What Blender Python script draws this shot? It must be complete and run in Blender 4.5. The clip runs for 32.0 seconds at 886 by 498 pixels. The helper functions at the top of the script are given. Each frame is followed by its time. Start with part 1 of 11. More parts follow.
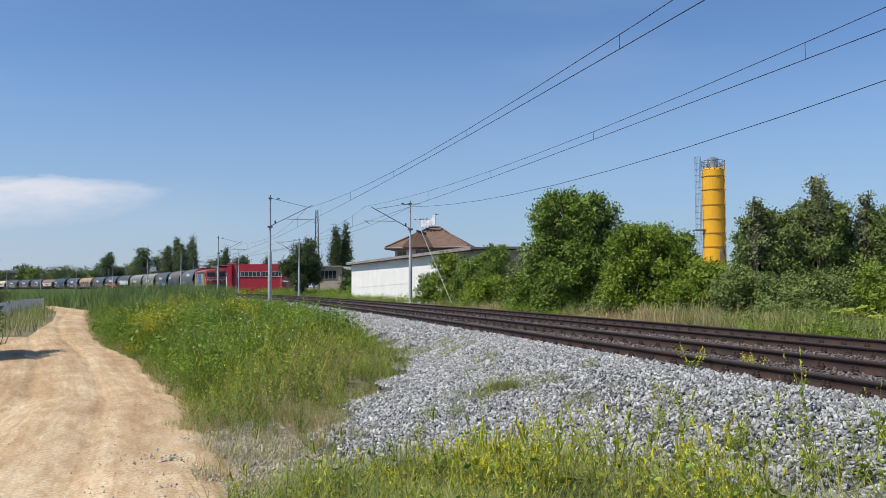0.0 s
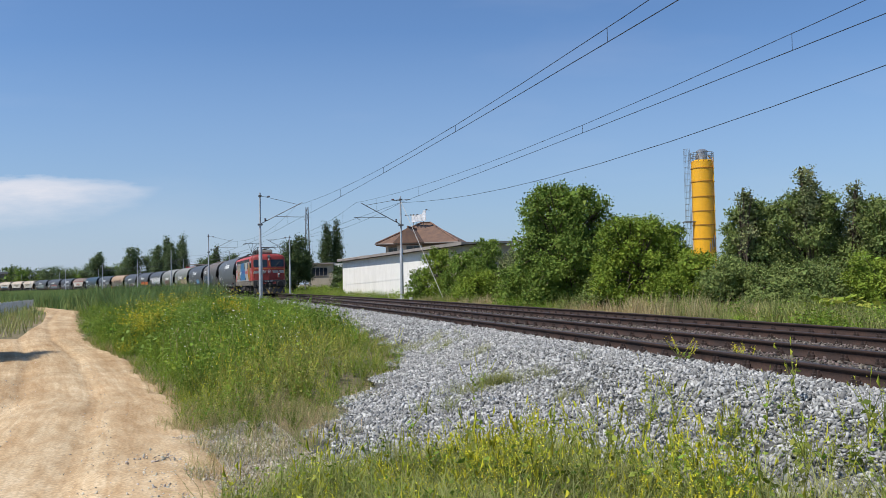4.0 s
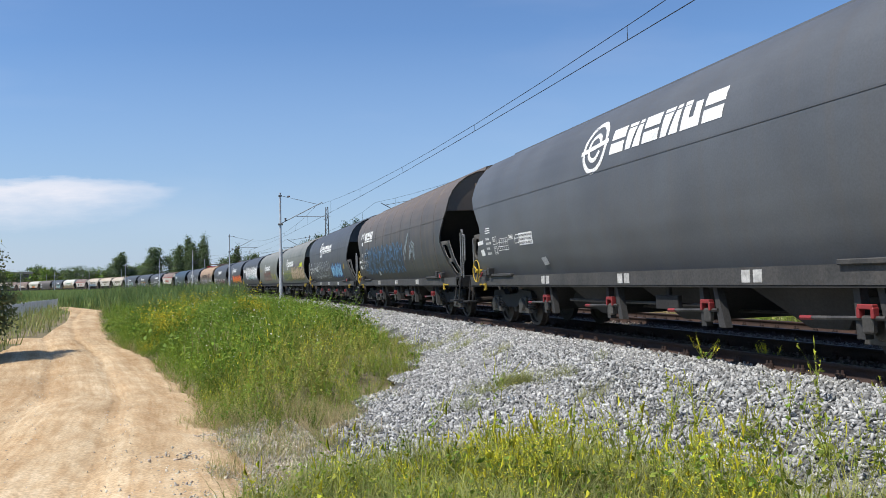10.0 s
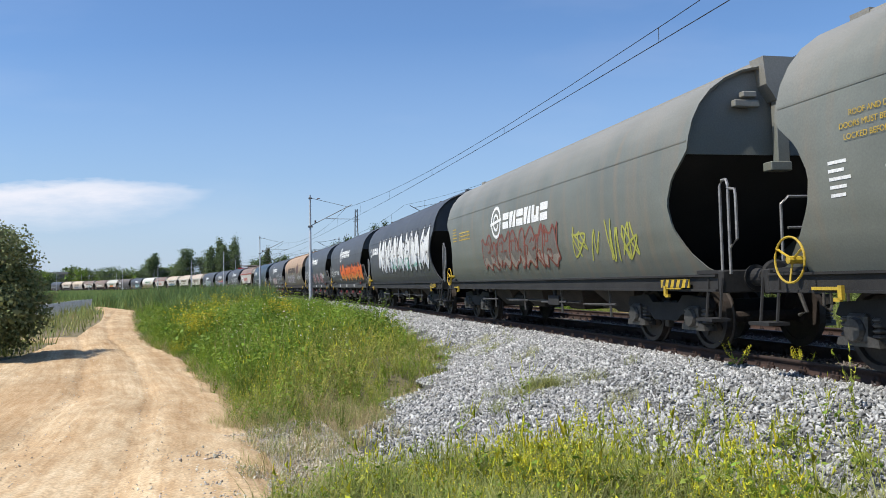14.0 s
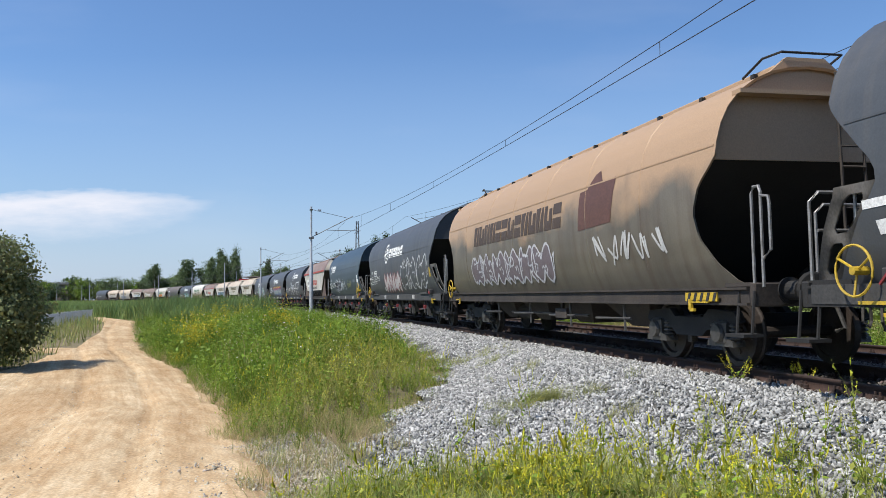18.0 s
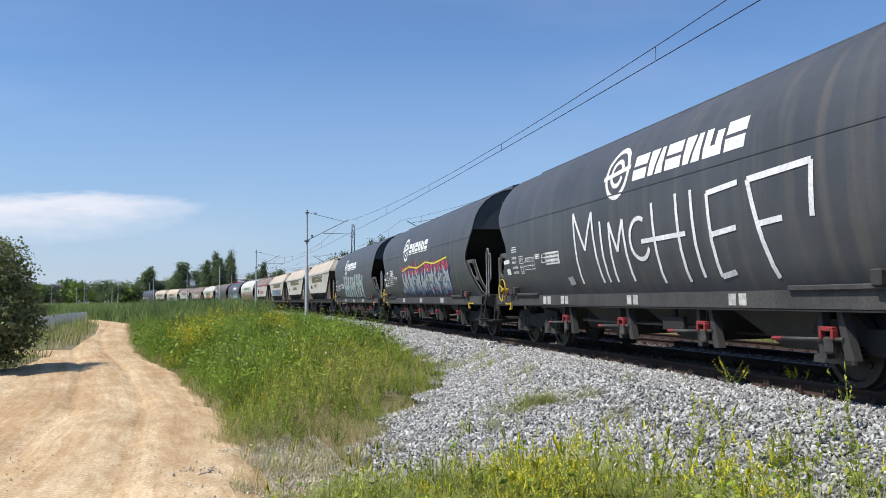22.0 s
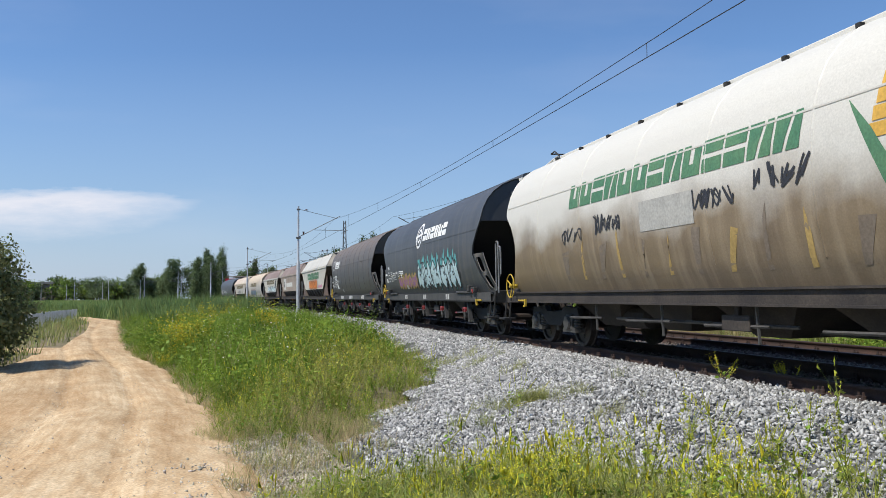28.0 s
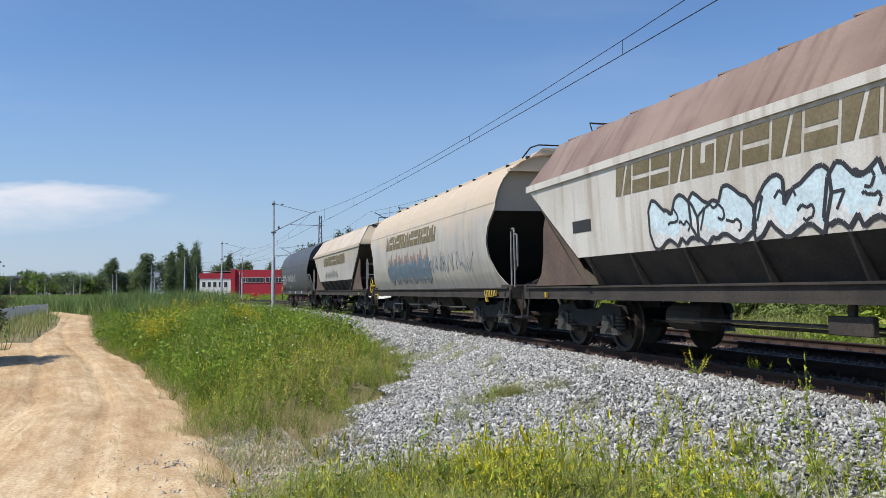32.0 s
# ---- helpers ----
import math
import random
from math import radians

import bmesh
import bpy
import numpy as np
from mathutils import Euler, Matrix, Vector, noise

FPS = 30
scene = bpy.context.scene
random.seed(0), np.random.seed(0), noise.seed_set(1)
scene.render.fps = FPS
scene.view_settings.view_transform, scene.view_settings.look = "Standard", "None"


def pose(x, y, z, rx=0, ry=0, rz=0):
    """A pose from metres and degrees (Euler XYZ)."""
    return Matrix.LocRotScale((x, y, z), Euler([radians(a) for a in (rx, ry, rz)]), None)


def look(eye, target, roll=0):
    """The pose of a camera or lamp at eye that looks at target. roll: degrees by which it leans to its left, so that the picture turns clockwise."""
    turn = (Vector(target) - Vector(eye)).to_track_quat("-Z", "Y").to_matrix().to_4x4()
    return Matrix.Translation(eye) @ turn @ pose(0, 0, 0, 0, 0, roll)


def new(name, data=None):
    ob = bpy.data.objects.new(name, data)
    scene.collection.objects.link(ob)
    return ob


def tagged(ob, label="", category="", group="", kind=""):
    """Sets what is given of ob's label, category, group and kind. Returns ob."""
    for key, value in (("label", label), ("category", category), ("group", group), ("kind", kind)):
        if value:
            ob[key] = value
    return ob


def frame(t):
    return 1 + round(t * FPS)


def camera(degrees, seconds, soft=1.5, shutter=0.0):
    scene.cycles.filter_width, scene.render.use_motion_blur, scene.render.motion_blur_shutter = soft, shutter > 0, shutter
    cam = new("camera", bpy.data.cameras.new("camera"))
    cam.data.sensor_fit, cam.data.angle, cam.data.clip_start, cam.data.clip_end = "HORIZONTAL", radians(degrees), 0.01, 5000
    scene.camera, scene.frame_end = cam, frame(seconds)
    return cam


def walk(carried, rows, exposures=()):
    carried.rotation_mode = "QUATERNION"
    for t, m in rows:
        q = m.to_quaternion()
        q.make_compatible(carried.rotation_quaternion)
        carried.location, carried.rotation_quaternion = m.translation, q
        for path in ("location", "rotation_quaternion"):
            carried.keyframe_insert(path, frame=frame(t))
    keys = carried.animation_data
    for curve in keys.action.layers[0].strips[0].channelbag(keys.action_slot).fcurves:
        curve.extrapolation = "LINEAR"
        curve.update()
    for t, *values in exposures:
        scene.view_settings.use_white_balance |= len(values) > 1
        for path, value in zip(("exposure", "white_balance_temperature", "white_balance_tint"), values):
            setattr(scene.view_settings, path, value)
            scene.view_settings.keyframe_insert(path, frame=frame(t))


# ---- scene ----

# ---- camera: hand-held on one spot beside the line, slow pans only ----
CAM_Z = 1.003
cam = camera(57.56, 32.0, soft=0.78)
CAM_ROWS = [
    (0, 92.616, 0.288, 0.013),
    (0.5, 92.560, 0.297, 0.050),
    (1, 92.511, 0.350, 0.074),
    (1.5, 92.468, 0.374, 0.061),
    (2, 92.392, 0.471, -0.045),
    (2.5, 92.290, 0.664, -0.224),
    (3, 92.238, 0.895, -0.419),
    (3.5, 92.242, 1.129, -0.576),
    (5.5, 92.409, 1.045, -0.683),
    (6, 92.370, 1.065, -0.571),
    (6.5, 92.353, 1.006, -0.457),
    (7, 92.348, 0.979, -0.423),
    (7.5, 92.315, 0.942, -0.413),
    (8, 92.240, 0.990, -0.371),
    (8.5, 92.185, 0.996, -0.228),
    (9, 92.152, 1.113, 0.058),
    (9.5, 92.207, 1.100, 0.402),
    (10, 92.266, 1.152, 0.786),
    (10.5, 92.327, 1.131, 1.127),
    (11, 92.372, 1.054, 1.419),
    (11.5, 92.403, 0.902, 1.664),
    (12, 92.413, 0.807, 1.927),
    (12.5, 92.441, 0.778, 2.211),
    (13, 92.445, 0.744, 2.469),
    (13.5, 92.455, 0.722, 2.690),
    (14, 92.491, 0.789, 2.816),
    (14.5, 92.551, 0.793, 2.884),
    (16.5, 93.011, 0.646, 2.895),
    (17, 93.120, 0.562, 2.839),
    (17.5, 93.233, 0.539, 2.804),
    (18, 93.349, 0.502, 2.863),
    (18.5, 93.444, 0.466, 2.990),
    (19, 93.464, 0.496, 3.113),
    (19.5, 93.428, 0.555, 3.140),
    (20, 93.366, 0.542, 3.022),
    (20.5, 93.317, 0.502, 2.842),
    (21, 93.356, 0.417, 2.671),
    (21.5, 93.457, 0.316, 2.566),
    (22, 93.601, 0.305, 2.544),
    (22.5, 93.763, 0.255, 2.571),
    (23, 93.896, 0.198, 2.671),
    (23.5, 93.941, 0.246, 2.794),
    (24, 93.910, 0.291, 2.850),
    (24.5, 93.771, 0.467, 2.718),
    (25, 93.643, 0.507, 2.430),
    (25.5, 93.501, 0.620, 2.081),
    (27.5, 93.370, 0.457, 1.819),
    (28, 93.352, 0.413, 1.961),
    (28.5, 93.347, 0.352, 2.017),
    (29, 93.331, 0.348, 1.918),
    (29.5, 93.346, 0.300, 1.724),
    (30, 93.343, 0.317, 1.435),
    (30.5, 93.298, 0.349, 1.185),
    (31, 93.217, 0.296, 0.944),
    (31.5, 93.119, 0.309, 0.693),
    (32, 93.011, 0.297, 0.252)]
walk(cam, [(t, pose(0, 0, CAM_Z, a, b, c)) for t, a, b, c in CAM_ROWS], [(0, 0.0), (7.5, 0.0), (9.5, 0.12), (11.5, 0.22), (21, 0.2), (25, 0.12), (32, 0.1)])

# ---- daylight ----
SUN_AZ = radians(-117)          # bearing of the sun, clockwise from +y
SUN_EL = radians(56)
world = bpy.data.worlds.new("sky")
scene.world = world
world.use_nodes = True


def build_sky():
    nt = world.node_tree
    nt.nodes.clear()
    N, LK = nt.nodes.new, nt.links.new
    sky = N("ShaderNodeTexSky")
    sky.sky_type, sky.sun_disc = "NISHITA", False
    sky.sun_elevation, sky.sun_rotation = SUN_EL, SUN_AZ
    sky.air_density, sky.dust_density, sky.ozone_density = 1.0, 0.7, 2.6
    geo = N("ShaderNodeTexCoord")
    sep = N("ShaderNodeSeparateXYZ")
    LK(geo.outputs["Generated"], sep.inputs[0])

    def math_node(op, a, b=None, c=None, clamp=False):
        m = N("ShaderNodeMath")
        m.operation, m.use_clamp = op, clamp
        for i, x in enumerate((a, b, c)):
            if x is None:
                continue
            if isinstance(x, (int, float)):
                m.inputs[i].default_value = x
            else:
                LK(x, m.inputs[i])
        return m.outputs[0]
    yy = math_node("MAXIMUM", sep.outputs[1], 0.05)
    u = math_node("DIVIDE", sep.outputs[0], yy)
    v = math_node("DIVIDE", sep.outputs[2], yy)
    comb = N("ShaderNodeCombineXYZ")
    LK(u, comb.inputs[0])
    LK(v, comb.inputs[1])
    mp = N("ShaderNodeMapping")
    mp.inputs["Scale"].default_value = (6, 26, 1)
    LK(comb.outputs[0], mp.inputs[0])
    nz = N("ShaderNodeTexNoise")
    nz.inputs["Scale"].default_value, nz.inputs["Detail"].default_value = 1.0, 7
    nz.inputs["Roughness"].default_value = 0.62
    LK(mp.outputs[0], nz.inputs[0])
    wob = math_node("MULTIPLY", math_node("SUBTRACT", nz.outputs[0], 0.5), 0.05)
    # the long cloud: a wedge that thins out to a tip
    tip = math_node("MULTIPLY_ADD", u, -1.0, -0.322, True)          # 0 at the tip
    half = math_node("MINIMUM", math_node("MULTIPLY_ADD", math_node("POWER", tip, 0.55), 0.085, 0.005), 0.04)
    mid = math_node("ADD", math_node("MULTIPLY_ADD", tip, -0.05, 0.112), math_node("MULTIPLY", math_node("SUBTRACT", 0.035, tip, None, True), 0.45))
    dv = math_node("ADD", math_node("SUBTRACT", v, mid), wob)
    up = math_node("SMOOTH_MIN", math_node("DIVIDE", math_node("SUBTRACT", half, dv), 0.012), 1.0, 0.3)
    lo = math_node("DIVIDE", math_node("ADD", half, dv), 0.06)
    cl = math_node("MULTIPLY", math_node("MAXIMUM", up, 0.0, None, True), math_node("MAXIMUM", lo, 0.0, None, True))
    cl = math_node("MULTIPLY", cl, math_node("MULTIPLY", tip, 22.0, None, True))
    cl = math_node("MULTIPLY", cl, math_node("MULTIPLY_ADD", nz.outputs[0], 1.2, 0.25, True), None, True)
    # faint veils low in the left sky and high up
    mp2 = N("ShaderNodeMapping")
    mp2.inputs["Scale"].default_value, mp2.inputs["Location"].default_value = (2.4, 9, 1), (3.1, 0.7, 0)
    LK(comb.outputs[0], mp2.inputs[0])
    nz2 = N("ShaderNodeTexNoise")
    nz2.inputs["Scale"].default_value, nz2.inputs["Detail"].default_value = 1.0, 6
    LK(mp2.outputs[0], nz2.inputs[0])
    veil = math_node("MULTIPLY", math_node("SUBTRACT", nz2.outputs[0], 0.52, None, True), 1.1)
    low = math_node("MULTIPLY_ADD", v, -4.5, 0.62, True)
    left = math_node("MULTIPLY_ADD", u, -1.3, 0.15, True)
    veil = math_node("ADD", math_node("MULTIPLY", veil, 0.25), math_node("MULTIPLY", math_node("MULTIPLY", low, left), 0.5))
    tot = math_node("MAXIMUM", math_node("MULTIPLY", cl, 1.0), veil, None, True)
    mix = N("ShaderNodeMix")
    mix.data_type = "RGBA"
    LK(tot, mix.inputs["Factor"])
    tint = N("ShaderNodeMix")
    tint.data_type, tint.blend_type = "RGBA", "MULTIPLY"
    tint.inputs["Factor"].default_value = 1.0
    LK(sky.outputs[0], tint.inputs["A"])
    tint.inputs["B"].default_value = (0.84, 1.04, 1.27, 1)
    haze = N("ShaderNodeMix")
    haze.data_type = "RGBA"
    LK(math_node("MULTIPLY_ADD", math_node("ABSOLUTE", v), -2.3, 0.72, True), haze.inputs["Factor"])
    LK(tint.outputs["Result"], haze.inputs["A"])
    haze.inputs["B"].default_value = (3.3, 4.42, 6.15, 1)
    LK(haze.outputs["Result"], mix.inputs["A"])
    mix.inputs["B"].default_value = (7.6, 7.6, 8.2, 1)
    bg = N("ShaderNodeBackground")
    bg.inputs["Strength"].default_value = 0.105
    LK(mix.outputs["Result"], bg.inputs[0])
    LK(bg.outputs[0], N("ShaderNodeOutputWorld").inputs[0])


build_sky()
sun = new("sun", bpy.data.lights.new("sun", "SUN"))
sun.data.energy, sun.data.angle, sun.data.color = 5.0, radians(0.53), (1.0, 0.95, 0.87)
sun.matrix_world = look((math.sin(SUN_AZ) * math.cos(SUN_EL) * 100, math.cos(SUN_AZ) * math.cos(SUN_EL) * 100, math.sin(SUN_EL) * 100), (0, 0, 0))
scene.view_settings.exposure = 0.0

# ---- line of the railway: heading and curvature along the near track's centre ----
KNOTS = [-40, 20, 60, 100, 140, 190, 250, 330, 430]
BENDS = [-0.00017, -0.00092, -0.00118, -0.00153, -0.00134, -0.00168, -0.00146, -0.00095, -0.0009]
SG = np.linspace(-60, 560, 1241)
CANT = 0.0126                   # both tracks lean a little towards the inside of the bend


def lay_line():
    k = np.interp(SG, KNOTS, BENDS)
    ds = SG[1] - SG[0]
    i0 = int(np.argmin(abs(SG)))

    def total(a):
        c = np.concatenate([[0], np.cumsum((a[1:] + a[:-1]) / 2 * ds)])
        return c - c[i0]
    hd = total(k) - 0.27836
    return 3.398 + total(np.sin(hd)), 15 + total(np.cos(hd)), hd


LX, LY, LH = lay_line()


def line_at(s):
    return np.interp(s, SG, LX), np.interp(s, SG, LY), np.interp(s, SG, LH)


def beside(s, d, z=0.0):
    """A point d metres from the near track's centre, towards the road."""
    x, y, h = line_at(s)
    return np.stack(np.broadcast_arrays(x - np.cos(h) * d, y + np.sin(h) * d, z), -1)


def line_coords(x, y):
    """Distance along and beside the near track, for arrays of places."""
    x, y = np.atleast_1d(x).astype(float), np.atleast_1d(y).astype(float)
    lx, ly, sg = LX[::4], LY[::4], SG[::4]
    best = np.full(x.shape, 1e18)
    arg = np.zeros(x.shape, int)
    for i in range(len(sg)):
        q = (x - lx[i]) ** 2 + (y - ly[i]) ** 2
        m = q < best
        best[m], arg[m] = q[m], i
    h = LH[::4][arg]
    dx, dy = x - lx[arg], y - ly[arg]
    return sg[arg] + dx * np.sin(h) + dy * np.cos(h), -dx * np.cos(h) + dy * np.sin(h)


# ---- materials ----
def surface(name, col, col2=None, rough=0.75, metal=0.0, scale=2.0, amount=1.0, fine=30.0, fine_amount=0.25, bump=0.15, bump_scale=60.0, bump_dist=0.01,
            island=0.0, each=0.0, streak=None, streak_amount=0.5, top=None, top_z=(3.0, 4.0), thin=0.0, stretch=(1, 1, 1), coat=0.0, turn=0.0, gloss=None):
    """A procedural surface: two colours in broad patches, fine grain, relief; streak: rain-washed stains; top: another
    colour above a height;
    island and each: how much single pieces differ; thin: light that passes through leaves."""
    m = bpy.data.materials.new(name)
    m.use_nodes = True
    nt = m.node_tree
    N, LK = nt.nodes.new, nt.links.new
    p = nt.nodes["Principled BSDF"]
    tc = N("ShaderNodeTexCoord")
    mp = N("ShaderNodeMapping")
    mp.vector_type = "TEXTURE"
    mp.inputs["Scale"].default_value = tuple(1 / v for v in stretch)
    mp.inputs["Rotation"].default_value = (0, 0, turn)
    LK(tc.outputs["Object"], mp.inputs[0])

    def noise_node(s, detail=5, src=mp):
        n = N("ShaderNodeTexNoise")
        n.inputs["Scale"].default_value, n.inputs["Detail"].default_value = s, detail
        LK(src.outputs[0], n.inputs["Vector"])
        return n

    def ramp(src, a, b):
        r = N("ShaderNodeMapRange")
        r.inputs["From Min"].default_value, r.inputs["From Max"].default_value = a, b
        LK(src, r.inputs["Value"])
        return r.outputs["Result"]

    def mixed(fac, a, b, kind="MIX", k=1.0):
        x = N("ShaderNodeMix")
        x.data_type, x.blend_type = "RGBA", kind
        if isinstance(fac, float):
            x.inputs["Factor"].default_value = fac
        else:
            if k != 1.0:
                mu = N("ShaderNodeMath")
                mu.operation, mu.use_clamp = "MULTIPLY", True
                mu.inputs[1].default_value = k
                LK(fac, mu.inputs[0])
                fac = mu.outputs[0]
            LK(fac, x.inputs["Factor"])
        for key, val in (("A", a), ("B", b)):
            if isinstance(val, tuple):
                x.inputs[key].default_value = (*val, 1)
            else:
                LK(val, x.inputs[key])
        return x.outputs["Result"]
    col2 = col2 or tuple(c * 0.72 for c in col)
    c = mixed(ramp(noise_node(scale).outputs[0], 0.36, 0.64), col, col2, k=amount)
    if streak:
        sm = N("ShaderNodeMapping")
        sm.inputs["Scale"].default_value = (3.2, 0.6, 0.28)
        LK(tc.outputs["Object"], sm.inputs[0])
        c = mixed(ramp(noise_node(1.6, 6, sm).outputs[0], 0.48, 0.72), c, streak, k=streak_amount)
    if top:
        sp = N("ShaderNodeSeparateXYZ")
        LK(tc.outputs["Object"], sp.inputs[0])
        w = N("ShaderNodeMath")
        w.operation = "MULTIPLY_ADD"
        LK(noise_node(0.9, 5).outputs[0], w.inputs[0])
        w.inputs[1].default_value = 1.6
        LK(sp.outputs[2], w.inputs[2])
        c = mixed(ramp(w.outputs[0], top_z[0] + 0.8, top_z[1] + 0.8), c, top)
    if fine_amount:
        f = ramp(noise_node(fine, 4).outputs[0], 0.3, 0.7)
        lo = tuple(1 - fine_amount for _ in range(3))
        hi = tuple(1 + fine_amount * 0.6 for _ in range(3))
        c = mixed(1.0, c, mixed(f, lo, hi), "MULTIPLY")
    for amt, src in ((island, "geo"), (each, "ob")):
        if amt:
            if src == "geo":
                g = N("ShaderNodeNewGeometry").outputs["Random Per Island"]
            else:
                g = N("ShaderNodeObjectInfo").outputs["Random"]
            hs = N("ShaderNodeHueSaturation")
            LK(ramp2(nt, g, 0.5 - 0.06 * amt, 0.5 + 0.05 * amt), hs.inputs["Hue"])
            LK(ramp2(nt, g, 1 + 0.75 * amt, 1 - 0.6 * amt, 7.0), hs.inputs["Value"])
            LK(c, hs.inputs["Color"])
            c = hs.outputs[0]
    LK(c, p.inputs["Base Color"])
    p.inputs["Roughness"].default_value, p.inputs["Metallic"].default_value = rough, metal
    if gloss is not None:
        p.inputs["Specular IOR Level"].default_value = gloss
    if coat:
        p.inputs["Coat Weight"].default_value, p.inputs["Coat Roughness"].default_value = coat, 0.25
    if bump:
        b = N("ShaderNodeBump")
        b.inputs["Strength"].default_value, b.inputs["Distance"].default_value = bump, bump_dist
        bs = noise_node(bump_scale, 6)
        if turn:
            LK(tc.outputs["Object"], bs.inputs["Vector"])
        LK(bs.outputs[0], b.inputs["Height"])
        LK(b.outputs[0], p.inputs["Normal"])
    if thin:
        tr = N("ShaderNodeBsdfTranslucent")
        LK(c, tr.inputs[0])
        ms = N("ShaderNodeMixShader")
        ms.inputs[0].default_value = thin
        LK(p.outputs[0], ms.inputs[1])
        LK(tr.outputs[0], ms.inputs[2])
        LK(ms.outputs[0], nt.nodes["Material Output"].inputs["Surface"])
    return m


def ramp2(nt, src, a, b, fold=0.0):
    """Spread a 0..1 value between a and b; fold reshuffles it first, so that two uses of it differ."""
    if fold:
        f = nt.nodes.new("ShaderNodeMath")
        f.operation = "MULTIPLY"
        f.inputs[1].default_value = fold
        nt.links.new(src, f.inputs[0])
        g = nt.nodes.new("ShaderNodeMath")
        g.operation = "FRACT"
        nt.links.new(f.outputs[0], g.inputs[0])
        src = g.outputs[0]
    r = nt.nodes.new("ShaderNodeMapRange")
    r.inputs["To Min"].default_value, r.inputs["To Max"].default_value = a, b
    nt.links.new(src, r.inputs["Value"])
    return r.outputs["Result"]


# ---- mesh helpers ----
def link_mesh(name, mesh, material, parent=None, label=""):
    ob = new(name, mesh)
    if material and not mesh.materials:
        for x in (material if isinstance(material, (list, tuple)) else [material]):
            mesh.materials.append(x)
    if parent:
        ob.parent = parent
    if label:
        ob["label"] = label
    return ob


def part(name, bm, material, parent=None, label="", smooth=False):
    """Links a bmesh as one mesh object under a thing or a part."""
    me = bpy.data.meshes.new(name)
    bmesh.ops.recalc_face_normals(bm, faces=bm.faces)
    bm.to_mesh(me)
    bm.free()
    if smooth:
        me.shade_smooth()
        me.set_sharp_from_angle(angle=radians(38))
    return link_mesh(name, me, material, parent, label)


def empty(name, m=None):
    ob = new(name)
    ob.empty_display_size = 0.3
    if m is not None:
        ob.matrix_basis = m
    return ob


def box(bm, x0, x1, y0, y1, z0, z1, bevel=0.0):
    r = bmesh.ops.create_cube(bm, size=1)
    for v in r["verts"]:
        v.co = ((x0 + x1) / 2 + v.co.x * (x1 - x0), (y0 + y1) / 2 + v.co.y * (y1 - y0), (z0 + z1) / 2 + v.co.z * (z1 - z0))
    if bevel:
        es = list({e for v in r["verts"] for e in v.link_edges})
        bmesh.ops.bevel(bm, geom=es, offset=bevel, segments=1, affect="EDGES")
    return bm


def boxes(*dims, bevel=0.0):
    bm = bmesh.new()
    for d in dims:
        box(bm, *d, bevel=bevel)
    return bm


def tube(bm, pts, r, n=6, closed=False, r_end=None):
    """A round bar along a line of points."""
    pts = [Vector(p) for p in pts]
    rings = []
    k = len(pts)
    for i, p in enumerate(pts):
        a = pts[(i - 1) % k] if closed or i else p
        b = pts[(i + 1) % k] if closed or i < k - 1 else p
        d = (b - a).normalized()
        up = Vector((0, 0, 1)) if abs(d.z) < 0.9 else Vector((1, 0, 0))
        e = d.cross(up).normalized()
        f = e.cross(d)
        rr = r if r_end is None else r + (r_end - r) * i / (k - 1)
        rings.append([bm.verts.new(p + (e * math.cos(t) + f * math.sin(t)) * rr) for t in (math.tau * j / n for j in range(n))])
    for i in range(k if closed else k - 1):
        A, B = rings[i], rings[(i + 1) % k]
        for j in range(n):
            bm.faces.new((A[j], A[(j + 1) % n], B[(j + 1) % n], B[j]))
    if not closed:
        bm.faces.new(rings[0])
        bm.faces.new(rings[-1])
    return bm


def tubes(r, *lines, n=6, closed=False):
    bm = bmesh.new()
    for pts in lines:
        tube(bm, pts, r, n, closed)
    return bm


def lathe(bm, prof, n=16, axis="z", at=(0, 0, 0)):
    """Turn a profile of (radius, height) about an axis."""
    at = Vector(at)
    rings = []
    for r, h in prof:
        ring = []
        for j in range(n):
            t = math.tau * j / n
            a, b = math.cos(t) * r, math.sin(t) * r
            ring.append(bm.verts.new(at + Vector({"z": (a, b, h), "x": (h, a, b), "y": (a, h, b)}[axis])))
        rings.append(ring)
    for A, B in zip(rings, rings[1:]):
        for j in range(n):
            bm.faces.new((A[j], A[(j + 1) % n], B[(j + 1) % n], B[j]))
    bm.faces.new(rings[0])
    bm.faces.new(rings[-1])
    return bm


def prism(bm, poly, a, b, axis="y"):
    """A flat outline pushed from a to b along an axis; poly in the other two coordinates, in order."""
    def co(p, h):
        return {"y": (p[0], h, p[1]), "x": (h, p[0], p[1]), "z": (p[0], p[1], h)}[axis]
    A = [bm.verts.new(co(p, a)) for p in poly]
    B = [bm.verts.new(co(p, b)) for p in poly]
    bm.faces.new(A)
    bm.faces.new(B)
    for i in range(len(poly)):
        j = (i + 1) % len(poly)
        bm.faces.new((A[i], A[j], B[j], B[i]))
    return bm


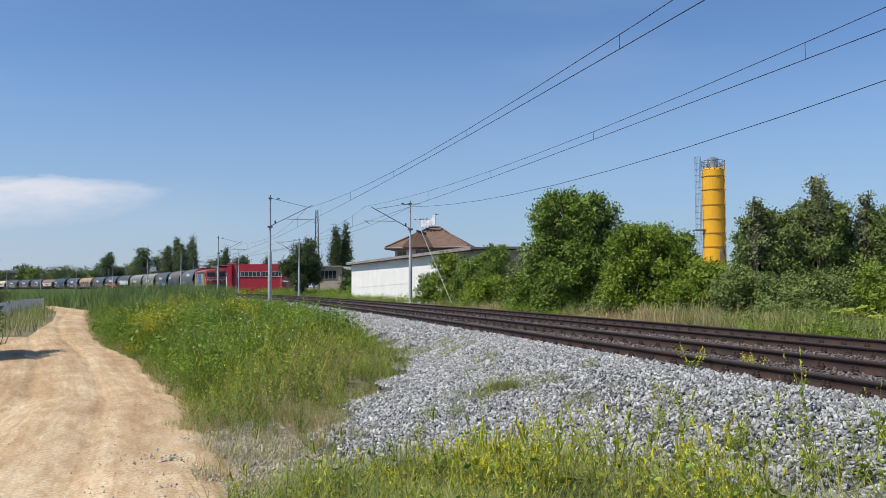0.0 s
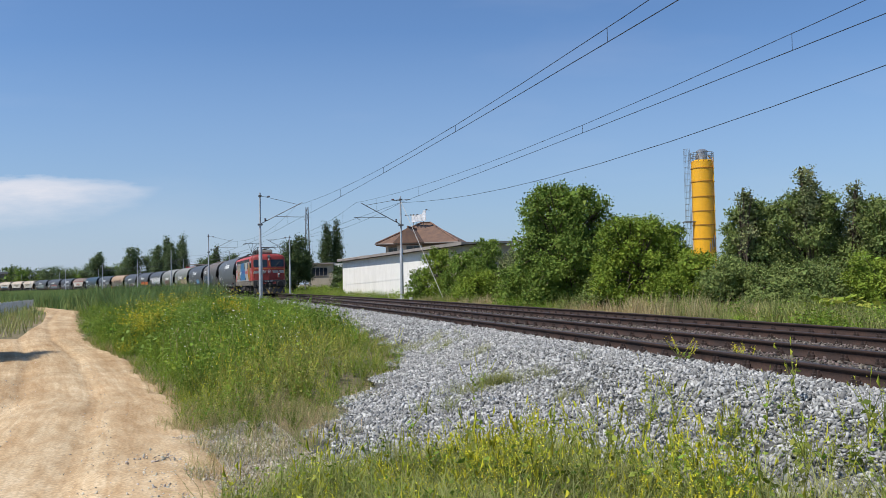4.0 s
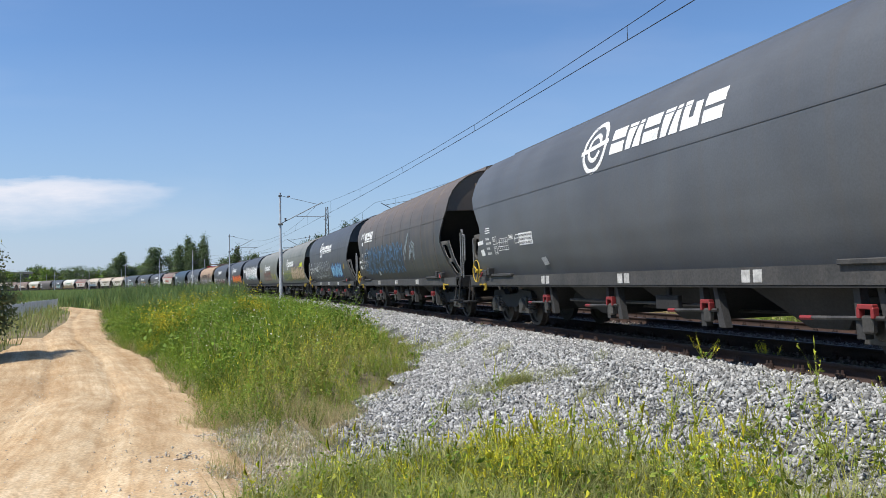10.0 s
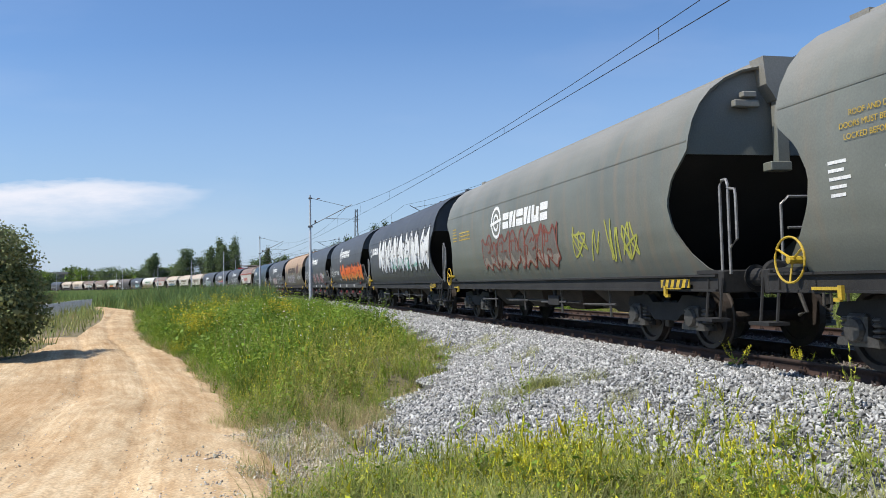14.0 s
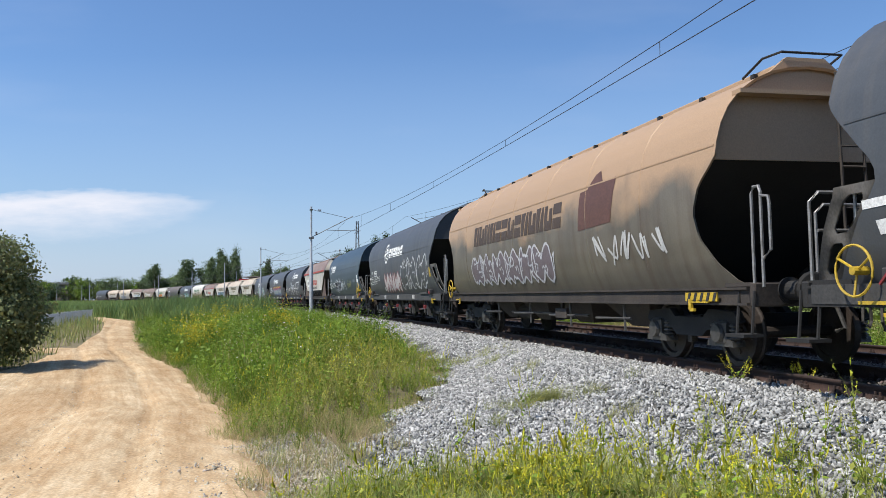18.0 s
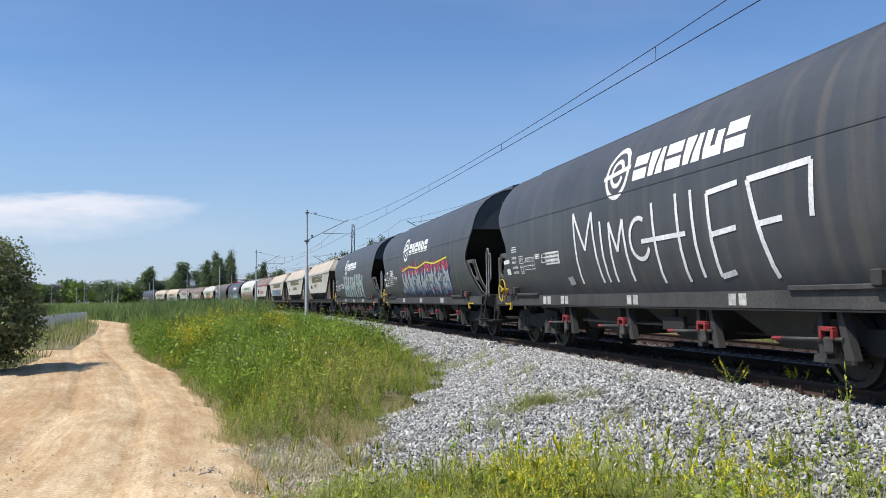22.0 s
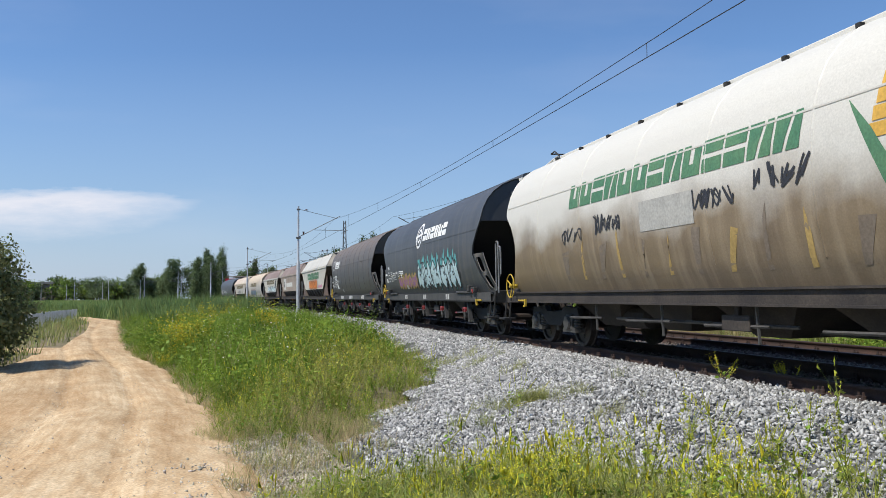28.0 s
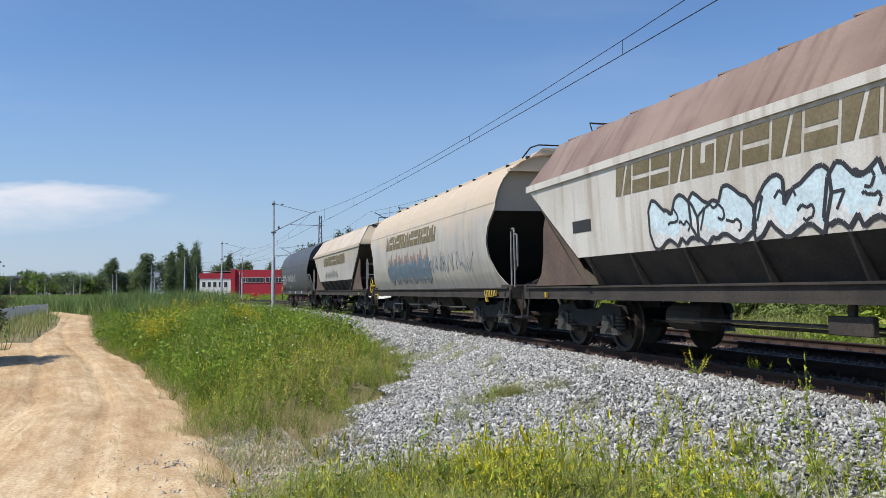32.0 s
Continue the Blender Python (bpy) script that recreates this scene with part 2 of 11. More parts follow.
def raw_mesh(name, V, F, mat_index=None, smooth=False):
    """A mesh from arrays of places and of triangles."""
    V, F = np.asarray(V, np.float32), np.asarray(F, np.int32)
    me = bpy.data.meshes.new(name)
    me.vertices.add(len(V))
    me.vertices.foreach_set("co", V.ravel())
    k = F.shape[1]
    me.loops.add(F.size)
    me.loops.foreach_set("vertex_index", F.ravel())
    me.polygons.add(len(F))
    me.polygons.foreach_set("loop_start", np.arange(0, F.size, k, dtype=np.int32))
    me.polygons.foreach_set("loop_total", np.full(len(F), k, np.int32))
    if mat_index is not None:
        me.polygons.foreach_set("material_index", np.asarray(mat_index, np.int32))
    me.update(calc_edges=True)
    me.validate()
    if smooth:
        me.shade_smooth()
    return me


def strew(templates, places, yaw, size, rng, lean=0.15):
    """Many copies of small shapes, joined: templates are (V, F, M); places (n, 3). Returns arrays for raw_mesh."""
    Vs, Fs, Ms, base = [], [], [], 0
    which = rng.integers(0, len(templates), len(places))
    size = np.broadcast_to(np.asarray(size, float).reshape(len(places), -1), (len(places), 3))
    for k, (V, F, M) in enumerate(templates):
        idx = np.where(which == k)[0]
        if not len(idx):
            continue
        c, s = np.cos(yaw[idx])[:, None], np.sin(yaw[idx])[:, None]
        W = V[None] * size[idx][:, None, :]
        x, y, z = W[..., 0], W[..., 1], W[..., 2]
        lx, ly = rng.normal(0, lean, (2, len(idx), 1))
        X, Y = x * c - y * s + z * lx, x * s + y * c + z * ly
        out = np.stack([X, Y, z], -1) + places[idx][:, None, :]
        Vs.append(out.reshape(-1, 3))
        Fs.append((F[None] + (base + np.arange(len(idx)) * len(V))[:, None, None]).reshape(-1, F.shape[1]))
        Ms.append(np.tile(M, len(idx)))
        base += len(idx) * len(V)
    return np.concatenate(Vs), np.concatenate(Fs), np.concatenate(Ms)

# ---- palette of the place ----
SOIL = surface("soil_and_thatch", (0.13, 0.115, 0.05), (0.22, 0.165, 0.09), rough=0.95, scale=0.35, fine=9, fine_amount=0.45, bump=0.6, bump_scale=6, bump_dist=0.08)
SAND = surface("packed_sand", (0.56, 0.42, 0.26), (0.46, 0.34, 0.205), rough=0.95, scale=0.7, fine=30, fine_amount=0.28, bump=0.4, bump_scale=26, bump_dist=0.02, stretch=(1, 0.99, 1), turn=radians(24), gloss=0.15)
PEBBLE = surface("road_pebbles", (0.47, 0.42, 0.34), (0.31, 0.29, 0.25), rough=0.9, island=0.6, bump=0.2, gloss=0.2)
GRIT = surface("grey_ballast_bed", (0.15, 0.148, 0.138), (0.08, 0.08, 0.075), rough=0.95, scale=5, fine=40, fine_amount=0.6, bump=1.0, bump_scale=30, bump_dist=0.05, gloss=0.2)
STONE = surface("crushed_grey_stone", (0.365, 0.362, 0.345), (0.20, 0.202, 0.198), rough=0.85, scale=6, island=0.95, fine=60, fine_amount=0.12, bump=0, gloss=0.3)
STONE_RUST = surface("rust_stained_stone", (0.17, 0.145, 0.125), (0.09, 0.07, 0.06), rough=0.9, scale=6, island=0.8, fine=40, bump=0.3, gloss=0.2)
RAIL_RUST = surface("rusty_rail_web", (0.048, 0.023, 0.015), (0.024, 0.013, 0.01), rough=0.85, scale=2, fine=40, fine_amount=0.4, bump=0.3)
RAIL_TOP = surface("worn_rail_head", (0.062, 0.043, 0.037), (0.04, 0.028, 0.024), rough=0.5, metal=0.2, scale=1.2)
FASTENER = surface("rusty_fastening", (0.06, 0.03, 0.021), (0.03, 0.018, 0.014), rough=0.85, scale=8)
TIMBER = surface("weathered_sleeper_wood", (0.17, 0.12, 0.085), (0.09, 0.065, 0.05), rough=0.9, scale=2, stretch=(1, 8, 4), each=0.4, bump=0.5, bump_scale=20)
CONCRETE = surface("pale_concrete", (0.52, 0.50, 0.46), (0.4, 0.385, 0.35), rough=0.9, scale=2.5, bump=0.3)
GALV = surface("galvanised_steel", (0.50, 0.51, 0.52), (0.4, 0.41, 0.42), rough=0.55, metal=0.35, scale=3)
GALV_DARK = surface("weathered_steel", (0.2, 0.2, 0.2), (0.13, 0.13, 0.13), rough=0.6, metal=0.3, scale=3)
WIRE = surface("tarnished_copper_wire", (0.035, 0.033, 0.03), rough=0.6, metal=0.4)
PORCELAIN = surface("brown_insulator", (0.12, 0.05, 0.03), rough=0.25)
WHITEWASH = surface("white_render", (0.82, 0.80, 0.75), (0.76, 0.74, 0.69), rough=0.9, scale=0.6, streak=(0.62, 0.6, 0.54), streak_amount=0.4)
BEIGE_WALL = surface("beige_render", (0.50, 0.42, 0.32), (0.43, 0.36, 0.27), rough=0.9, scale=0.8)
ROOF_TILE = surface("brown_roof_tiles", (0.20, 0.115, 0.075), (0.13, 0.08, 0.06), rough=0.85, scale=1.5, island=0.25)
ROOF_SHEET = surface("grey_brown_roof_sheet", (0.30, 0.26, 0.23), (0.22, 0.19, 0.17), rough=0.8, scale=1.0)
RED_CLAD = surface("red_metal_cladding", (0.42, 0.018, 0.035), (0.35, 0.015, 0.03), rough=0.55, scale=0.4, bump=0.3, bump_scale=4, stretch=(1, 1, 0.05))
WHITE_CLAD = surface("white_window_trim", (0.78, 0.77, 0.75), rough=0.6)
GLASS_DARK = surface("dark_window_glass", (0.03, 0.035, 0.045), rough=0.08)
SIGN_WHITE = surface("white_sign_sheet", (0.85, 0.86, 0.88), rough=0.5)
SILO_YELLOW = surface("yellow_silo_paint", (0.84, 0.43, 0.012), (0.78, 0.39, 0.012), rough=0.45, scale=0.5, streak=(0.6, 0.3, 0.03), streak_amount=0.3)
SILO_FLANGE = surface("worn_silo_flange", (0.5, 0.24, 0.02), (0.38, 0.18, 0.02), rough=0.6, scale=2)
SILO_STEEL = surface("silo_top_steel", (0.5, 0.5, 0.5), rough=0.35, metal=0.7)
BARK = surface("grey_brown_bark", (0.13, 0.095, 0.065), (0.075, 0.055, 0.04), rough=0.95, scale=4, bump=0.8, bump_scale=14, stretch=(1, 1, 0.3))


def wheel_tracks(mat):
    """Darker and paler tyre streaks that follow the road's length, by its own across/along coordinates."""
    nt = mat.node_tree
    p = nt.nodes["Principled BSDF"]
    src = p.inputs["Base Color"].links[0].from_socket
    uv = nt.nodes.new("ShaderNodeUVMap")
    uv.uv_map = "road"
    for scale, lo, hi, dark, light in (((2.2, 0.13, 1), 0.42, 0.66, 0.80, 1.04), ((11.0, 0.8, 1), 0.4, 0.62, 0.87, 1.04), ((0.35, 0.2, 1), 0.4, 0.65, 0.82, 1.05), ((5.0, 2.2, 1), 0.42, 0.6, 0.88, 1.04)):
        mp = nt.nodes.new("ShaderNodeMapping")
        mp.inputs["Scale"].default_value = scale
        nt.links.new(uv.outputs[0], mp.inputs[0])
        nz = nt.nodes.new("ShaderNodeTexNoise")
        nz.inputs["Scale"].default_value, nz.inputs["Detail"].default_value, nz.inputs["Distortion"].default_value = 1.0, 6, 0.4
        nt.links.new(mp.outputs[0], nz.inputs[0])
        r = nt.nodes.new("ShaderNodeMapRange")
        for k, v in (("From Min", lo), ("From Max", hi), ("To Min", light), ("To Max", dark)):
            r.inputs[k].default_value = v
        nt.links.new(nz.outputs[0], r.inputs["Value"])
        cc = nt.nodes.new("ShaderNodeCombineColor")
        w = nt.nodes.new("ShaderNodeMath")
        w.operation, w.inputs[1].default_value = "POWER", 1.35
        v = nt.nodes.new("ShaderNodeMath")
        v.operation, v.inputs[1].default_value = "POWER", 0.7
        nt.links.new(r.outputs[0], v.inputs[0])
        nt.links.new(r.outputs[0], w.inputs[0])
        for ch, s in (("Red", v.outputs[0]), ("Green", r.outputs[0]), ("Blue", w.outputs[0])):
            nt.links.new(s, cc.inputs[ch])
        m = nt.nodes.new("ShaderNodeMix")
        m.data_type, m.blend_type = "RGBA", "MULTIPLY"
        m.inputs["Factor"].default_value = 1.0
        nt.links.new(src, m.inputs["A"])
        nt.links.new(cc.outputs[0], m.inputs["B"])
        src = m.outputs["Result"]
    nt.links.new(src, p.inputs["Base Color"])


wheel_tracks(SAND)


def leaf_mat(name, a, b, island=0.6, thin=0.28, rough=0.7):
    return surface(name, a, b, rough=rough, scale=0.5, fine_amount=0.0, bump=0, island=island, thin=thin, gloss=0.2)


LEAF_DEEP = leaf_mat("deep_green_leaves", (0.185, 0.27, 0.045), (0.115, 0.175, 0.032), island=0.3, thin=0.16)
LEAF_FRESH = leaf_mat("fresh_green_leaves", (0.205, 0.28, 0.033), (0.15, 0.215, 0.028), island=0.3, thin=0.16)
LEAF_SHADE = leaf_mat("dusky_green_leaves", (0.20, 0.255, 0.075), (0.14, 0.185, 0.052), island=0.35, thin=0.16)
LEAF_DARK = leaf_mat("dark_green_foliage", (0.08, 0.115, 0.04), (0.055, 0.085, 0.03), thin=0.16)
LEAF_GREY = leaf_mat("grey_green_leaves", (0.20, 0.225, 0.10), (0.14, 0.165, 0.07), thin=0.16)
BLADE = leaf_mat("green_grass_blades", (0.235, 0.27, 0.075), (0.32, 0.32, 0.125), island=0.4)
BLADE_DRY = leaf_mat("dry_grass_blades", (0.50, 0.41, 0.21), (0.38, 0.31, 0.16), island=0.5)
REED = leaf_mat("blue_green_reeds", (0.125, 0.19, 0.07), (0.18, 0.25, 0.07), island=0.55)
NETTLE = leaf_mat("bright_weed_leaves", (0.235, 0.335, 0.042), (0.10, 0.17, 0.022), island=0.5)
OLIVE = leaf_mat("olive_weed_leaves", (0.40, 0.40, 0.09), (0.22, 0.25, 0.055))
RUSSET = leaf_mat("russet_dead_stems", (0.24, 0.15, 0.09), (0.15, 0.10, 0.065), island=0.5)
# leaf green with the haze of distance mixed into the colour
LEAF_HAZE = leaf_mat("haze_tinted_far_foliage", (0.14, 0.19, 0.085), (0.105, 0.15, 0.07), island=0.3)
LIME = leaf_mat("lime_green_stems", (0.33, 0.36, 0.06), (0.23, 0.27, 0.05), island=0.4)
RACEME = leaf_mat("yellow_green_racemes", (0.58, 0.56, 0.05), (0.42, 0.45, 0.05), island=0.35, thin=0.2)
PETAL = leaf_mat("yellow_mustard_flowers", (0.68, 0.61, 0.035), (0.58, 0.53, 0.05), island=0.2, thin=0.2)
PETAL_WHITE = leaf_mat("white_umbel_flowers", (0.75, 0.75, 0.65), (0.65, 0.65, 0.55), island=0.2)
GOLDEN = leaf_mat("yellow_green_bloom", (0.54, 0.455, 0.03), (0.40, 0.36, 0.035), island=0.5)


# ---- ground: one sheet out to the horizon ----
ROAD_R = [(0.1, 2.0), (-1.05, 5.0), (-1.75, 7.2), (-2.7, 9.6), (-4.1, 12.95), (-7.84, 20.83), (-13.36, 30.86), (-20.4, 46.6), (-26.5, 60.0), (-31.0, 70.5), (-40, 84), (-62, 104)]
ROAD_L = [(-10.5, -4.0), (-10.8, 2.0), (-11.1, 7.2), (-11.4, 11), (-11.9, 15.5), (-13.2, 22.5), (-16.4, 32.0), (-22.2, 46.0), (-28.6, 60.0), (-33.6, 70.5), (-43, 86), (-65, 107)]


def road_edges(k):
    a, b = np.array(ROAD_R, float), np.array(ROAD_L, float)
    n = np.linspace(0, len(a) - 1, k)
    i = np.arange(len(a))
    return (np.stack([np.interp(n, i, a[:, c]) for c in (0, 1)], -1), np.stack([np.interp(n, i, b[:, c]) for c in (0, 1)], -1))


def lump(x, y, f, seed=0.0):
    """Cheap smooth unevenness for arrays."""
    return (np.sin(x * f + seed) * np.cos(y * f * 1.13 + seed * 1.7) + 0.6 * np.sin(x * f * 2.3 + y * f * 1.9 + seed * 3.1) + 0.35 * np.cos(x * f * 4.7 - y * f * 4.1 + seed)) / 1.95


def apron(s):
    """How far the gravel reaches from the near track's centre."""
    return np.interp(s, [-40, -6, -4.7, -4, -2.5, -1.5, -0.5, 2.5, 5, 10, 600], [6.5, 6.45, 6.3, 6.1, 5.75, 5.3, 4.75, 3.65, 3.0, 2.6, 2.5])


def ground_z(x, y):
    s, d = line_coords(x, y)
    r = np.hypot(x, y)
    near = np.interp(d, [-300, -40, -14, -9.5, -7.2, -6, 2.0, 3.6, 4.6, 6.5, 9, 14, 60], [-1.2, -0.9, -0.6, -0.55, -0.45, -0.45, -0.5, -0.72, -0.80, -0.86, -0.93, -1.02, -1.15])
    z = near + 0.05 * lump(x, y, 0.9) * np.clip(1 - r / 60, 0, 1)
    # overgrown bank between the road and the gravel
    rim = np.minimum(x - np.interp(y, [p[1] for p in ROAD_R], [p[0] for p in ROAD_R]), d - apron(s))
    bank = np.clip((rim - 0.35) / 1.3, 0, 1) * np.interp(y, [9.5, 12.5, 50, 70], [0, 1, 1, 0]) * (d < 17)
    return z + bank * (0.16 + 0.2 * lump(x, y, 1.25, 3.0))


def build_ground():
    u = np.linspace(-1, 1, 191)
    ax = 6 * np.sinh(u * 6.75)
    X, Y = np.meshgrid(ax, ax + 8)
    Z = ground_z(X.ravel(), Y.ravel()).reshape(X.shape)
    n = len(ax)
    V = np.stack([X, Y, Z], -1).reshape(-1, 3)
    i = np.arange(n * n).reshape(n, n)
    F = np.stack([i[:-1, :-1], i[:-1, 1:], i[1:, 1:], i[1:, :-1]], -1).reshape(-1, 4)
    g = link_mesh("ground", raw_mesh("ground", V, F, smooth=True), SOIL)
    tagged(g, "rough grassy ground beside the railway line", "ground", kind="structure")


def road_dip(wx):
    """Wheel ruts across the road, by the distance from its track-side edge."""
    w = np.asarray(wx, float)
    return -0.05 * (np.exp(-((w - 1.6) / 0.2) ** 2) + np.exp(-((w - 3.2) / 0.22) ** 2) + 0.6 * np.exp(-((w - 5.1) / 0.25) ** 2) + 0.5 * np.exp(-((w - 6.7) / 0.25) ** 2)) + 0.02 * np.exp(-((w - 2.4) / 0.3) ** 2)


def road_lift(wx):
    return 0.10 * np.sqrt(np.clip(np.asarray(wx, float) / 1.1, 0, 1)) + road_dip(wx)


def build_road():
    R, L = road_edges(420)
    w = np.linspace(-0.04, 1.04, 91)
    P = R[:, None, :] * (1 - w)[None, :, None] + L[:, None, :] * w[None, :, None]
    jag = lump(P[..., 0], P[..., 1], 2.2, 1.0) * 0.25
    P[:, 0, 0] += jag[:, 0]
    P[:, -1, 0] += jag[:, -1]
    Z = ground_z(P[..., 0].ravel(), P[..., 1].ravel()).reshape(P.shape[:2])
    wx = np.hypot(*(R - L).T)[:, None] * w[None, :]
    along = np.concatenate([[0], np.cumsum(np.hypot(*np.diff((R + L) / 2, axis=0).T))])
    Z = Z + road_lift(wx) + 0.014 * lump(P[..., 0], P[..., 1], 1.9, 2.0) + 0.007 * lump(P[..., 0], P[..., 1], 9.0, 5.0)
    # churned edges and the ridges where the side track crosses
    Z += 0.035 * np.exp(-((wx - 0.35) / 0.3) ** 2) * (0.5 + lump(P[..., 0], P[..., 1], 4.0, 1.0))
    for yy, hh in ((25.6, 0.05), (26.7, 0.06), (28.6, 0.05)):
        Z += hh * np.exp(-((P[..., 1] - yy - 0.12 * np.sin(P[..., 0])) / 0.16) ** 2) * np.clip(-(P[..., 0] + 10.2) / 2, 0, 1)
    Z[:, 0] -= 0.06
    Z[:, -1] -= 0.15
    V = np.concatenate([P, Z[..., None]], -1).reshape(-1, 3)
    i = np.arange(len(V)).reshape(P.shape[:2])
    F = np.stack([i[:-1, :-1], i[:-1, 1:], i[1:, 1:], i[1:, :-1]], -1).reshape(-1, 4)
    me = raw_mesh("dirt_road", V, F, smooth=True)
    uv = np.stack(np.broadcast_arrays(wx, along[:, None]), -1).reshape(-1, 2)[F.ravel()]
    me.uv_layers.new(name="road").data.foreach_set("uv", np.ascontiguousarray(uv, np.float32).ravel())
    tagged(link_mesh("dirt_road", me, SAND), "pale sandy dirt road with wheel ruts and loose pebbles", "road", kind="structure")
    # the side track that leaves to the left behind the bush
    xs, ys = np.linspace(-30, -13.5, 26), np.linspace(-1.6, 1.6, 9)
    A, B = np.meshgrid(xs, ys)
    cx, cy = A, 31.2 + B + 0.03 * (A + 13) ** 2 * 0.2
    V = np.stack([cx, cy, ground_z(cx.ravel(), cy.ravel()).reshape(cx.shape) + 0.04 - 0.08 * (abs(B) > 1.5) + 0.012 * lump(cx, cy, 3.0)], -1).reshape(-1, 3)
    i = np.arange(len(V)).reshape(cx.shape)
    F = np.stack([i[:-1, :-1], i[:-1, 1:], i[1:, 1:], i[1:, :-1]], -1).reshape(-1, 4)
    me = raw_mesh("side_track", V, F, smooth=True)
    me.uv_layers.new(name="road").data.foreach_set("uv", np.ascontiguousarray(np.stack([B, A], -1).reshape(-1, 2)[F.ravel()], np.float32).ravel())
    tagged(link_mesh("side_track", me, SAND), "sandy side track branching off the dirt road", "road", kind="structure")


# ---- ballast bed: broad gravel apron on the road side ----
def bed_z(s, d):
    return np.interp(d, [-8.0, -6.9, -6.0, -5.6, -2.9, -2.1, -1.4, 1.75, 2.1, 2.8, 3.6, 5.0, 7.0], [-0.75, -0.62, -0.30, -0.26, -0.26, -0.24, -0.17, -0.19, -0.27, -0.55, -0.66, -0.72, -0.84])


def build_bed():
    ss = np.concatenate([np.arange(-40, 40, 0.4), np.arange(40, 560, 3.0)])
    dd = np.concatenate([[-8.0, -7.2], np.linspace(-6.9, 1.9, 34), np.linspace(2.05, 7.0, 30)])
    S, D = np.meshgrid(ss, dd, indexing="ij")
    lim = apron(S) + 0.12 + 0.2 * lump(S, D, 2.0)
    Dc = np.where(D > 0, np.minimum(D, lim), D)
    Z = bed_z(S, Dc) + 0.02 * lump(S * 1.7, Dc * 1.9, 3.0)
    gone = (D > lim)
    Z = np.where(gone, bed_z(S, lim) - 0.25, Z)
    P = beside(S.ravel(), Dc.ravel(), Z.ravel())
    i = np.arange(P.shape[0]).reshape(S.shape)
    F = np.stack([i[:-1, :-1], i[:-1, 1:], i[1:, 1:], i[1:, :-1]], -1).reshape(-1, 4)
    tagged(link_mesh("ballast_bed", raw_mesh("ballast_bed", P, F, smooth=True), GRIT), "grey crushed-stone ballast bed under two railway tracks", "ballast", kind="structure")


def rock(rng):
    """A small angular chip of crushed stone, tilted at random."""
    V = np.array([(i, j, k) for i in (-1, 1) for j in (-1, 1) for k in (-1, 1)], float) * rng.uniform(0.35, 1.05, (8, 3))
    V[:2] *= (1.25, 0.7, 0.8)
    V *= (1.25, rng.uniform(0.55, 0.95), rng.uniform(0.3, 0.55))
    bm = bmesh.new()
    for v in V:
        bm.verts.new(v)
    bmesh.ops.convex_hull(bm, input=bm.verts)
    bmesh.ops.triangulate(bm, faces=bm.faces)
    loose = [v for v in bm.verts if not v.link_faces]
    bmesh.ops.delete(bm, geom=loose, context="VERTS")
    bm.verts.index_update()
    V = np.array([v.co for v in bm.verts])
    F = np.array([[v.index for v in f.verts] for f in bm.faces])
    bm.free()
    R = np.array(Euler((rng.normal(0, 0.75), rng.normal(0, 0.75), rng.uniform(0, 6.28))).to_matrix())
    return V @ R.T, F, np.zeros(len(F), int)


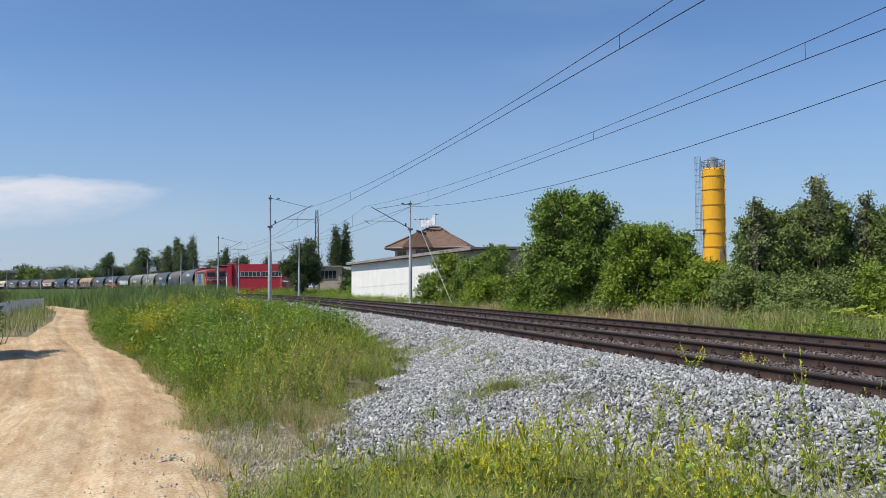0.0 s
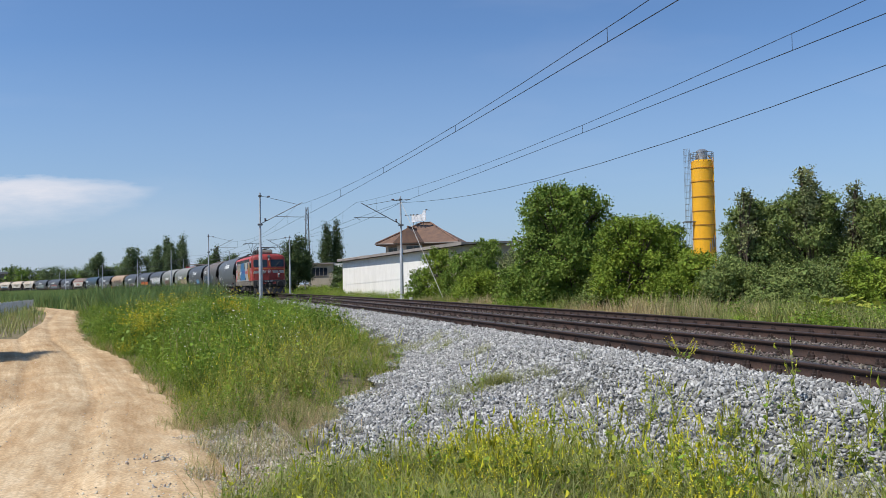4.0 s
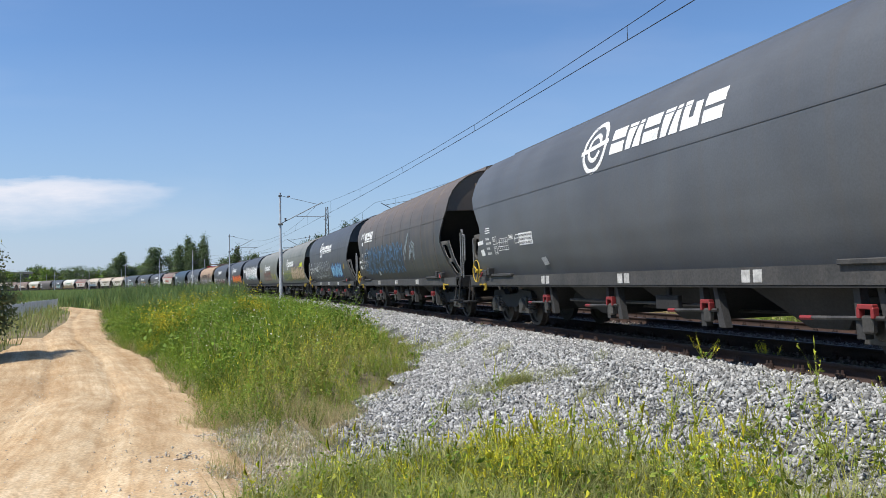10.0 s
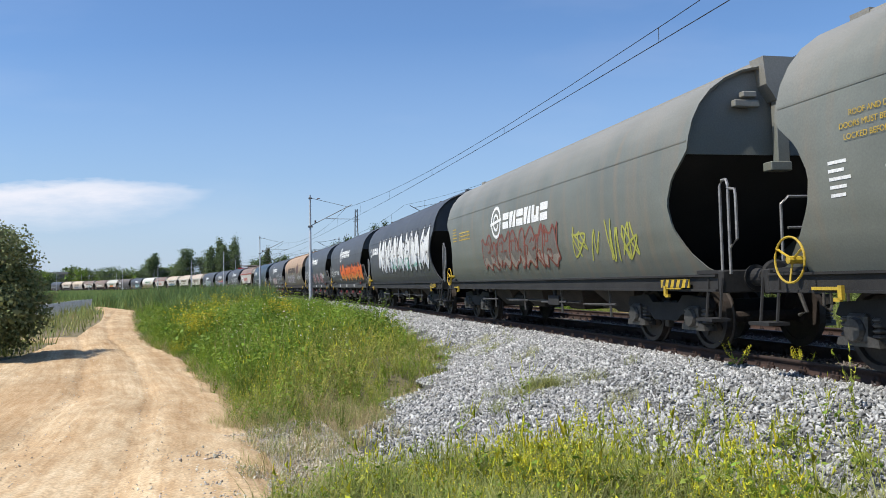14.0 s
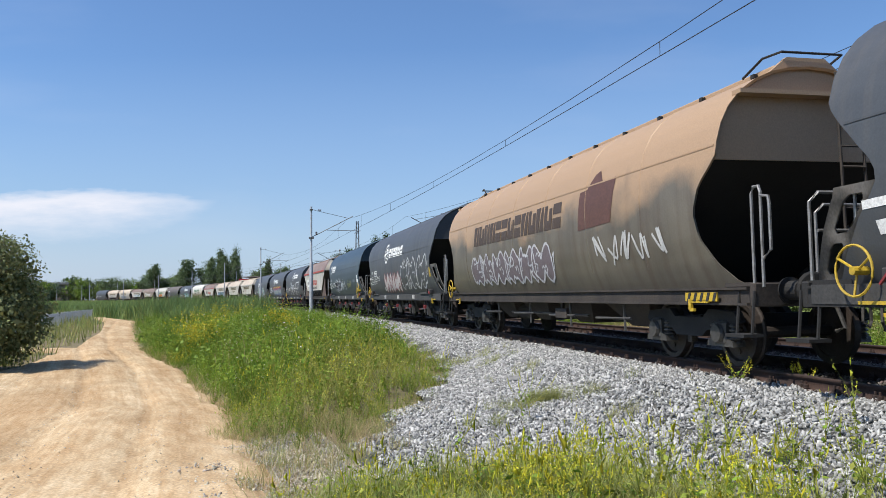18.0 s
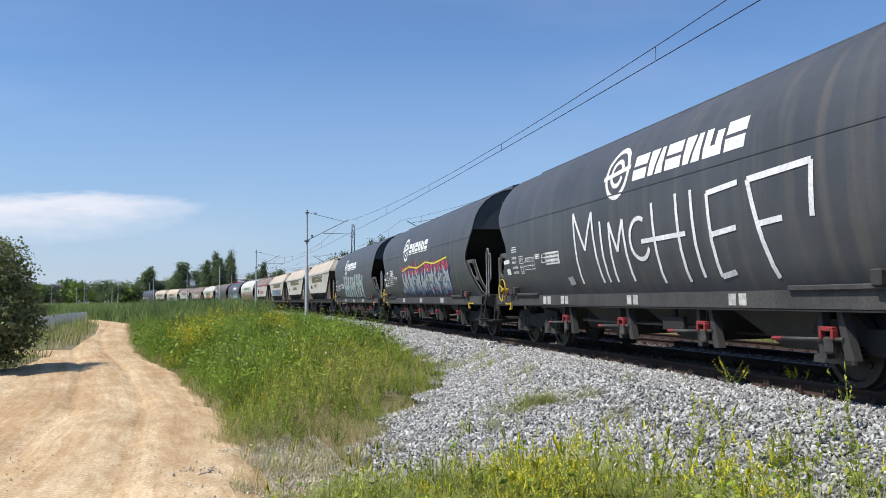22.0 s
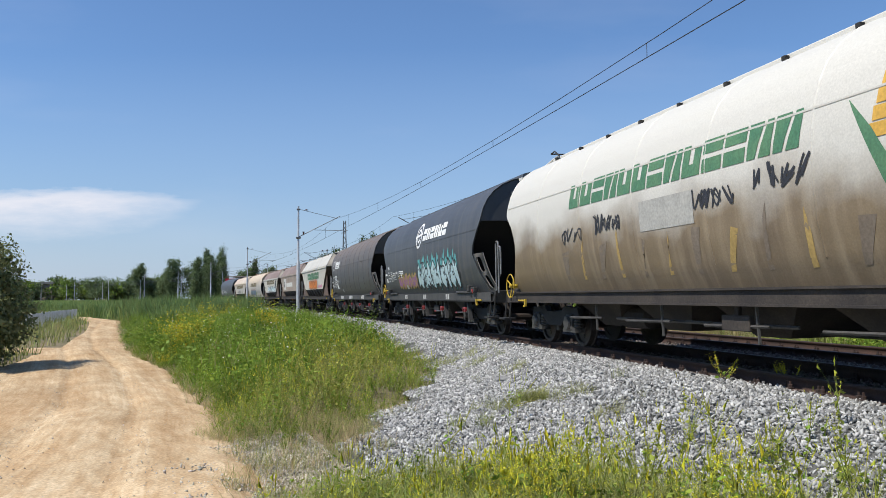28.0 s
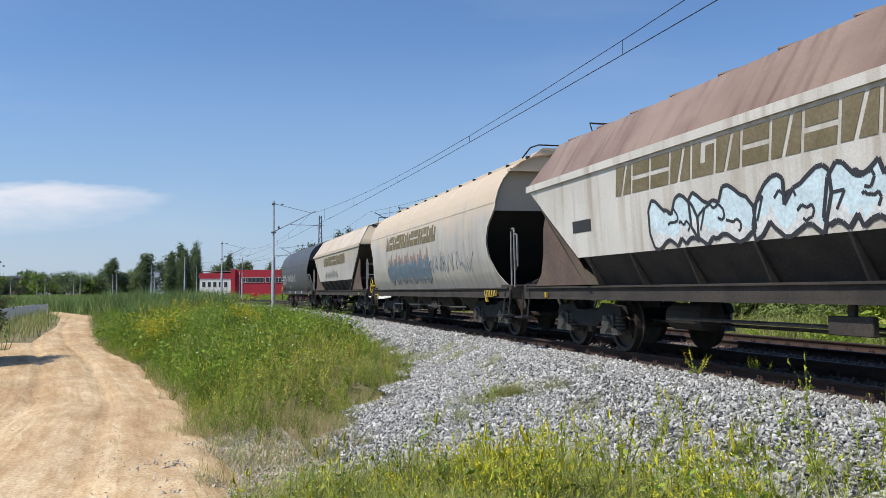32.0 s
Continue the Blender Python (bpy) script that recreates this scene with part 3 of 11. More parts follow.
def build_stones():
    rng = np.random.default_rng(4)
    rocks = [rock(rng) for _ in range(30)]
    s = np.concatenate([rng.uniform(-9, 5, 84000), rng.uniform(5, 20, 20000), rng.uniform(20, 45, 9000)])
    n = len(s)
    lim = apron(s) + 0.25 * np.sin(s * 3)
    d = rng.uniform(0, 1, n) * (lim - 0.85) + 0.85
    mid = rng.random(n) < 0.15
    d[mid] = rng.uniform(-3.4, 0.7, mid.sum())
    at = beside(s, d, 0.0)
    thin = (d > 5.7) & (rng.random(n) < 0.4)
    rail = thin | (abs(abs(d) - 0.753) < 0.09) | (abs(d + 3.45) < 0.09) | (at[:, 1] < 4.8)
    s, d = s[~rail], d[~rail]
    size = (0.014 + 0.022 * rng.random(len(s)) ** 1.5) * rng.uniform(0.8, 1.15, len(s)) * (1 + 0.02 * np.clip(s, 0, 30))
    P = beside(s, d, bed_z(s, d) + 0.004 + size * rng.uniform(-0.1, 0.55, len(s)))
    inner = d < 0.75 + 0.2 * np.sin(s * 2.1)
    for name, label, mat, m in (("ballast_stones", "loose angular grey ballast stones", STONE, ~inner), ("stained_ballast_stones", "rust-stained ballast stones between the rails", STONE_RUST, inner)):
        V, F, M = strew(rocks, P[m], rng.uniform(0, 6.28, m.sum()), size[m], rng, lean=0)
        tagged(link_mesh(name, raw_mesh(name, V, F), mat), label, "gravel", kind="stuff")
    # pebbles on the road and on its gritty margin
    k = 5200
    R, L = road_edges(60)
    t = rng.random(k) ** 1.6 * 0.45 * 59
    w = rng.random(k)
    w = np.where(rng.random(k) < 0.7, w ** 4, w)
    a = np.stack([np.interp(t, np.arange(60), R[:, c]) for c in (0, 1)], -1)
    b = np.stack([np.interp(t, np.arange(60), L[:, c]) for c in (0, 1)], -1)
    q = a * (1 - w)[:, None] + b * w[:, None] + rng.normal(0, 0.12, (k, 2))
    x = np.concatenate([q[:, 0], rng.uniform(-3.2, 0.5, 48000)])
    y = np.concatenate([q[:, 1], rng.uniform(4.6, 10.8, 48000)])
    size = np.concatenate([rng.uniform(0.004, 0.012, k), rng.uniform(0.005, 0.02, 48000) * rng.uniform(0.7, 1.3, 48000)])
    off = x + 0.5 - np.interp(y, np.array(ROAD_R)[:, 1], np.array(ROAD_R)[:, 0])
    ok = np.arange(len(x)) < k
    ok |= (off > -0.9) & (off < 1.5) & (rng.random(len(x)) < np.clip(0.3 + 0.9 * off + 0.25 * lump(x, y, 1.7, 2.0), 0.03, 1))
    x, y, size, off = x[ok], y[ok], size[ok], off[ok]
    s, d = line_coords(x, y)
    z = np.where(off < 0.5, ground_z(x, y) + road_lift((0.5 - off) * 0.93) + size * 0.15, np.maximum(ground_z(x, y), np.where(d < apron(s), bed_z(s, d), -9)) + 0.025)
    P = np.stack([x, y, z], -1)
    V, F, M = strew(rocks, P, rng.uniform(0, 6.28, len(x)), size, rng, lean=0)
    tagged(link_mesh("road_pebbles", raw_mesh("road_pebbles", V, F), PEBBLE), "scattered pale pebbles and grit on the road margin", "pebbles", kind="stuff")


# ---- tracks ----
RAIL_PROF = [(-0.075, -0.172), (0.075, -0.172), (0.075, -0.16), (0.012, -0.14), (0.01, -0.05), (0.036, -0.035), (0.036, -0.006), (0.028, 0.0), (-0.028, 0.0), (-0.036, -0.006), (-0.036, -0.035), (-0.01, -0.05), (-0.012, -0.14), (-0.075, -0.16)]
FAR_D, FAR_Z = -4.2, -0.08


def build_rails():
    ss = np.concatenate([np.arange(-40, 60, 1.0), np.arange(60, 470, 4.0)])
    k = len(RAIL_PROF)
    for d0, z0 in ((0, 0), (FAR_D, FAR_Z)):
        for side in (1, -1):
            d = d0 + side * 0.7535
            z = z0 - side * 0.7535 * CANT
            P = np.concatenate([beside(ss, d + a, z + b)[:, None, :] for a, b in RAIL_PROF], 1)
            i = np.arange(len(ss) * k).reshape(len(ss), k)
            j = np.roll(i, -1, axis=1)
            F = np.stack([i[:-1], j[:-1], j[1:], i[1:]], -1).reshape(-1, 4)
            m = np.tile(np.array([0, 0, 0, 0, 0, 0, 1, 1, 1, 0, 0, 0, 0, 0]), len(ss) - 1)
            me = raw_mesh("rail", P.reshape(-1, 3), F, m)
            tagged(link_mesh("rail", me, [RAIL_RUST, RAIL_TOP]), "rusty brown steel rail with a worn running surface", "rail", "rails of the two tracks", "structure")


def build_sleepers():
    bm = boxes((-0.13, 0.13, -1.3, 1.3, -0.14, 0.0), bevel=0.012)
    me = bpy.data.meshes.new("sleeper")
    bm.to_mesh(me)
    bm.free()
    me.materials.append(TIMBER)
    bm = boxes((-0.09, 0.09, -0.17, 0.17, 0.0, 0.018), (-0.07, 0.07, -0.15, -0.085, 0.018, 0.05), (-0.07, 0.07, 0.085, 0.15, 0.018, 0.05), bevel=0.006)
    for y in (-0.115, 0.115):
        for x in (-0.035, 0.035):
            lathe(bm, [(0.03, 0.045), (0.03, 0.085), (0.015, 0.09), (0.015, 0.125)], 6, at=(x, y, 0))
    pl = bpy.data.meshes.new("fastening")
    bm.to_mesh(pl)
    bm.free()
    pl.materials.append(FASTENER)
    rng = random.Random(3)
    for d0, z0, s1 in ((0, 0, 48.0), (FAR_D, FAR_Z, 30.0)):
        bed = tagged(empty("sleeper_row"), "row of weathered wooden sleepers with rusty rail fastenings", "sleepers", kind="structure")
        s = -9.0
        while s < s1:
            x, y, h = line_at(s)
            p = beside(s, d0 + rng.uniform(-0.03, 0.03), z0 - 0.192)
            ob = new("sleeper", me)
            ob.parent = bed
            ob.matrix_basis = Matrix.Translation(p) @ Matrix.Rotation(-h + math.pi / 2, 4, "Z") @ Matrix.Rotation(rng.uniform(-0.01, 0.01), 4, "Z")
            for side in (1, -1):
                f = new("fastening", pl)
                f.parent = ob
                f.matrix_basis = Matrix.Translation((0, -side * 0.7535, 0.0))
            s += 0.6 + rng.uniform(-0.015, 0.015)
    # the far run of sleepers, joined
    V0 = np.array([(x, y, z) for x in (-0.13, 0.13) for y in (-1.3, 1.3) for z in (-0.14, 0.0)], float)
    F0 = np.array([(0, 1, 3), (0, 3, 2), (4, 6, 7), (4, 7, 5), (0, 4, 5), (0, 5, 1), (2, 3, 7), (2, 7, 6), (1, 5, 7), (1, 7, 3)])
    g = np.random.default_rng(1)
    for d0, z0, s0 in ((0, 0, 48.2), (FAR_D, FAR_Z, 30.2)):
        ss = np.arange(s0, 300, 0.6)
        _, _, h = line_at(ss)
        V, F, M = strew([(V0, F0, np.zeros(10, int))], beside(ss, d0, z0 - 0.192), -h + math.pi / 2, np.ones(len(ss)), g, lean=0)
        tagged(link_mesh("distant_sleepers", raw_mesh("distant_sleepers", V, F), TIMBER), "weathered wooden sleepers further down the line", "sleepers", kind="stuff")


# ---- overhead line ----
def mast(s, d, toward, height=7.3, far=False, top_arm=True, feeder=False):
    """A round steel mast with a cantilever over its track. toward: +1 reaches to the road side, -1 away from it."""
    base = beside(s, d, -0.62)
    x, y, h = line_at(s)
    # local x along the line, local y away from the road
    m = Matrix.Translation(base) @ Matrix.Rotation(-h + math.pi / 2, 4, "Z")
    e = tagged(empty("catenary_mast", m), "grey galvanised catenary mast with a bracket over the track", "mast", "catenary masts")
    H = height + 0.62
    bm = bmesh.new()
    lathe(bm, [(0.135, 0.3), (0.125, H * 0.5), (0.075, H * 0.52), (0.06, H)], 12)
    part("pole", bm, GALV, e, smooth=True)
    part("foundation", boxes((-0.35, 0.35, -0.35, 0.35, -0.3, 0.42), bevel=0.04), CONCRETE, e)
    w = toward
    reach = 2.55
    zc, zm = 5.45 + 0.62, 6.55 + 0.62
    part("strut", tubes(0.03, [(0, 0, 5.15 + 0.62), (0, w * (reach + 0.35), zm + 0.12)], n=6), GALV_DARK, e)
    part("tie", tubes(0.016, [(0, 0, H - 0.2), (0, w * (reach), zm - 0.02)], n=5), GALV_DARK, e)
    part("registration_arm", tubes(0.02, [(0, w * 1.1, zc + 0.22), (0, w * (reach + 0.9), zc + 0.2)], [(0, w * (reach + 0.75), zc + 0.2), (0, w * (reach + 0.45), zc)], n=5), GALV_DARK, e)
    bm = bmesh.new()
    for i in range(5):
        lathe(bm, [(0.03, 0), (0.075, 0.01), (0.075, 0.025), (0.03, 0.035)], 8, at=(0, w * 0.35, 5.35 + 0.62 + i * 0.04))
    part("insulator", bm, PORCELAIN, e)
    bm = bmesh.new()
    for i in range(4):
        lathe(bm, [(0.03, -0.02), (0.06, 0), (0.03, 0.02)], 8, "y", (0, w * (0.5 + i * 0.05), H - 0.24))
    part("insulator", bm, PORCELAIN, e)
    part("clamp", boxes((-0.16, 0.16, -0.16, 0.16, 5.05 + 0.62, 5.17 + 0.62), bevel=0.01), GALV_DARK, e)
    part("clamp", boxes((-0.11, 0.11, -0.11, 0.11, H - 0.27, H - 0.17), bevel=0.01), GALV_DARK, e)
    if feeder:
        part("feeder_bracket", tubes(0.025, [(0, -0.75, H - 0.2), (0, 0.45, H - 0.32)], n=5), GALV_DARK, e)
    return e


MASTS = [-15.0, 43.0, 90.0, 136.0, 181.0, 227.0, 275.0, 322.0, 370.0]


def wire_points(d, feet, zs, mids):
    pts = []
    for k, (a, b) in enumerate(zip(feet, feet[1:])):
        for i in range(12):
            t = i / 12
            z = zs[k] + (zs[k + 1] - zs[k]) * t - 4 * ((zs[k] + zs[k + 1]) / 2 - mids[k]) * t * (1 - t)
            pts.append(beside(a + (b - a) * t, d[k] + (d[k + 1] - d[k]) * t, z))
    pts.append(beside(feet[-1], d[-1], zs[-1]))
    return pts


def wire_run(name, label, d, feet, zs, mids, r=0.009):
    """One conductor from mast to mast, sagging to mids in between."""
    bm = bmesh.new()
    tube(bm, wire_points(d, feet, zs, mids), r, 5)
    return tagged(part(name, bm, WIRE), label, "wire", "overhead wires")


def build_overhead():
    for i, s in enumerate(MASTS):
        mast(s, 2.85, -1, far=i > 2)
        if s > 0:
            mast(s, -7.15, 1, height=7.2, feeder=i == 1)
    n = len(MASTS)
    for d0, z1, m1, zc in ((0.0, [6.15] + [6.45] * (n - 1), 5.66, 5.47), (FAR_D, [6.4] + [6.7] * (n - 1), 5.82, 5.58)):
        d = [d0 - 0.1] + [d0 + (0.35 if i % 2 == 0 else -0.05) for i in range(n - 1)]
        mids = [m1] + [m1 + 0.1] * (n - 2)
        wire_run("contact_wire", "dark contact wire strung above the track", d, MASTS, [zc] * n, [zc - 0.01] * (n - 1))
        wire_run("messenger_wire", "dark messenger wire sagging between the masts", d, MASTS, z1, mids, 0.008)
        for k in range(4):
            a, b = MASTS[k], MASTS[k + 1]
            for t in (0.1, 0.26, 0.42, 0.58, 0.74, 0.9):
                zm = z1[k] + (z1[k + 1] - z1[k]) * t - 4 * ((z1[k] + z1[k + 1]) / 2 - mids[k]) * t * (1 - t)
                dd = d[k] + (d[k + 1] - d[k]) * t
                bm = tubes(0.006, [beside(a + (b - a) * t, dd, zc), beside(a + (b - a) * t, dd, zm)], n=4)
                tagged(part("dropper", bm, WIRE), "thin vertical dropper between two wires", "dropper", "droppers of the overhead line")
    wire_run("feeder_wire", "dark feeder cable carried by the masts", [-7.2] * n, MASTS, [6.6] + [6.75] * (n - 1), [5.36] + [6.2] * (n - 2), 0.011)
    # guy wire of the far mast
    tagged(part("guy_wire", tubes(0.02, [beside(43.0, -7.15, 6.9), beside(36.3, -8.2, -0.55)], n=5), CONCRETE), "pale guy wire bracing the far mast", "guy wire")
    # cable trough slabs along the near mast row
    slab = boxes((-0.95, 0.95, -0.22, 0.22, -0.1, 0.06), bevel=0.015)
    me = bpy.data.meshes.new("trough_slab")
    slab.to_mesh(me)
    slab.free()
    me.materials.append(CONCRETE)
    row = tagged(empty("cable_trough"), "pale concrete cable trough lids along the track", "cable trough", kind="structure")
    s = 32.0
    while s < 95:
        x, y, h = line_at(s)
        o = new("trough_slab", me)
        o.parent = row
        o.matrix_basis = Matrix.Translation(beside(s, 2.35, -0.22)) @ Matrix.Rotation(-h + math.pi / 2, 4, "Z")
        s += 1.95
    st = boxes((-0.12, 0.12, -0.09, 0.09, -0.5, 0.12), bevel=0.03)
    o = part("marker_stone", st, CONCRETE)
    o.matrix_basis = Matrix.Translation(beside(41.3, -7.3, -0.22))
    tagged(o, "small white concrete marker stone beside the track", "marker stone")


build_ground()
build_road()
build_bed()
build_rails()
build_sleepers()
build_overhead()

# ---- buildings and silo beyond the tracks ----
def window(parent, m, w, h, frame_mat=WHITE_CLAD, sill=True, bars=1):
    """A framed window in a wall; its outer face looks along -y."""
    e = new("window")
    e.parent, e.matrix_basis = parent, m
    t = 0.07
    fr = boxes((-w / 2, w / 2, -0.05, 0.05, h / 2 - t, h / 2), (-w / 2, w / 2, -0.05, 0.05, -h / 2, -h / 2 + t), (-w / 2, -w / 2 + t, -0.05, 0.05, -h / 2 + t, h / 2 - t), (w / 2 - t, w / 2, -0.05, 0.05, -h / 2 + t, h / 2 - t))
    for i in range(bars):
        x = -w / 2 + w * (i + 1) / (bars + 1)
        box(fr, x - 0.03, x + 0.03, -0.04, 0.05, -h / 2 + t, h / 2 - t)
    part("frame", fr, frame_mat, e)
    part("pane", boxes((-w / 2 + t, w / 2 - t, 0.0, 0.02, -h / 2 + t, h / 2 - t)), GLASS_DARK, e)
    if sill:
        part("sill", boxes((-w / 2 - 0.08, w / 2 + 0.08, -0.14, 0.03, -h / 2 - 0.06, -h / 2 - 0.005)), frame_mat, e)
    return e


def white_hall():
    """Stands along the line; local x runs towards the viewer, local y to the tracks."""
    e = tagged(empty("white_hall", Matrix.Translation((-10.2, 93, -0.9)) @ Matrix.Rotation(math.atan2(-37, 12.7), 4, "Z")), "long low white-rendered hall with a shallow grey-brown roof", "building")
    part("wall", boxes((0, 33.5, -0.3, 0.0, 0, 4.35)), WHITEWASH, e, "white rendered front wall")
    part("wall", boxes((33.5, 39, -0.35, -0.05, 0, 4.35)), BEIGE_WALL, e, "greyish unpainted front wall")
    part("wall", boxes((-0.3, 0.0, -0.3, 3.4, 0, 4.4)), WHITEWASH, e)
    part("wall", boxes((38.7, 39.0, -0.05, 3.4, 0, 4.4), (0.0, 38.7, 3.1, 3.4, 0, 4.4)), BEIGE_WALL, e)
    bm = bmesh.new()
    prism(bm, [(-0.75, 4.4), (3.6, 4.5), (3.6, 4.65), (-0.75, 4.55)], -0.8, 39.6, "x")
    part("roof", bm, ROOF_SHEET, e)
    part("fascia", boxes((-0.82, 39.6, -0.82, -0.755, 4.36, 4.6)), ROOF_SHEET, e, "brown metal fascia along the eaves")
    part("roof_edge", boxes((-0.85, 12, -0.83, -0.2, 4.602, 4.64)), WHITE_CLAD, e, "pale sheet along the roof edge")
    part("downpipe", tubes(0.06, [(33.6, -0.45, 0), (33.6, -0.45, 4.4)]), GALV, e)


def hip_house():
    e = tagged(empty("hip_roof_house", Matrix.Translation((-1.6, 86.5, -0.8)) @ Matrix.Rotation(radians(-12), 4, "Z")), "beige house with a brown tiled hip roof", "house")
    part("wall", boxes((-2.7, 4.2, -3.6, 3.6, 0, 5.9)), BEIGE_WALL, e)
    bm = bmesh.new()
    ring = [bm.verts.new(p) for p in ((-3.5, -4.5, 5.75), (5.1, -4.5, 5.75), (5.1, 4.5, 5.75), (-3.5, 4.5, 5.75))]
    low = [bm.verts.new(p) for p in ((-3.5, -4.5, 5.55), (5.1, -4.5, 5.55), (5.1, 4.5, 5.55), (-3.5, 4.5, 5.55))]
    a, b = bm.verts.new((0.3, 0, 8.05)), bm.verts.new((1.3, 0, 8.05))
    bm.faces.new((ring[0], ring[1], b, a)), bm.faces.new((ring[1], ring[2], b)), bm.faces.new((ring[2], ring[3], a, b)), bm.faces.new((ring[3], ring[0], a))
    for i in range(4):
        j = (i + 1) % 4
        bm.faces.new((low[i], low[j], ring[j], ring[i]))
    bm.faces.new(low)
    roof = part("roof", bm, ROOF_TILE, e)
    bm = bmesh.new()
    prism(bm, [(-1.6, 5.75), (1.6, 5.75), (0, 7.35)], -5.0, -1.0)
    part("gable_roof", bm, ROOF_TILE, e)
    part("gable_wall", boxes((-1.3, 1.3, -4.3, -3.6, 3.6, 5.75)), BEIGE_WALL, e)
    part("ridge_cap", tubes(0.09, [(-3.5, -4.5, 5.8), (0.3, 0, 8.12), (1.3, 0, 8.12), (5.1, -4.5, 5.8)], [(0, -5.0, 7.4), (0, -1.0, 7.4)]), ROOF_TILE, e)
    part("gutter", tubes(0.07, [(-3.55, -4.6, 5.7), (5.15, -4.6, 5.7)], [(-3.55, -4.6, 5.7), (-3.55, 4.5, 5.7)]), ROOF_SHEET, e)
    window(e, Matrix.Translation((0.4, -4.36, 5.1)), 1.5, 0.8, ROOF_SHEET)
    for y in (-2.4, -0.6, 1.4):
        window(e, Matrix.Translation((-2.74, y, 5.1)) @ Matrix.Rotation(radians(-90), 4, "Z"), 0.8, 0.7, ROOF_SHEET)
    for x in (-1.9, 2.8):
        window(e, Matrix.Translation((x, -3.64, 5.0)), 1.1, 0.8, ROOF_SHEET)


def roof_sign():
    e = tagged(empty("roof_sign", Matrix.Translation((-1.55, 85.5, 7.1)) @ Matrix.Rotation(radians(-28), 4, "Z")), "white cut-out billboard on posts above the roof", "sign")
    bm = bmesh.new()
    prism(bm, [(-0.85, 0.2), (0.85, 0.35), (0.85, 1.45), (0.55, 1.4), (0.45, 1.05), (-0.85, 0.95)], -0.05, 0.05)
    part("board", bm, SIGN_WHITE, e)
    for x in (-0.7, -0.3, 0.1, 0.5):
        part("post", tubes(0.025, [(x, 0.08, -0.8), (x, 0.08, 0.5)]), GALV_DARK, e)
    for x in (-1.2, -0.6, -0.25, 0.2, 1.3):
        z = 0.9 if x < 0.8 else 1.35
        part("floodlight", boxes((x - 0.07, x + 0.07, -0.75, -0.6, z, z + 0.12), (x - 0.015, x + 0.015, -0.6, 0, z + 0.04, z + 0.07)), GALV_DARK, e)


def red_hall():
    e = tagged(empty("red_hall", Matrix.Translation((-72.6, 238, -1.2)) @ Matrix.Rotation(radians(2), 4, "Z")), "long red metal-clad hall with white-framed windows", "building")
    part("wall", boxes((9.5, 25.2, -0.2, 0.2, 0, 8.9)), RED_CLAD, e, "red ribbed metal wall")
    part("wall", boxes((25.0, 25.4, 0.2, 18, 0, 8.9), (0.2, 25.0, 17.8, 18.2, 0, 8.9)), RED_CLAD, e)
    part("wall", boxes((0.0, 9.3, -1.0, -0.6, 0, 7.6), (0.0, 0.4, -0.6, 17.8, 0, 7.6)), WHITEWASH, e, "white lower wing")
    part("wall", boxes((-0.1, 9.4, -1.15, -0.62, 6.3, 7.9)), RED_CLAD, e, "red parapet band")
    part("roof", boxes((0, 25.2, 0.2, 17.8, 8.4, 8.6), (0.1, 9.3, -0.6, 0.2, 7.3, 7.5)), ROOF_SHEET, e)
    part("pilaster", boxes((9.1, 10.4, -1.25, 0.0, 0, 9.1)), RED_CLAD, e)
    for z in (5.9,):
        for x, w, b in ((12.6, 1.2, 0), (15.7, 5.3, 4), (20.2, 2.0, 1), (23.4, 2.6, 2)):
            window(e, Matrix.Translation((x, -0.3, z)), w * 1.12, 1.5, WHITE_CLAD, False, b)
    for x in (1.2, 2.8, 4.4, 6.0, 7.6):
        window(e, Matrix.Translation((x, -1.02, 4.6)), 0.9, 1.5, GALV_DARK, False, 1)
    part("downpipe", tubes(0.08, [(11.5, -0.3, 0), (11.5, -0.3, 8.3)], [(24.7, -0.3, 0), (24.7, -0.3, 8.6)]), WHITE_CLAD, e)
    part("canopy", boxes((25.4, 33, -2, 4, 3.6, 4.0), (32.6, 32.9, -1.9, -1.6, 0, 3.6)), WHITE_CLAD, e)


def grey_shed():
    e = tagged(empty("grey_shed", Matrix.Translation((-19.6, 131, -0.9))), "small grey flat-roofed shed with a dark window band", "building")
    part("wall", boxes((-0.8, 3.2, -0.15, 3.5, 0, 5.0)), BEIGE_WALL, e)
    part("roof", boxes((-1.1, 3.3, -0.6, 3.8, 5.0, 5.25)), ROOF_SHEET, e)
    window(e, Matrix.Translation((1.0, -0.2, 3.8)), 2.6, 1.4, ROOF_SHEET, False, 3)
    part("wall", boxes((3.3, 5.6, 0.3, 4, 0, 5.1)), WHITEWASH, e, "white annex")
    window(e, Matrix.Translation((4.3, 0.26, 3.9)), 0.9, 1.3, ROOF_SHEET, False, 0)
    e2 = tagged(empty("white_house", Matrix.Translation((-12.8, 150, -0.9))), "white low house half hidden behind trees", "house")
    part("wall", boxes((-2.5, 2.5, 0, 4, 0, 5.6)), WHITEWASH, e2)
    part("roof", boxes((-2.8, 2.8, -0.4, 4.2, 5.6, 5.85)), ROOF_SHEET, e2)
    window(e2, Matrix.Translation((-0.8, -0.05, 3.6)), 1.4, 1.4, ROOF_SHEET, False, 1)
    window(e2, Matrix.Translation((1.4, -0.05, 3.6)), 1.0, 1.4, ROOF_SHEET, False, 0)


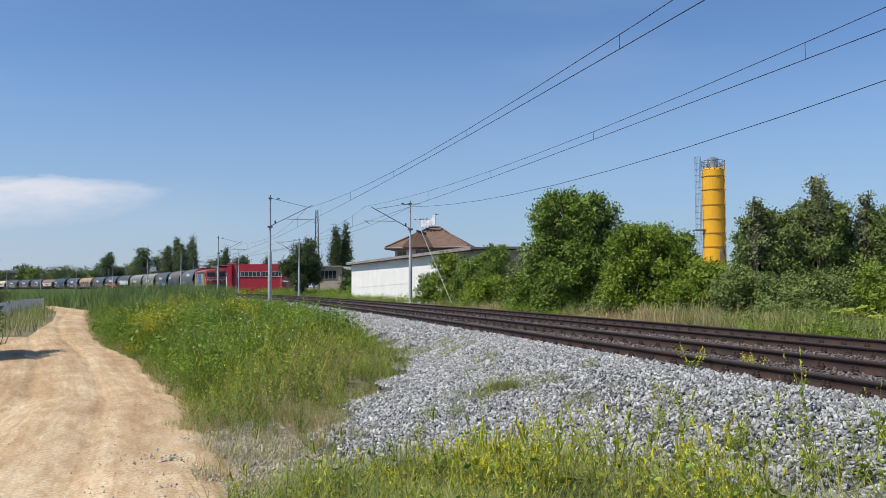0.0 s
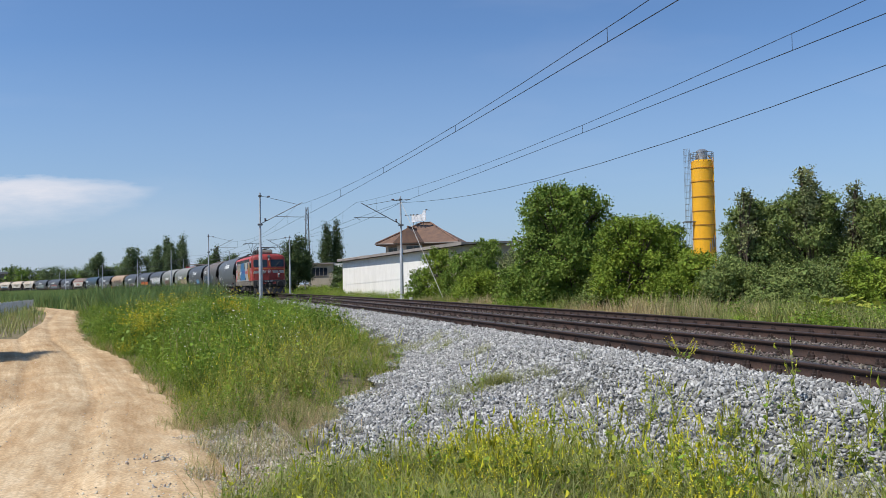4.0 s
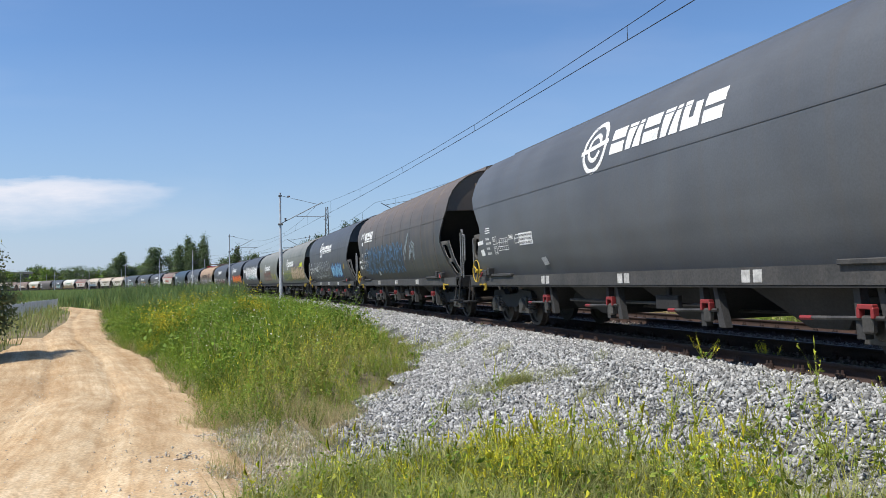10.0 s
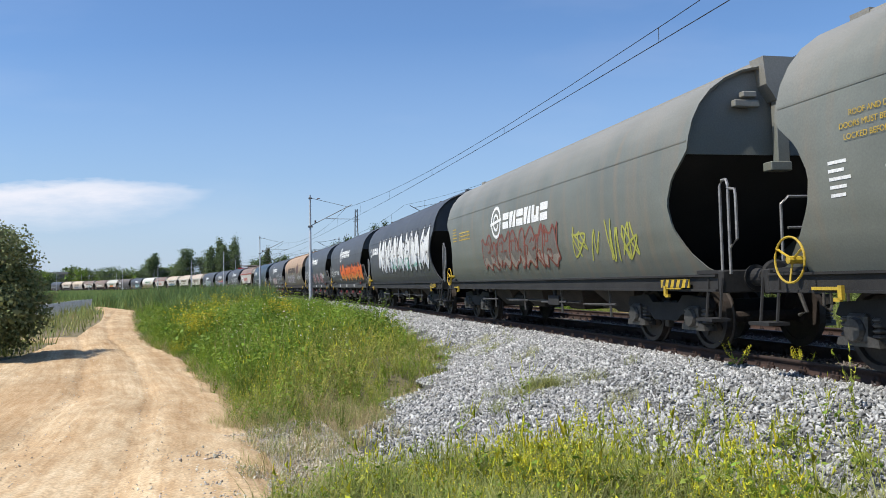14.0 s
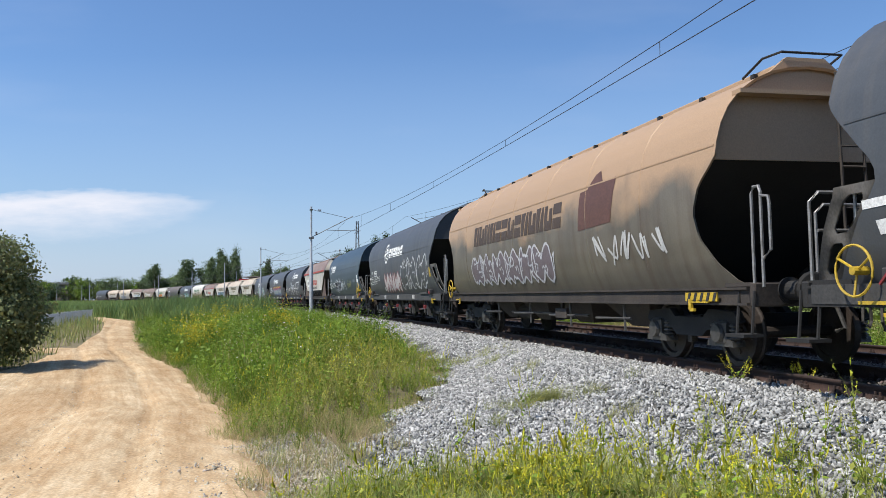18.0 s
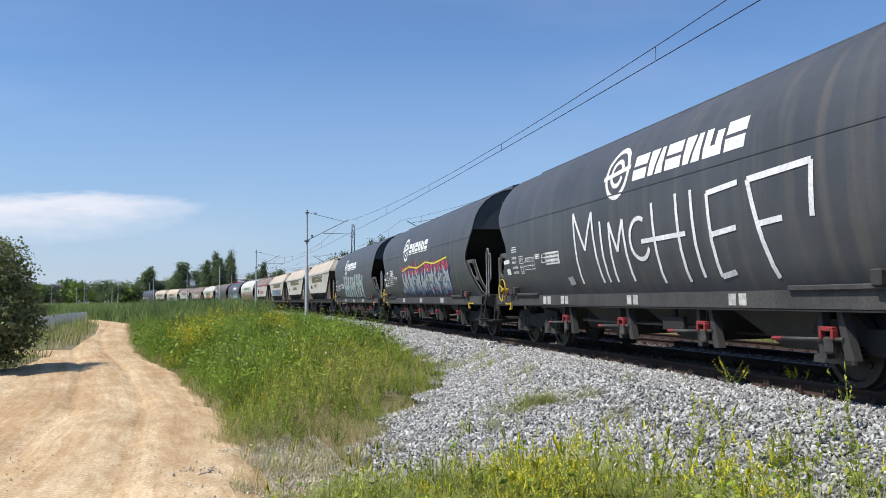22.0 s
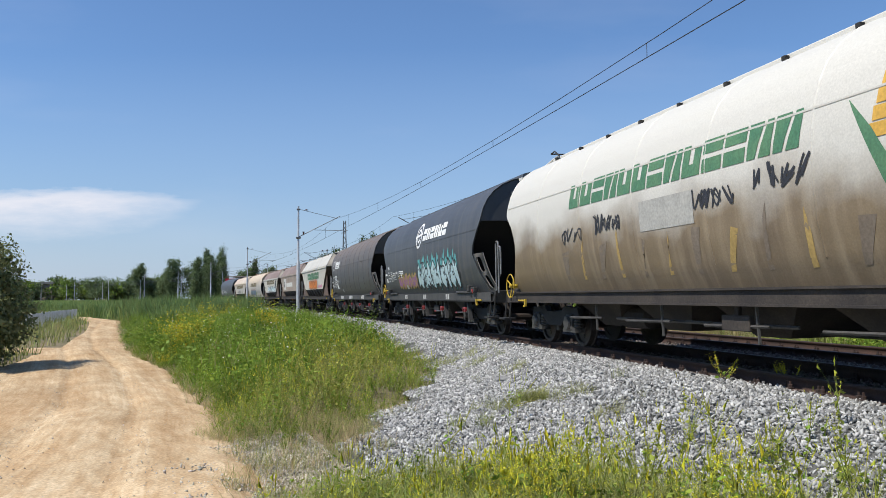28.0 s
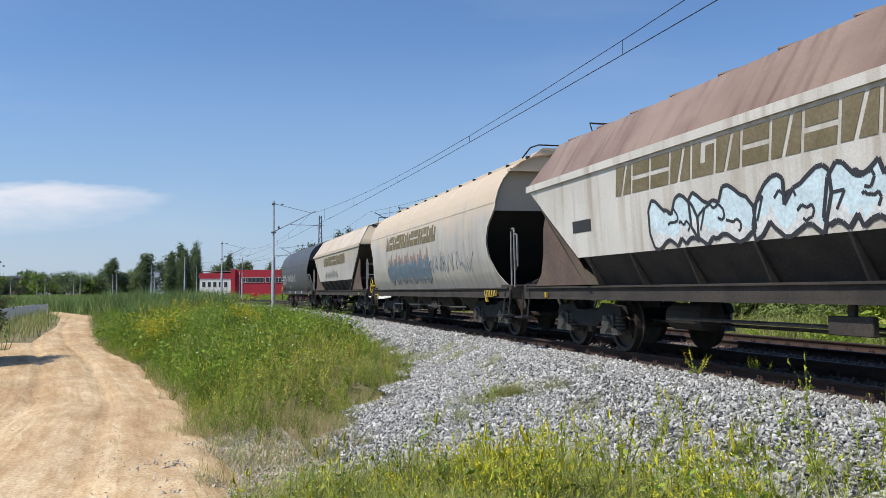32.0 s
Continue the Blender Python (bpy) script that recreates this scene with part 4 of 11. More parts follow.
def lattice_mast():
    e = tagged(empty("lattice_mast", Matrix.Translation((-18.8, 120, -0.9))), "slim grey lattice mast behind the trees", "mast")
    H, a = 13.3, 0.42
    for sx in (-1, 1):
        for sy in (-1, 1):
            part("leg", tubes(0.045, [(sx * a, sy * a, 0), (sx * a * 0.35, sy * a * 0.35, H)], n=4), GALV_DARK, e)
    bm = bmesh.new()
    for i in range(18):
        z, z2 = H * i / 18, H * (i + 1) / 18
        w, w2 = a * (1 - 0.65 * i / 18), a * (1 - 0.65 * (i + 1) / 18)
        f = 1 if i % 2 else -1
        for sy in (-1, 1):
            tube(bm, [(-f * w, sy * w, z), (f * w2, sy * w2, z2)], 0.022, 4)
            tube(bm, [(sy * w, -f * w, z), (sy * w2, f * w2, z2)], 0.022, 4)
    part("bracing", bm, GALV_DARK, e)
    part("foundation", boxes((-0.7, 0.7, -0.7, 0.7, -0.4, 0.2)), CONCRETE, e)


def silo():
    e = tagged(empty("cement_silo", Matrix.Translation((33.05, 98, -0.6))), "tall yellow cement silo with a caged ladder", "silo")
    r = 1.34
    rings = [4.2, 6.15, 7.8, 9.5, 11.25, 13.1, 14.75, 15.55]
    for i, (a, b) in enumerate(zip(rings, rings[1:])):
        bm = bmesh.new()
        lathe(bm, [(r, a + 0.03), (r, b - 0.03)], 28)
        part("shell_ring", bm, SILO_YELLOW, e, smooth=True)
        bm = bmesh.new()
        lathe(bm, [(r - 0.02, a - 0.06), (r + 0.07, a - 0.05), (r + 0.07, a + 0.05), (r - 0.02, a + 0.06)], 28)
        part("flange", bm, SILO_FLANGE, e)
    bm = bmesh.new()
    lathe(bm, [(0.3, 1.6), (r, 4.2)], 28)
    part("cone", bm, SILO_YELLOW, e)
    for k in range(4):
        t = math.pi / 4 + k * math.pi / 2
        part("leg", tubes(0.12, [(math.cos(t) * r * 1.05, math.sin(t) * r * 1.05, 0), (math.cos(t) * r, math.sin(t) * r, 4.6)]), SILO_YELLOW, e)
    bm = bmesh.new()
    lathe(bm, [(r, 15.55), (1.1, 15.75), (0.5, 15.85), (0.5, 16.0)], 20)
    part("roof_cone", bm, SILO_YELLOW, e, smooth=True)
    bm = bmesh.new()
    lathe(bm, [(0.62, 15.75), (0.62, 16.75), (0.7, 16.78), (0.7, 16.9), (0.35, 17.12), (0.05, 17.15)], 18)
    part("filter_cap", bm, SILO_STEEL, e, smooth=True)
    for k, (x, z) in enumerate(((-0.85, 16.3), (0.9, 16.1))):
        part("vent_pipe", tubes(0.13, [(x, -0.3, 15.6), (x, -0.3, z), (x * 0.8, -0.35, z + 0.2)], n=8), SILO_STEEL, e)
    bm = bmesh.new()
    for z in (16.15, 16.65):
        tube(bm, [(math.cos(t) * r, math.sin(t) * r, z) for t in np.linspace(0, math.tau, 24, endpoint=False)], 0.035, 5, True)
    for t in np.linspace(0, math.tau, 14, endpoint=False):
        tube(bm, [(math.cos(t) * r, math.sin(t) * r, 15.5), (math.cos(t) * r, math.sin(t) * r, 16.65)], 0.03, 4)
    part("guard_rail", bm, GALV_DARK, e)
    lx = -r - 0.25
    bm = bmesh.new()
    for y in (-0.22, 0.22):
        tube(bm, [(lx, y, 2.0), (lx, y, 17.1)], 0.025, 5)
    for z in np.arange(2.2, 17.0, 0.33):
        tube(bm, [(lx, -0.22, z), (lx, 0.22, z)], 0.014, 4)
    part("ladder", bm, GALV_DARK, e)
    bm = bmesh.new()
    for z in np.arange(4.4, 17.2, 0.75):
        tube(bm, [(lx - 0.05 - 0.6 * math.sin(t), 0.36 * math.cos(t), z) for t in np.linspace(0, math.pi, 8)], 0.015, 4)
    for t in (0.5, 1.1, 1.57, 2.05, 2.6):
        tube(bm, [(lx - 0.05 - 0.6 * math.sin(t), 0.36 * math.cos(t), 4.4), (lx - 0.05 - 0.6 * math.sin(t), 0.36 * math.cos(t), 17.1)], 0.012, 4)
    part("ladder_cage", bm, GALV_DARK, e)
    part("platform", boxes((lx - 0.9, -r + 0.2, -0.6, 0.6, 8.2, 8.28)), GALV_DARK, e)
    part("fill_pipe", tubes(0.06, [(r * 0.75, -r * 0.75, 1.0), (r * 0.75, -r * 0.75, 16.0)]), SILO_YELLOW, e)
    # lettering too small to read: three dark bars down the shell
    for i in range(3):
        part("faded_lettering", boxes((0.2 + i * 0.28, 0.3 + i * 0.28, -r - 0.02, -r + 0.25, 4.5 + 0.3 * i, 5.6 + 0.45 * i)), GALV_DARK, e)
    h = tagged(empty("yellow_hopper", Matrix.Translation((29.6, 96, -0.6))), "yellow sheet-steel hopper beside the silo", "hopper")
    bm = bmesh.new()
    prism(bm, [(-1.0, 4.0), (1.2, 4.0), (1.2, 4.7), (0.2, 4.95), (-1.0, 4.7)], -1, 1)
    part("bin", bm, SILO_YELLOW, h)
    for x in (-0.8, 1.0):
        for y in (-0.8, 0.8):
            part("leg", tubes(0.08, [(x, y, 0), (x, y, 4.1)]), SILO_YELLOW, h)


FENCE_GREY = surface("pale_grey_fence_panel", (0.78, 0.77, 0.74), (0.66, 0.65, 0.62), rough=0.7, scale=2)


def mesh_fence():
    e = tagged(empty("panel_fence"), "grey metal panel fence beside the dirt road", "fence")
    pts = [(-38.6, 78.0), (-36.6, 71.5), (-34.2, 65), (-31.6, 58.6), (-29.2, 52.0), (-27.0, 45.8), (-25.5, 41.0)]
    for (x0, y0), (x1, y1) in zip(pts, pts[1:]):
        ln = math.hypot(x1 - x0, y1 - y0)
        k = max(1, round(ln / 2.2))
        for i in range(k):
            a = Vector((x0 + (x1 - x0) * i / k, y0 + (y1 - y0) * i / k, -1.1))
            b = Vector((x0 + (x1 - x0) * (i + 1) / k, y0 + (y1 - y0) * (i + 1) / k, -1.1))
            part("post", tubes(0.04, [a, a + Vector((0, 0, 1.15))], n=5), FENCE_GREY, e)
            bm = bmesh.new()
            tube(bm, [a + Vector((0, 0, 0.15)), b + Vector((0, 0, 0.15))], 0.02, 4)
            pan = part("panel_rail", bm, FENCE_GREY, e)
            for z in (0.55, 1.0):
                part("rail", tubes(0.02, [a + Vector((0, 0, z)), b + Vector((0, 0, z))], n=4), FENCE_GREY, pan)
            for j in range(1, 12):
                p = a.lerp(b, j / 12)
                part("slat", tubes(0.045, [p + Vector((0, 0, 0.1)), p + Vector((0, 0, 1.08))], n=4), FENCE_GREY, pan)


def far_hall():
    """Long grey hall and gantry far behind the reeds on the left."""
    e = tagged(empty("grey_hall", Matrix.Translation((-228, 395, -1))), "long grey flat hall in the distance", "building")
    part("wall", boxes((-26, 20, 0, 12, 0, 9.5)), ROOF_SHEET, e)
    part("roof", boxes((-27, 21, -1, 13, 9.5, 10.6)), GALV_DARK, e)
    for x in range(-22, 18, 5):
        window(e, Matrix.Translation((x, -0.1, 6.2)), 3.4, 2.0, GALV_DARK, False, 1)


white_hall()
hip_house()
roof_sign()
red_hall()
grey_shed()
lattice_mast()
silo()
mesh_fence()
far_hall()

# ---- plants ----
def blade_tuft(rng, n, h, spread, width, bend, segs=2, mat=0):
    """A tuft of bent grass blades."""
    V, F = [], []
    for _ in range(n):
        a, r = rng.uniform(0, 6.283), spread * math.sqrt(rng.random())
        bx, by = r * math.cos(a), r * math.sin(a)
        t = rng.uniform(0, 6.283)
        hh, bb = h * rng.uniform(0.55, 1.1), bend * rng.uniform(0.3, 1.3)
        w = width * rng.uniform(0.7, 1.3)
        px, py = -math.sin(t) * w / 2, math.cos(t) * w / 2
        k = len(V)
        for i in range(segs):
            q = i / segs
            ox, oy, z = bx + math.cos(t) * bb * q * q, by + math.sin(t) * bb * q * q, hh * q
            f = 1 - 0.5 * q
            V += [(ox - px * f, oy - py * f, z), (ox + px * f, oy + py * f, z)]
        V.append((bx + math.cos(t) * bb, by + math.sin(t) * bb, hh * (1 - 0.25 * bb / max(h, 0.01))))
        for i in range(segs - 1):
            F += [(k + 2 * i, k + 2 * i + 1, k + 2 * i + 3), (k + 2 * i, k + 2 * i + 3, k + 2 * i + 2)]
        F.append((k + 2 * segs - 2, k + 2 * segs - 1, k + 2 * segs))
    return np.array(V, float), np.array(F), np.full(len(F), mat)


def leaf_quad(rng, c, size, up=0.4):
    """Two triangles folded along the midrib."""
    d = rng.normal(0, 1, 3)
    d[2] = d[2] * 0.5
    d /= np.linalg.norm(d)
    n = rng.normal(0, 1, 3) + (0, 0, up * 3)
    s = np.cross(d, n)
    s /= np.linalg.norm(s) + 1e-9
    c = np.asarray(c, float)
    tip = c + d * size
    m = c + d * size * 0.45
    return [c, m + s * size * 0.3 - (0, 0, size * 0.08), tip - (0, 0, size * 0.15), m - s * size * 0.3 - (0, 0, size * 0.08)]


def weed(rng, h, n, leaf, stem=0.006, head=None, spread=0.12, head_n=10, head_size=0.02, stems=2):
    """An upright leafy weed; head: material index of flowers at the top. Slot 0 leaves, slot 1 flowers."""
    V, F, M = [], [], []

    def add(q, m):
        k = len(V)
        V.extend(q)
        F.extend([(k, k + 1, k + 2), (k, k + 2, k + 3)])
        M.extend([m, m])
    for _ in range(stems):
        a = rng.uniform(0, 6.283)
        tx, ty = math.cos(a) * spread * rng.uniform(0.3, 1.2), math.sin(a) * spread * rng.uniform(0.3, 1.2)
        hh = h * rng.uniform(0.75, 1.1)
        k = len(V)
        V += [(-stem, 0, 0), (stem, 0, 0), (tx, ty, hh)]
        F.append((k, k + 1, k + 2))
        M.append(0)
        for _ in range(n // stems):
            q = rng.uniform(0.08, 0.95)
            add(leaf_quad(rng, (tx * q, ty * q, hh * q), leaf * rng.uniform(0.5, 1.2) * (1.15 - 0.6 * q)), 0)
        if head is not None:
            for _ in range(head_n // stems):
                q = rng.uniform(0.72, 1.03)
                off = rng.normal(0, 0.018, 3)
                add(leaf_quad(rng, np.array((tx * q, ty * q, hh * q)) + off, head_size * rng.uniform(0.7, 1.4)), head)
    return np.array(V, float), np.array(F), np.array(M)


def spire(rng, h, branches=4, flowers=13, spread=0.16, size=0.013, leaves=8, raceme=0.1):
    """A branching flower stem: thin stalks (slot 0), small flowers along their upper part (slot 1), narrow leaves (slot 2), racemes (slot 3)."""
    V, F, M = [], [], []

    def add(q, m):
        k = len(V)
        V.extend(q)
        F.extend([(k, k + 1, k + 2), (k, k + 2, k + 3)])
        M.extend([m, m])
    for j in range(branches):
        a = rng.uniform(0, 6.283)
        r = spread * rng.uniform(0.2, 1.1) * (j > 0)
        tip = np.array((math.cos(a) * r, math.sin(a) * r, h * (rng.uniform(0.65, 1.0) if j else 1.05)))
        foot = np.array((0, 0, 0.0)) if j == 0 else np.array((0, 0, h * rng.uniform(0.15, 0.45)))
        w = 0.0036
        k = len(V)
        V.extend([foot + (w, w, 0), foot - (w, w, 0), tip])
        F.append((k, k + 1, k + 2))
        M.append(0)
        side = np.cross(tip - foot, rng.normal(0, 1, 3))
        side /= np.linalg.norm(side) + 1e-9
        a0, a1 = foot + (tip - foot) * rng.uniform(0.8, 0.9), tip + (tip - foot) * 0.03
        am = a0 * 0.55 + a1 * 0.45 + rng.normal(0, 0.008, 3)
        up = np.cross(side, tip - foot)
        up /= np.linalg.norm(up) + 1e-9
        if rng.random() < raceme:
            hue = int(rng.choice((1, 3)))
            for v in (side, up):
                add([a0, am + v * size * 0.36, a1, am - v * size * 0.36], hue)
        for _ in range(flowers):
            q = 1.03 - 0.36 * rng.random() ** 1.3
            add(leaf_quad(rng, foot + (tip - foot) * q + rng.normal(0, 0.008, 3), size * rng.uniform(0.7, 1.4) * (1.45 - 0.7 * q)), int(rng.choice((1, 1, 3, 3))))
        for _ in range(leaves // branches):
            q = rng.uniform(0.0, 0.6)
            add(leaf_quad(rng, foot + (tip - foot) * q, 0.05 * rng.uniform(0.6, 1.3)), 2)
    return np.array(V, float), np.array(F), np.array(M)


def road_right(y):
    r = np.array(ROAD_R)
    return np.interp(y, r[:, 1], r[:, 0])


def put_stuff(name, label, mats, templates, P, yaw_rng, size, category="plants", lean=0.15):
    V, F, M = strew(templates, P, yaw_rng.uniform(0, 6.283, len(P)), size, yaw_rng, lean)
    ob = link_mesh(name, raw_mesh(name, V, F, M), mats)
    return tagged(ob, label, category, kind="stuff")


def on_ground(x, y, lift=0.0):
    return np.stack([x, y, ground_z(x, y) + lift], -1)


def patch(x, y, f, seed):
    return lump(x, y, f, seed)


def build_mound():
    rng = np.random.default_rng(11)
    n = 17000
    s = rng.uniform(9, 80, n)
    s = np.where(rng.random(n) < 0.52, rng.uniform(-3.5, 20, n), s)
    d = rng.uniform(2.7, 17, n)
    P = beside(s, d)
    x, y = P[:, 0], P[:, 1]
    edge = 0.22 * lump(x, y, 2.3, 4.0) + 0.2 * lump(x, y, 0.8, 1.0)
    ok = (x > road_right(y) - 0.12 + 0.6 * edge) & (d > apron(s) - 0.1 + 0.7 * edge) & (y > 8.7 + 0.8 * edge + 0.5 * rng.random(n))
    s, d, x, y = s[ok], d[ok], x[ok], y[ok]
    t = lump(x, y, 0.35, 2.0) + 0.5 * lump(x, y, 1.1, 7.0) + rng.normal(0, 0.25, len(x))
    gold = np.exp(-(((x + 14.3) / 1.5) ** 2 + ((y - 44) / 4.5) ** 2)) + np.exp(-(((x + 8.2) / 0.7) ** 2 + ((y - 22.8) / 1.6) ** 2)) + 0.8 * np.exp(-(((x + 7.0) / 0.6) ** 2 + ((y - 28) / 1.6) ** 2))
    near = (s < 7.5 + 2.5 * t) & ~((d > 6.1 + 0.5 * t) & (s > 0.5))
    rim = np.minimum(x - road_right(y), d - apron(s))
    dry = (near & ((t > 0.8) | (rim < 0.16 + 0.2 * t))) | (~near & (rim < 0.2 + 0.2 * t))
    golden = (gold >= 0.45) & ~near
    rest = ~(dry | golden)
    swell = 1.0 + 0.75 * np.clip(lump(x, y, 2.3, 9.0), -0.55, 1) + 0.2 * lump(x, y, 0.8, 2.0)
    ramp_in = np.clip(0.3 + (d - apron(s)) / 2.0, 0.4, 1.0) * np.clip(0.62 + 0.5 * (x - road_right(y)), 0.6, 1.0) * np.interp(y, [8.5, 10.5, 12], [0.5, 0.75, 1.0]) * swell
    grass = [blade_tuft(rng, 14, 0.5, 0.22, 0.0065, 0.32) for _ in range(5)]
    drygrass = [blade_tuft(rng, 12, 0.40, 0.2, 0.008, 0.3) for _ in range(4)]
    nettle = [weed(rng, 0.72, 58, 0.062, spread=0.3, stems=6) for _ in range(6)]
    straw = [blade_tuft(rng, 7, 0.85, 0.3, 0.0055, 0.3, 3) for _ in range(5)]
    bushy = [weed(rng, 0.62, 44, 0.055, spread=0.3, stems=7) for _ in range(6)]
    mustard = [spire(rng, 0.74, 7, 8, 0.3, 0.013, 18, 0.3) for _ in range(6)]
    umbel = [weed(rng, 0.85, 14, 0.07, head=2, spread=0.18, head_n=12, head_size=0.018, stems=3) for _ in range(2)]
    bloom = [weed(rng, 0.8, 20, 0.08, head=1, spread=0.25, head_n=44, head_size=0.035, stems=5) for _ in range(4)]
    pick = rng.random(len(x))

    def size_of(m, a=0.75, b=1.3):
        return rng.uniform(a, b, m.sum()) * ramp_in[m]
    m = dry & (pick < 0.75)
    put_stuff("dry_grass", "straw-coloured dry grass on the verge", [BLADE_DRY], drygrass, on_ground(x[m], y[m]), rng, size_of(m), "grass")
    m = (near & rest & (pick < 0.42)) | (dry & (pick > 0.6)) | (~near & rest & (s > 45) & (pick < 0.6)) | (~near & rest & (pick < 0.12))
    put_stuff("verge_grass", "tall green grass on the embankment", [BLADE], grass, on_ground(x[m], y[m]), rng, size_of(m), "grass")
    m = near & rest & (pick > 0.35) & (pick < 0.75)
    put_stuff("olive_weeds", "fine-leaved olive green weeds on the bank", [OLIVE, PETAL], bushy, on_ground(x[m], y[m]), rng, size_of(m, 0.8, 1.3), "weeds")
    m = (~near & rest & (pick > 0.12) & (pick < 0.8) & (s < 50)) | (near & rest & (pick > 0.96))
    put_stuff("leafy_weeds", "dense bright green leafy weeds", [NETTLE, PETAL], nettle, on_ground(x[m], y[m]), rng, size_of(m, 0.8, 1.35), "weeds")
    m = near & (pick > 0.55) & (lump(x, y, 0.9, 3.0) > -0.45)
    put_stuff("wild_mustard", "wild mustard with small yellow flowers", [OLIVE, PETAL, NETTLE, RACEME], mustard, on_ground(x[m], y[m]), rng, size_of(m, 0.75, 1.25), "weeds")
    m = (rim < 0.9) & (s < 30) & (pick > 0.3)
    put_stuff("edge_weeds", "low green weeds along the road's edge", [NETTLE, PETAL], bushy, on_ground(x[m], y[m]), rng, size_of(m, 0.7, 1.2), "weeds")
    m = near & (d - apron(s) < 0.55 + 0.3 * t) & (y < 15.5) & (pick < 0.5)
    put_stuff("russet_stems", "brown dead stems at the gravel's edge", [RUSSET], drygrass, on_ground(x[m], y[m]), rng, size_of(m, 0.6, 1.1), "weeds")
    m = near & (rim > 0.3) & (lump(x, y, 0.9, 5.0) > 0.3) & (rng.random(len(x)) < 0.06)
    put_stuff("seeding_grass", "tall pale grass stems gone to seed", [BLADE_DRY], straw, on_ground(x[m], y[m]), rng, size_of(m, 0.7, 1.2), "grass")
    m = ~near & rest & (s < 45) & (lump(x, y, 0.7, 8.0) > 0.35) & (rng.random(len(x)) < 0.12)
    put_stuff("seeding_grass", "tall pale grass stems gone to seed", [BLADE_DRY], straw, on_ground(x[m], y[m]), rng, size_of(m, 0.8, 1.25), "grass")
    m = (s < 30) & (pick < 0.03)
    put_stuff("white_umbels", "scattered white-flowered umbels", [NETTLE, PETAL, PETAL_WHITE], umbel, on_ground(x[m], y[m]), rng, size_of(m, 0.9, 1.3), "weeds")
    # low bushy clumps that give the bank its lumpy outline
    lob = []
    while len(lob) < 400:
        ss, dd = rng.uniform(2, 52), rng.uniform(3.2, 12)
        p = beside(ss, dd)
        if p[0] < road_right(p[1]) + 0.5 or dd < apron(ss) + 0.5 or (ss < 7.5 and dd < 6.3):
            continue
        rr = rng.uniform(0.35, 0.8)
        lob.append((p[0], p[1], float(ground_z(p[:1], p[1:2])[0]) + rr * 0.6, rr, rr, rr * rng.uniform(0.6, 0.95)))
    for mat, k in ((LEAF_FRESH, 0), (NETTLE, 1), (LEAF_DEEP, 2)):
        V, F = crown_mesh(rng, lob[k::3], 52000, 0.05)
        tagged(link_mesh("low_bushes", raw_mesh("low_bushes", V, F), mat), "low bushy green growth on the bank", "shrubs", kind="stuff")
    put_stuff("golden_weeds", "patch of yellow-green flowering weeds", [NETTLE, GOLDEN], bloom, on_ground(x[golden], y[golden]), rng, size_of(golden, 0.9, 1.35), "weeds")


def build_reeds():
    rng = np.random.default_rng(12)
    tall = [blade_tuft(rng, 7, 1.75, 0.35, 0.05, 0.55, 2) for _ in range(6)]
    n = 16500
    s = 34 + (rng.random(n) ** 1.8) * 306
    d = 4.5 + rng.random(n) * (7 + np.clip(s - 40, 0, 400) * 0.22)
    P = beside(s, d)
    x, y = P[:, 0], P[:, 1]
    wob = lump(x, y, 0.4, 3.0)
    ok = ((x > road_right(y) + 0.6) | (y > 100)) & (d > 5.0 + wob * 1.2 + np.clip((52 - s) * 0.3, 0, 5))
    s, d, x, y = s[ok], d[ok], x[ok], y[ok]
    far = np.clip((s - 40) / 200, 0, 1)
    put_stuff("reeds", "tall blue-green reeds filling the low field", [REED], tall, on_ground(x, y), rng, np.stack([1 + 1.9 * far, 1 + 1.9 * far, rng.uniform(0.8, 1.15, len(x)) * (1 + 0.12 * lump(x, y, 0.5, 6.0)) * (0.62 + 0.36 * np.clip((s - 34) / 16, 0, 1) + 0.28 * np.exp(-((s - 58) / 16) ** 2))], -1), "reeds")
    # field to the left of the road
    n = 5600
    y = 24 + rng.random(n) ** 1.5 * 260
    x = -10 - (y - 20) * 0.45 - rng.random(n) * (10 + y * 0.5)
    r = np.array(ROAD_L)
    ok = (x < np.interp(y, r[:, 1], r[:, 0]) - 0.5) & ~((abs(y - 31.2 - 0.006 * (x + 13) ** 2) < 2.0) & (x > -32))
    x, y = x[ok], y[ok]
    put_stuff("field_grass", "rough tall grass left of the road", [BLADE, REED], [blade_tuft(rng, 9, 0.7, 0.35, 0.03, 0.35, 2, int(i > 4)) for i in range(6)], on_ground(x, y), rng, rng.uniform(0.6, 1.2, len(x)) * (1 + np.clip(y / 150, 0, 1.3)), "grass")


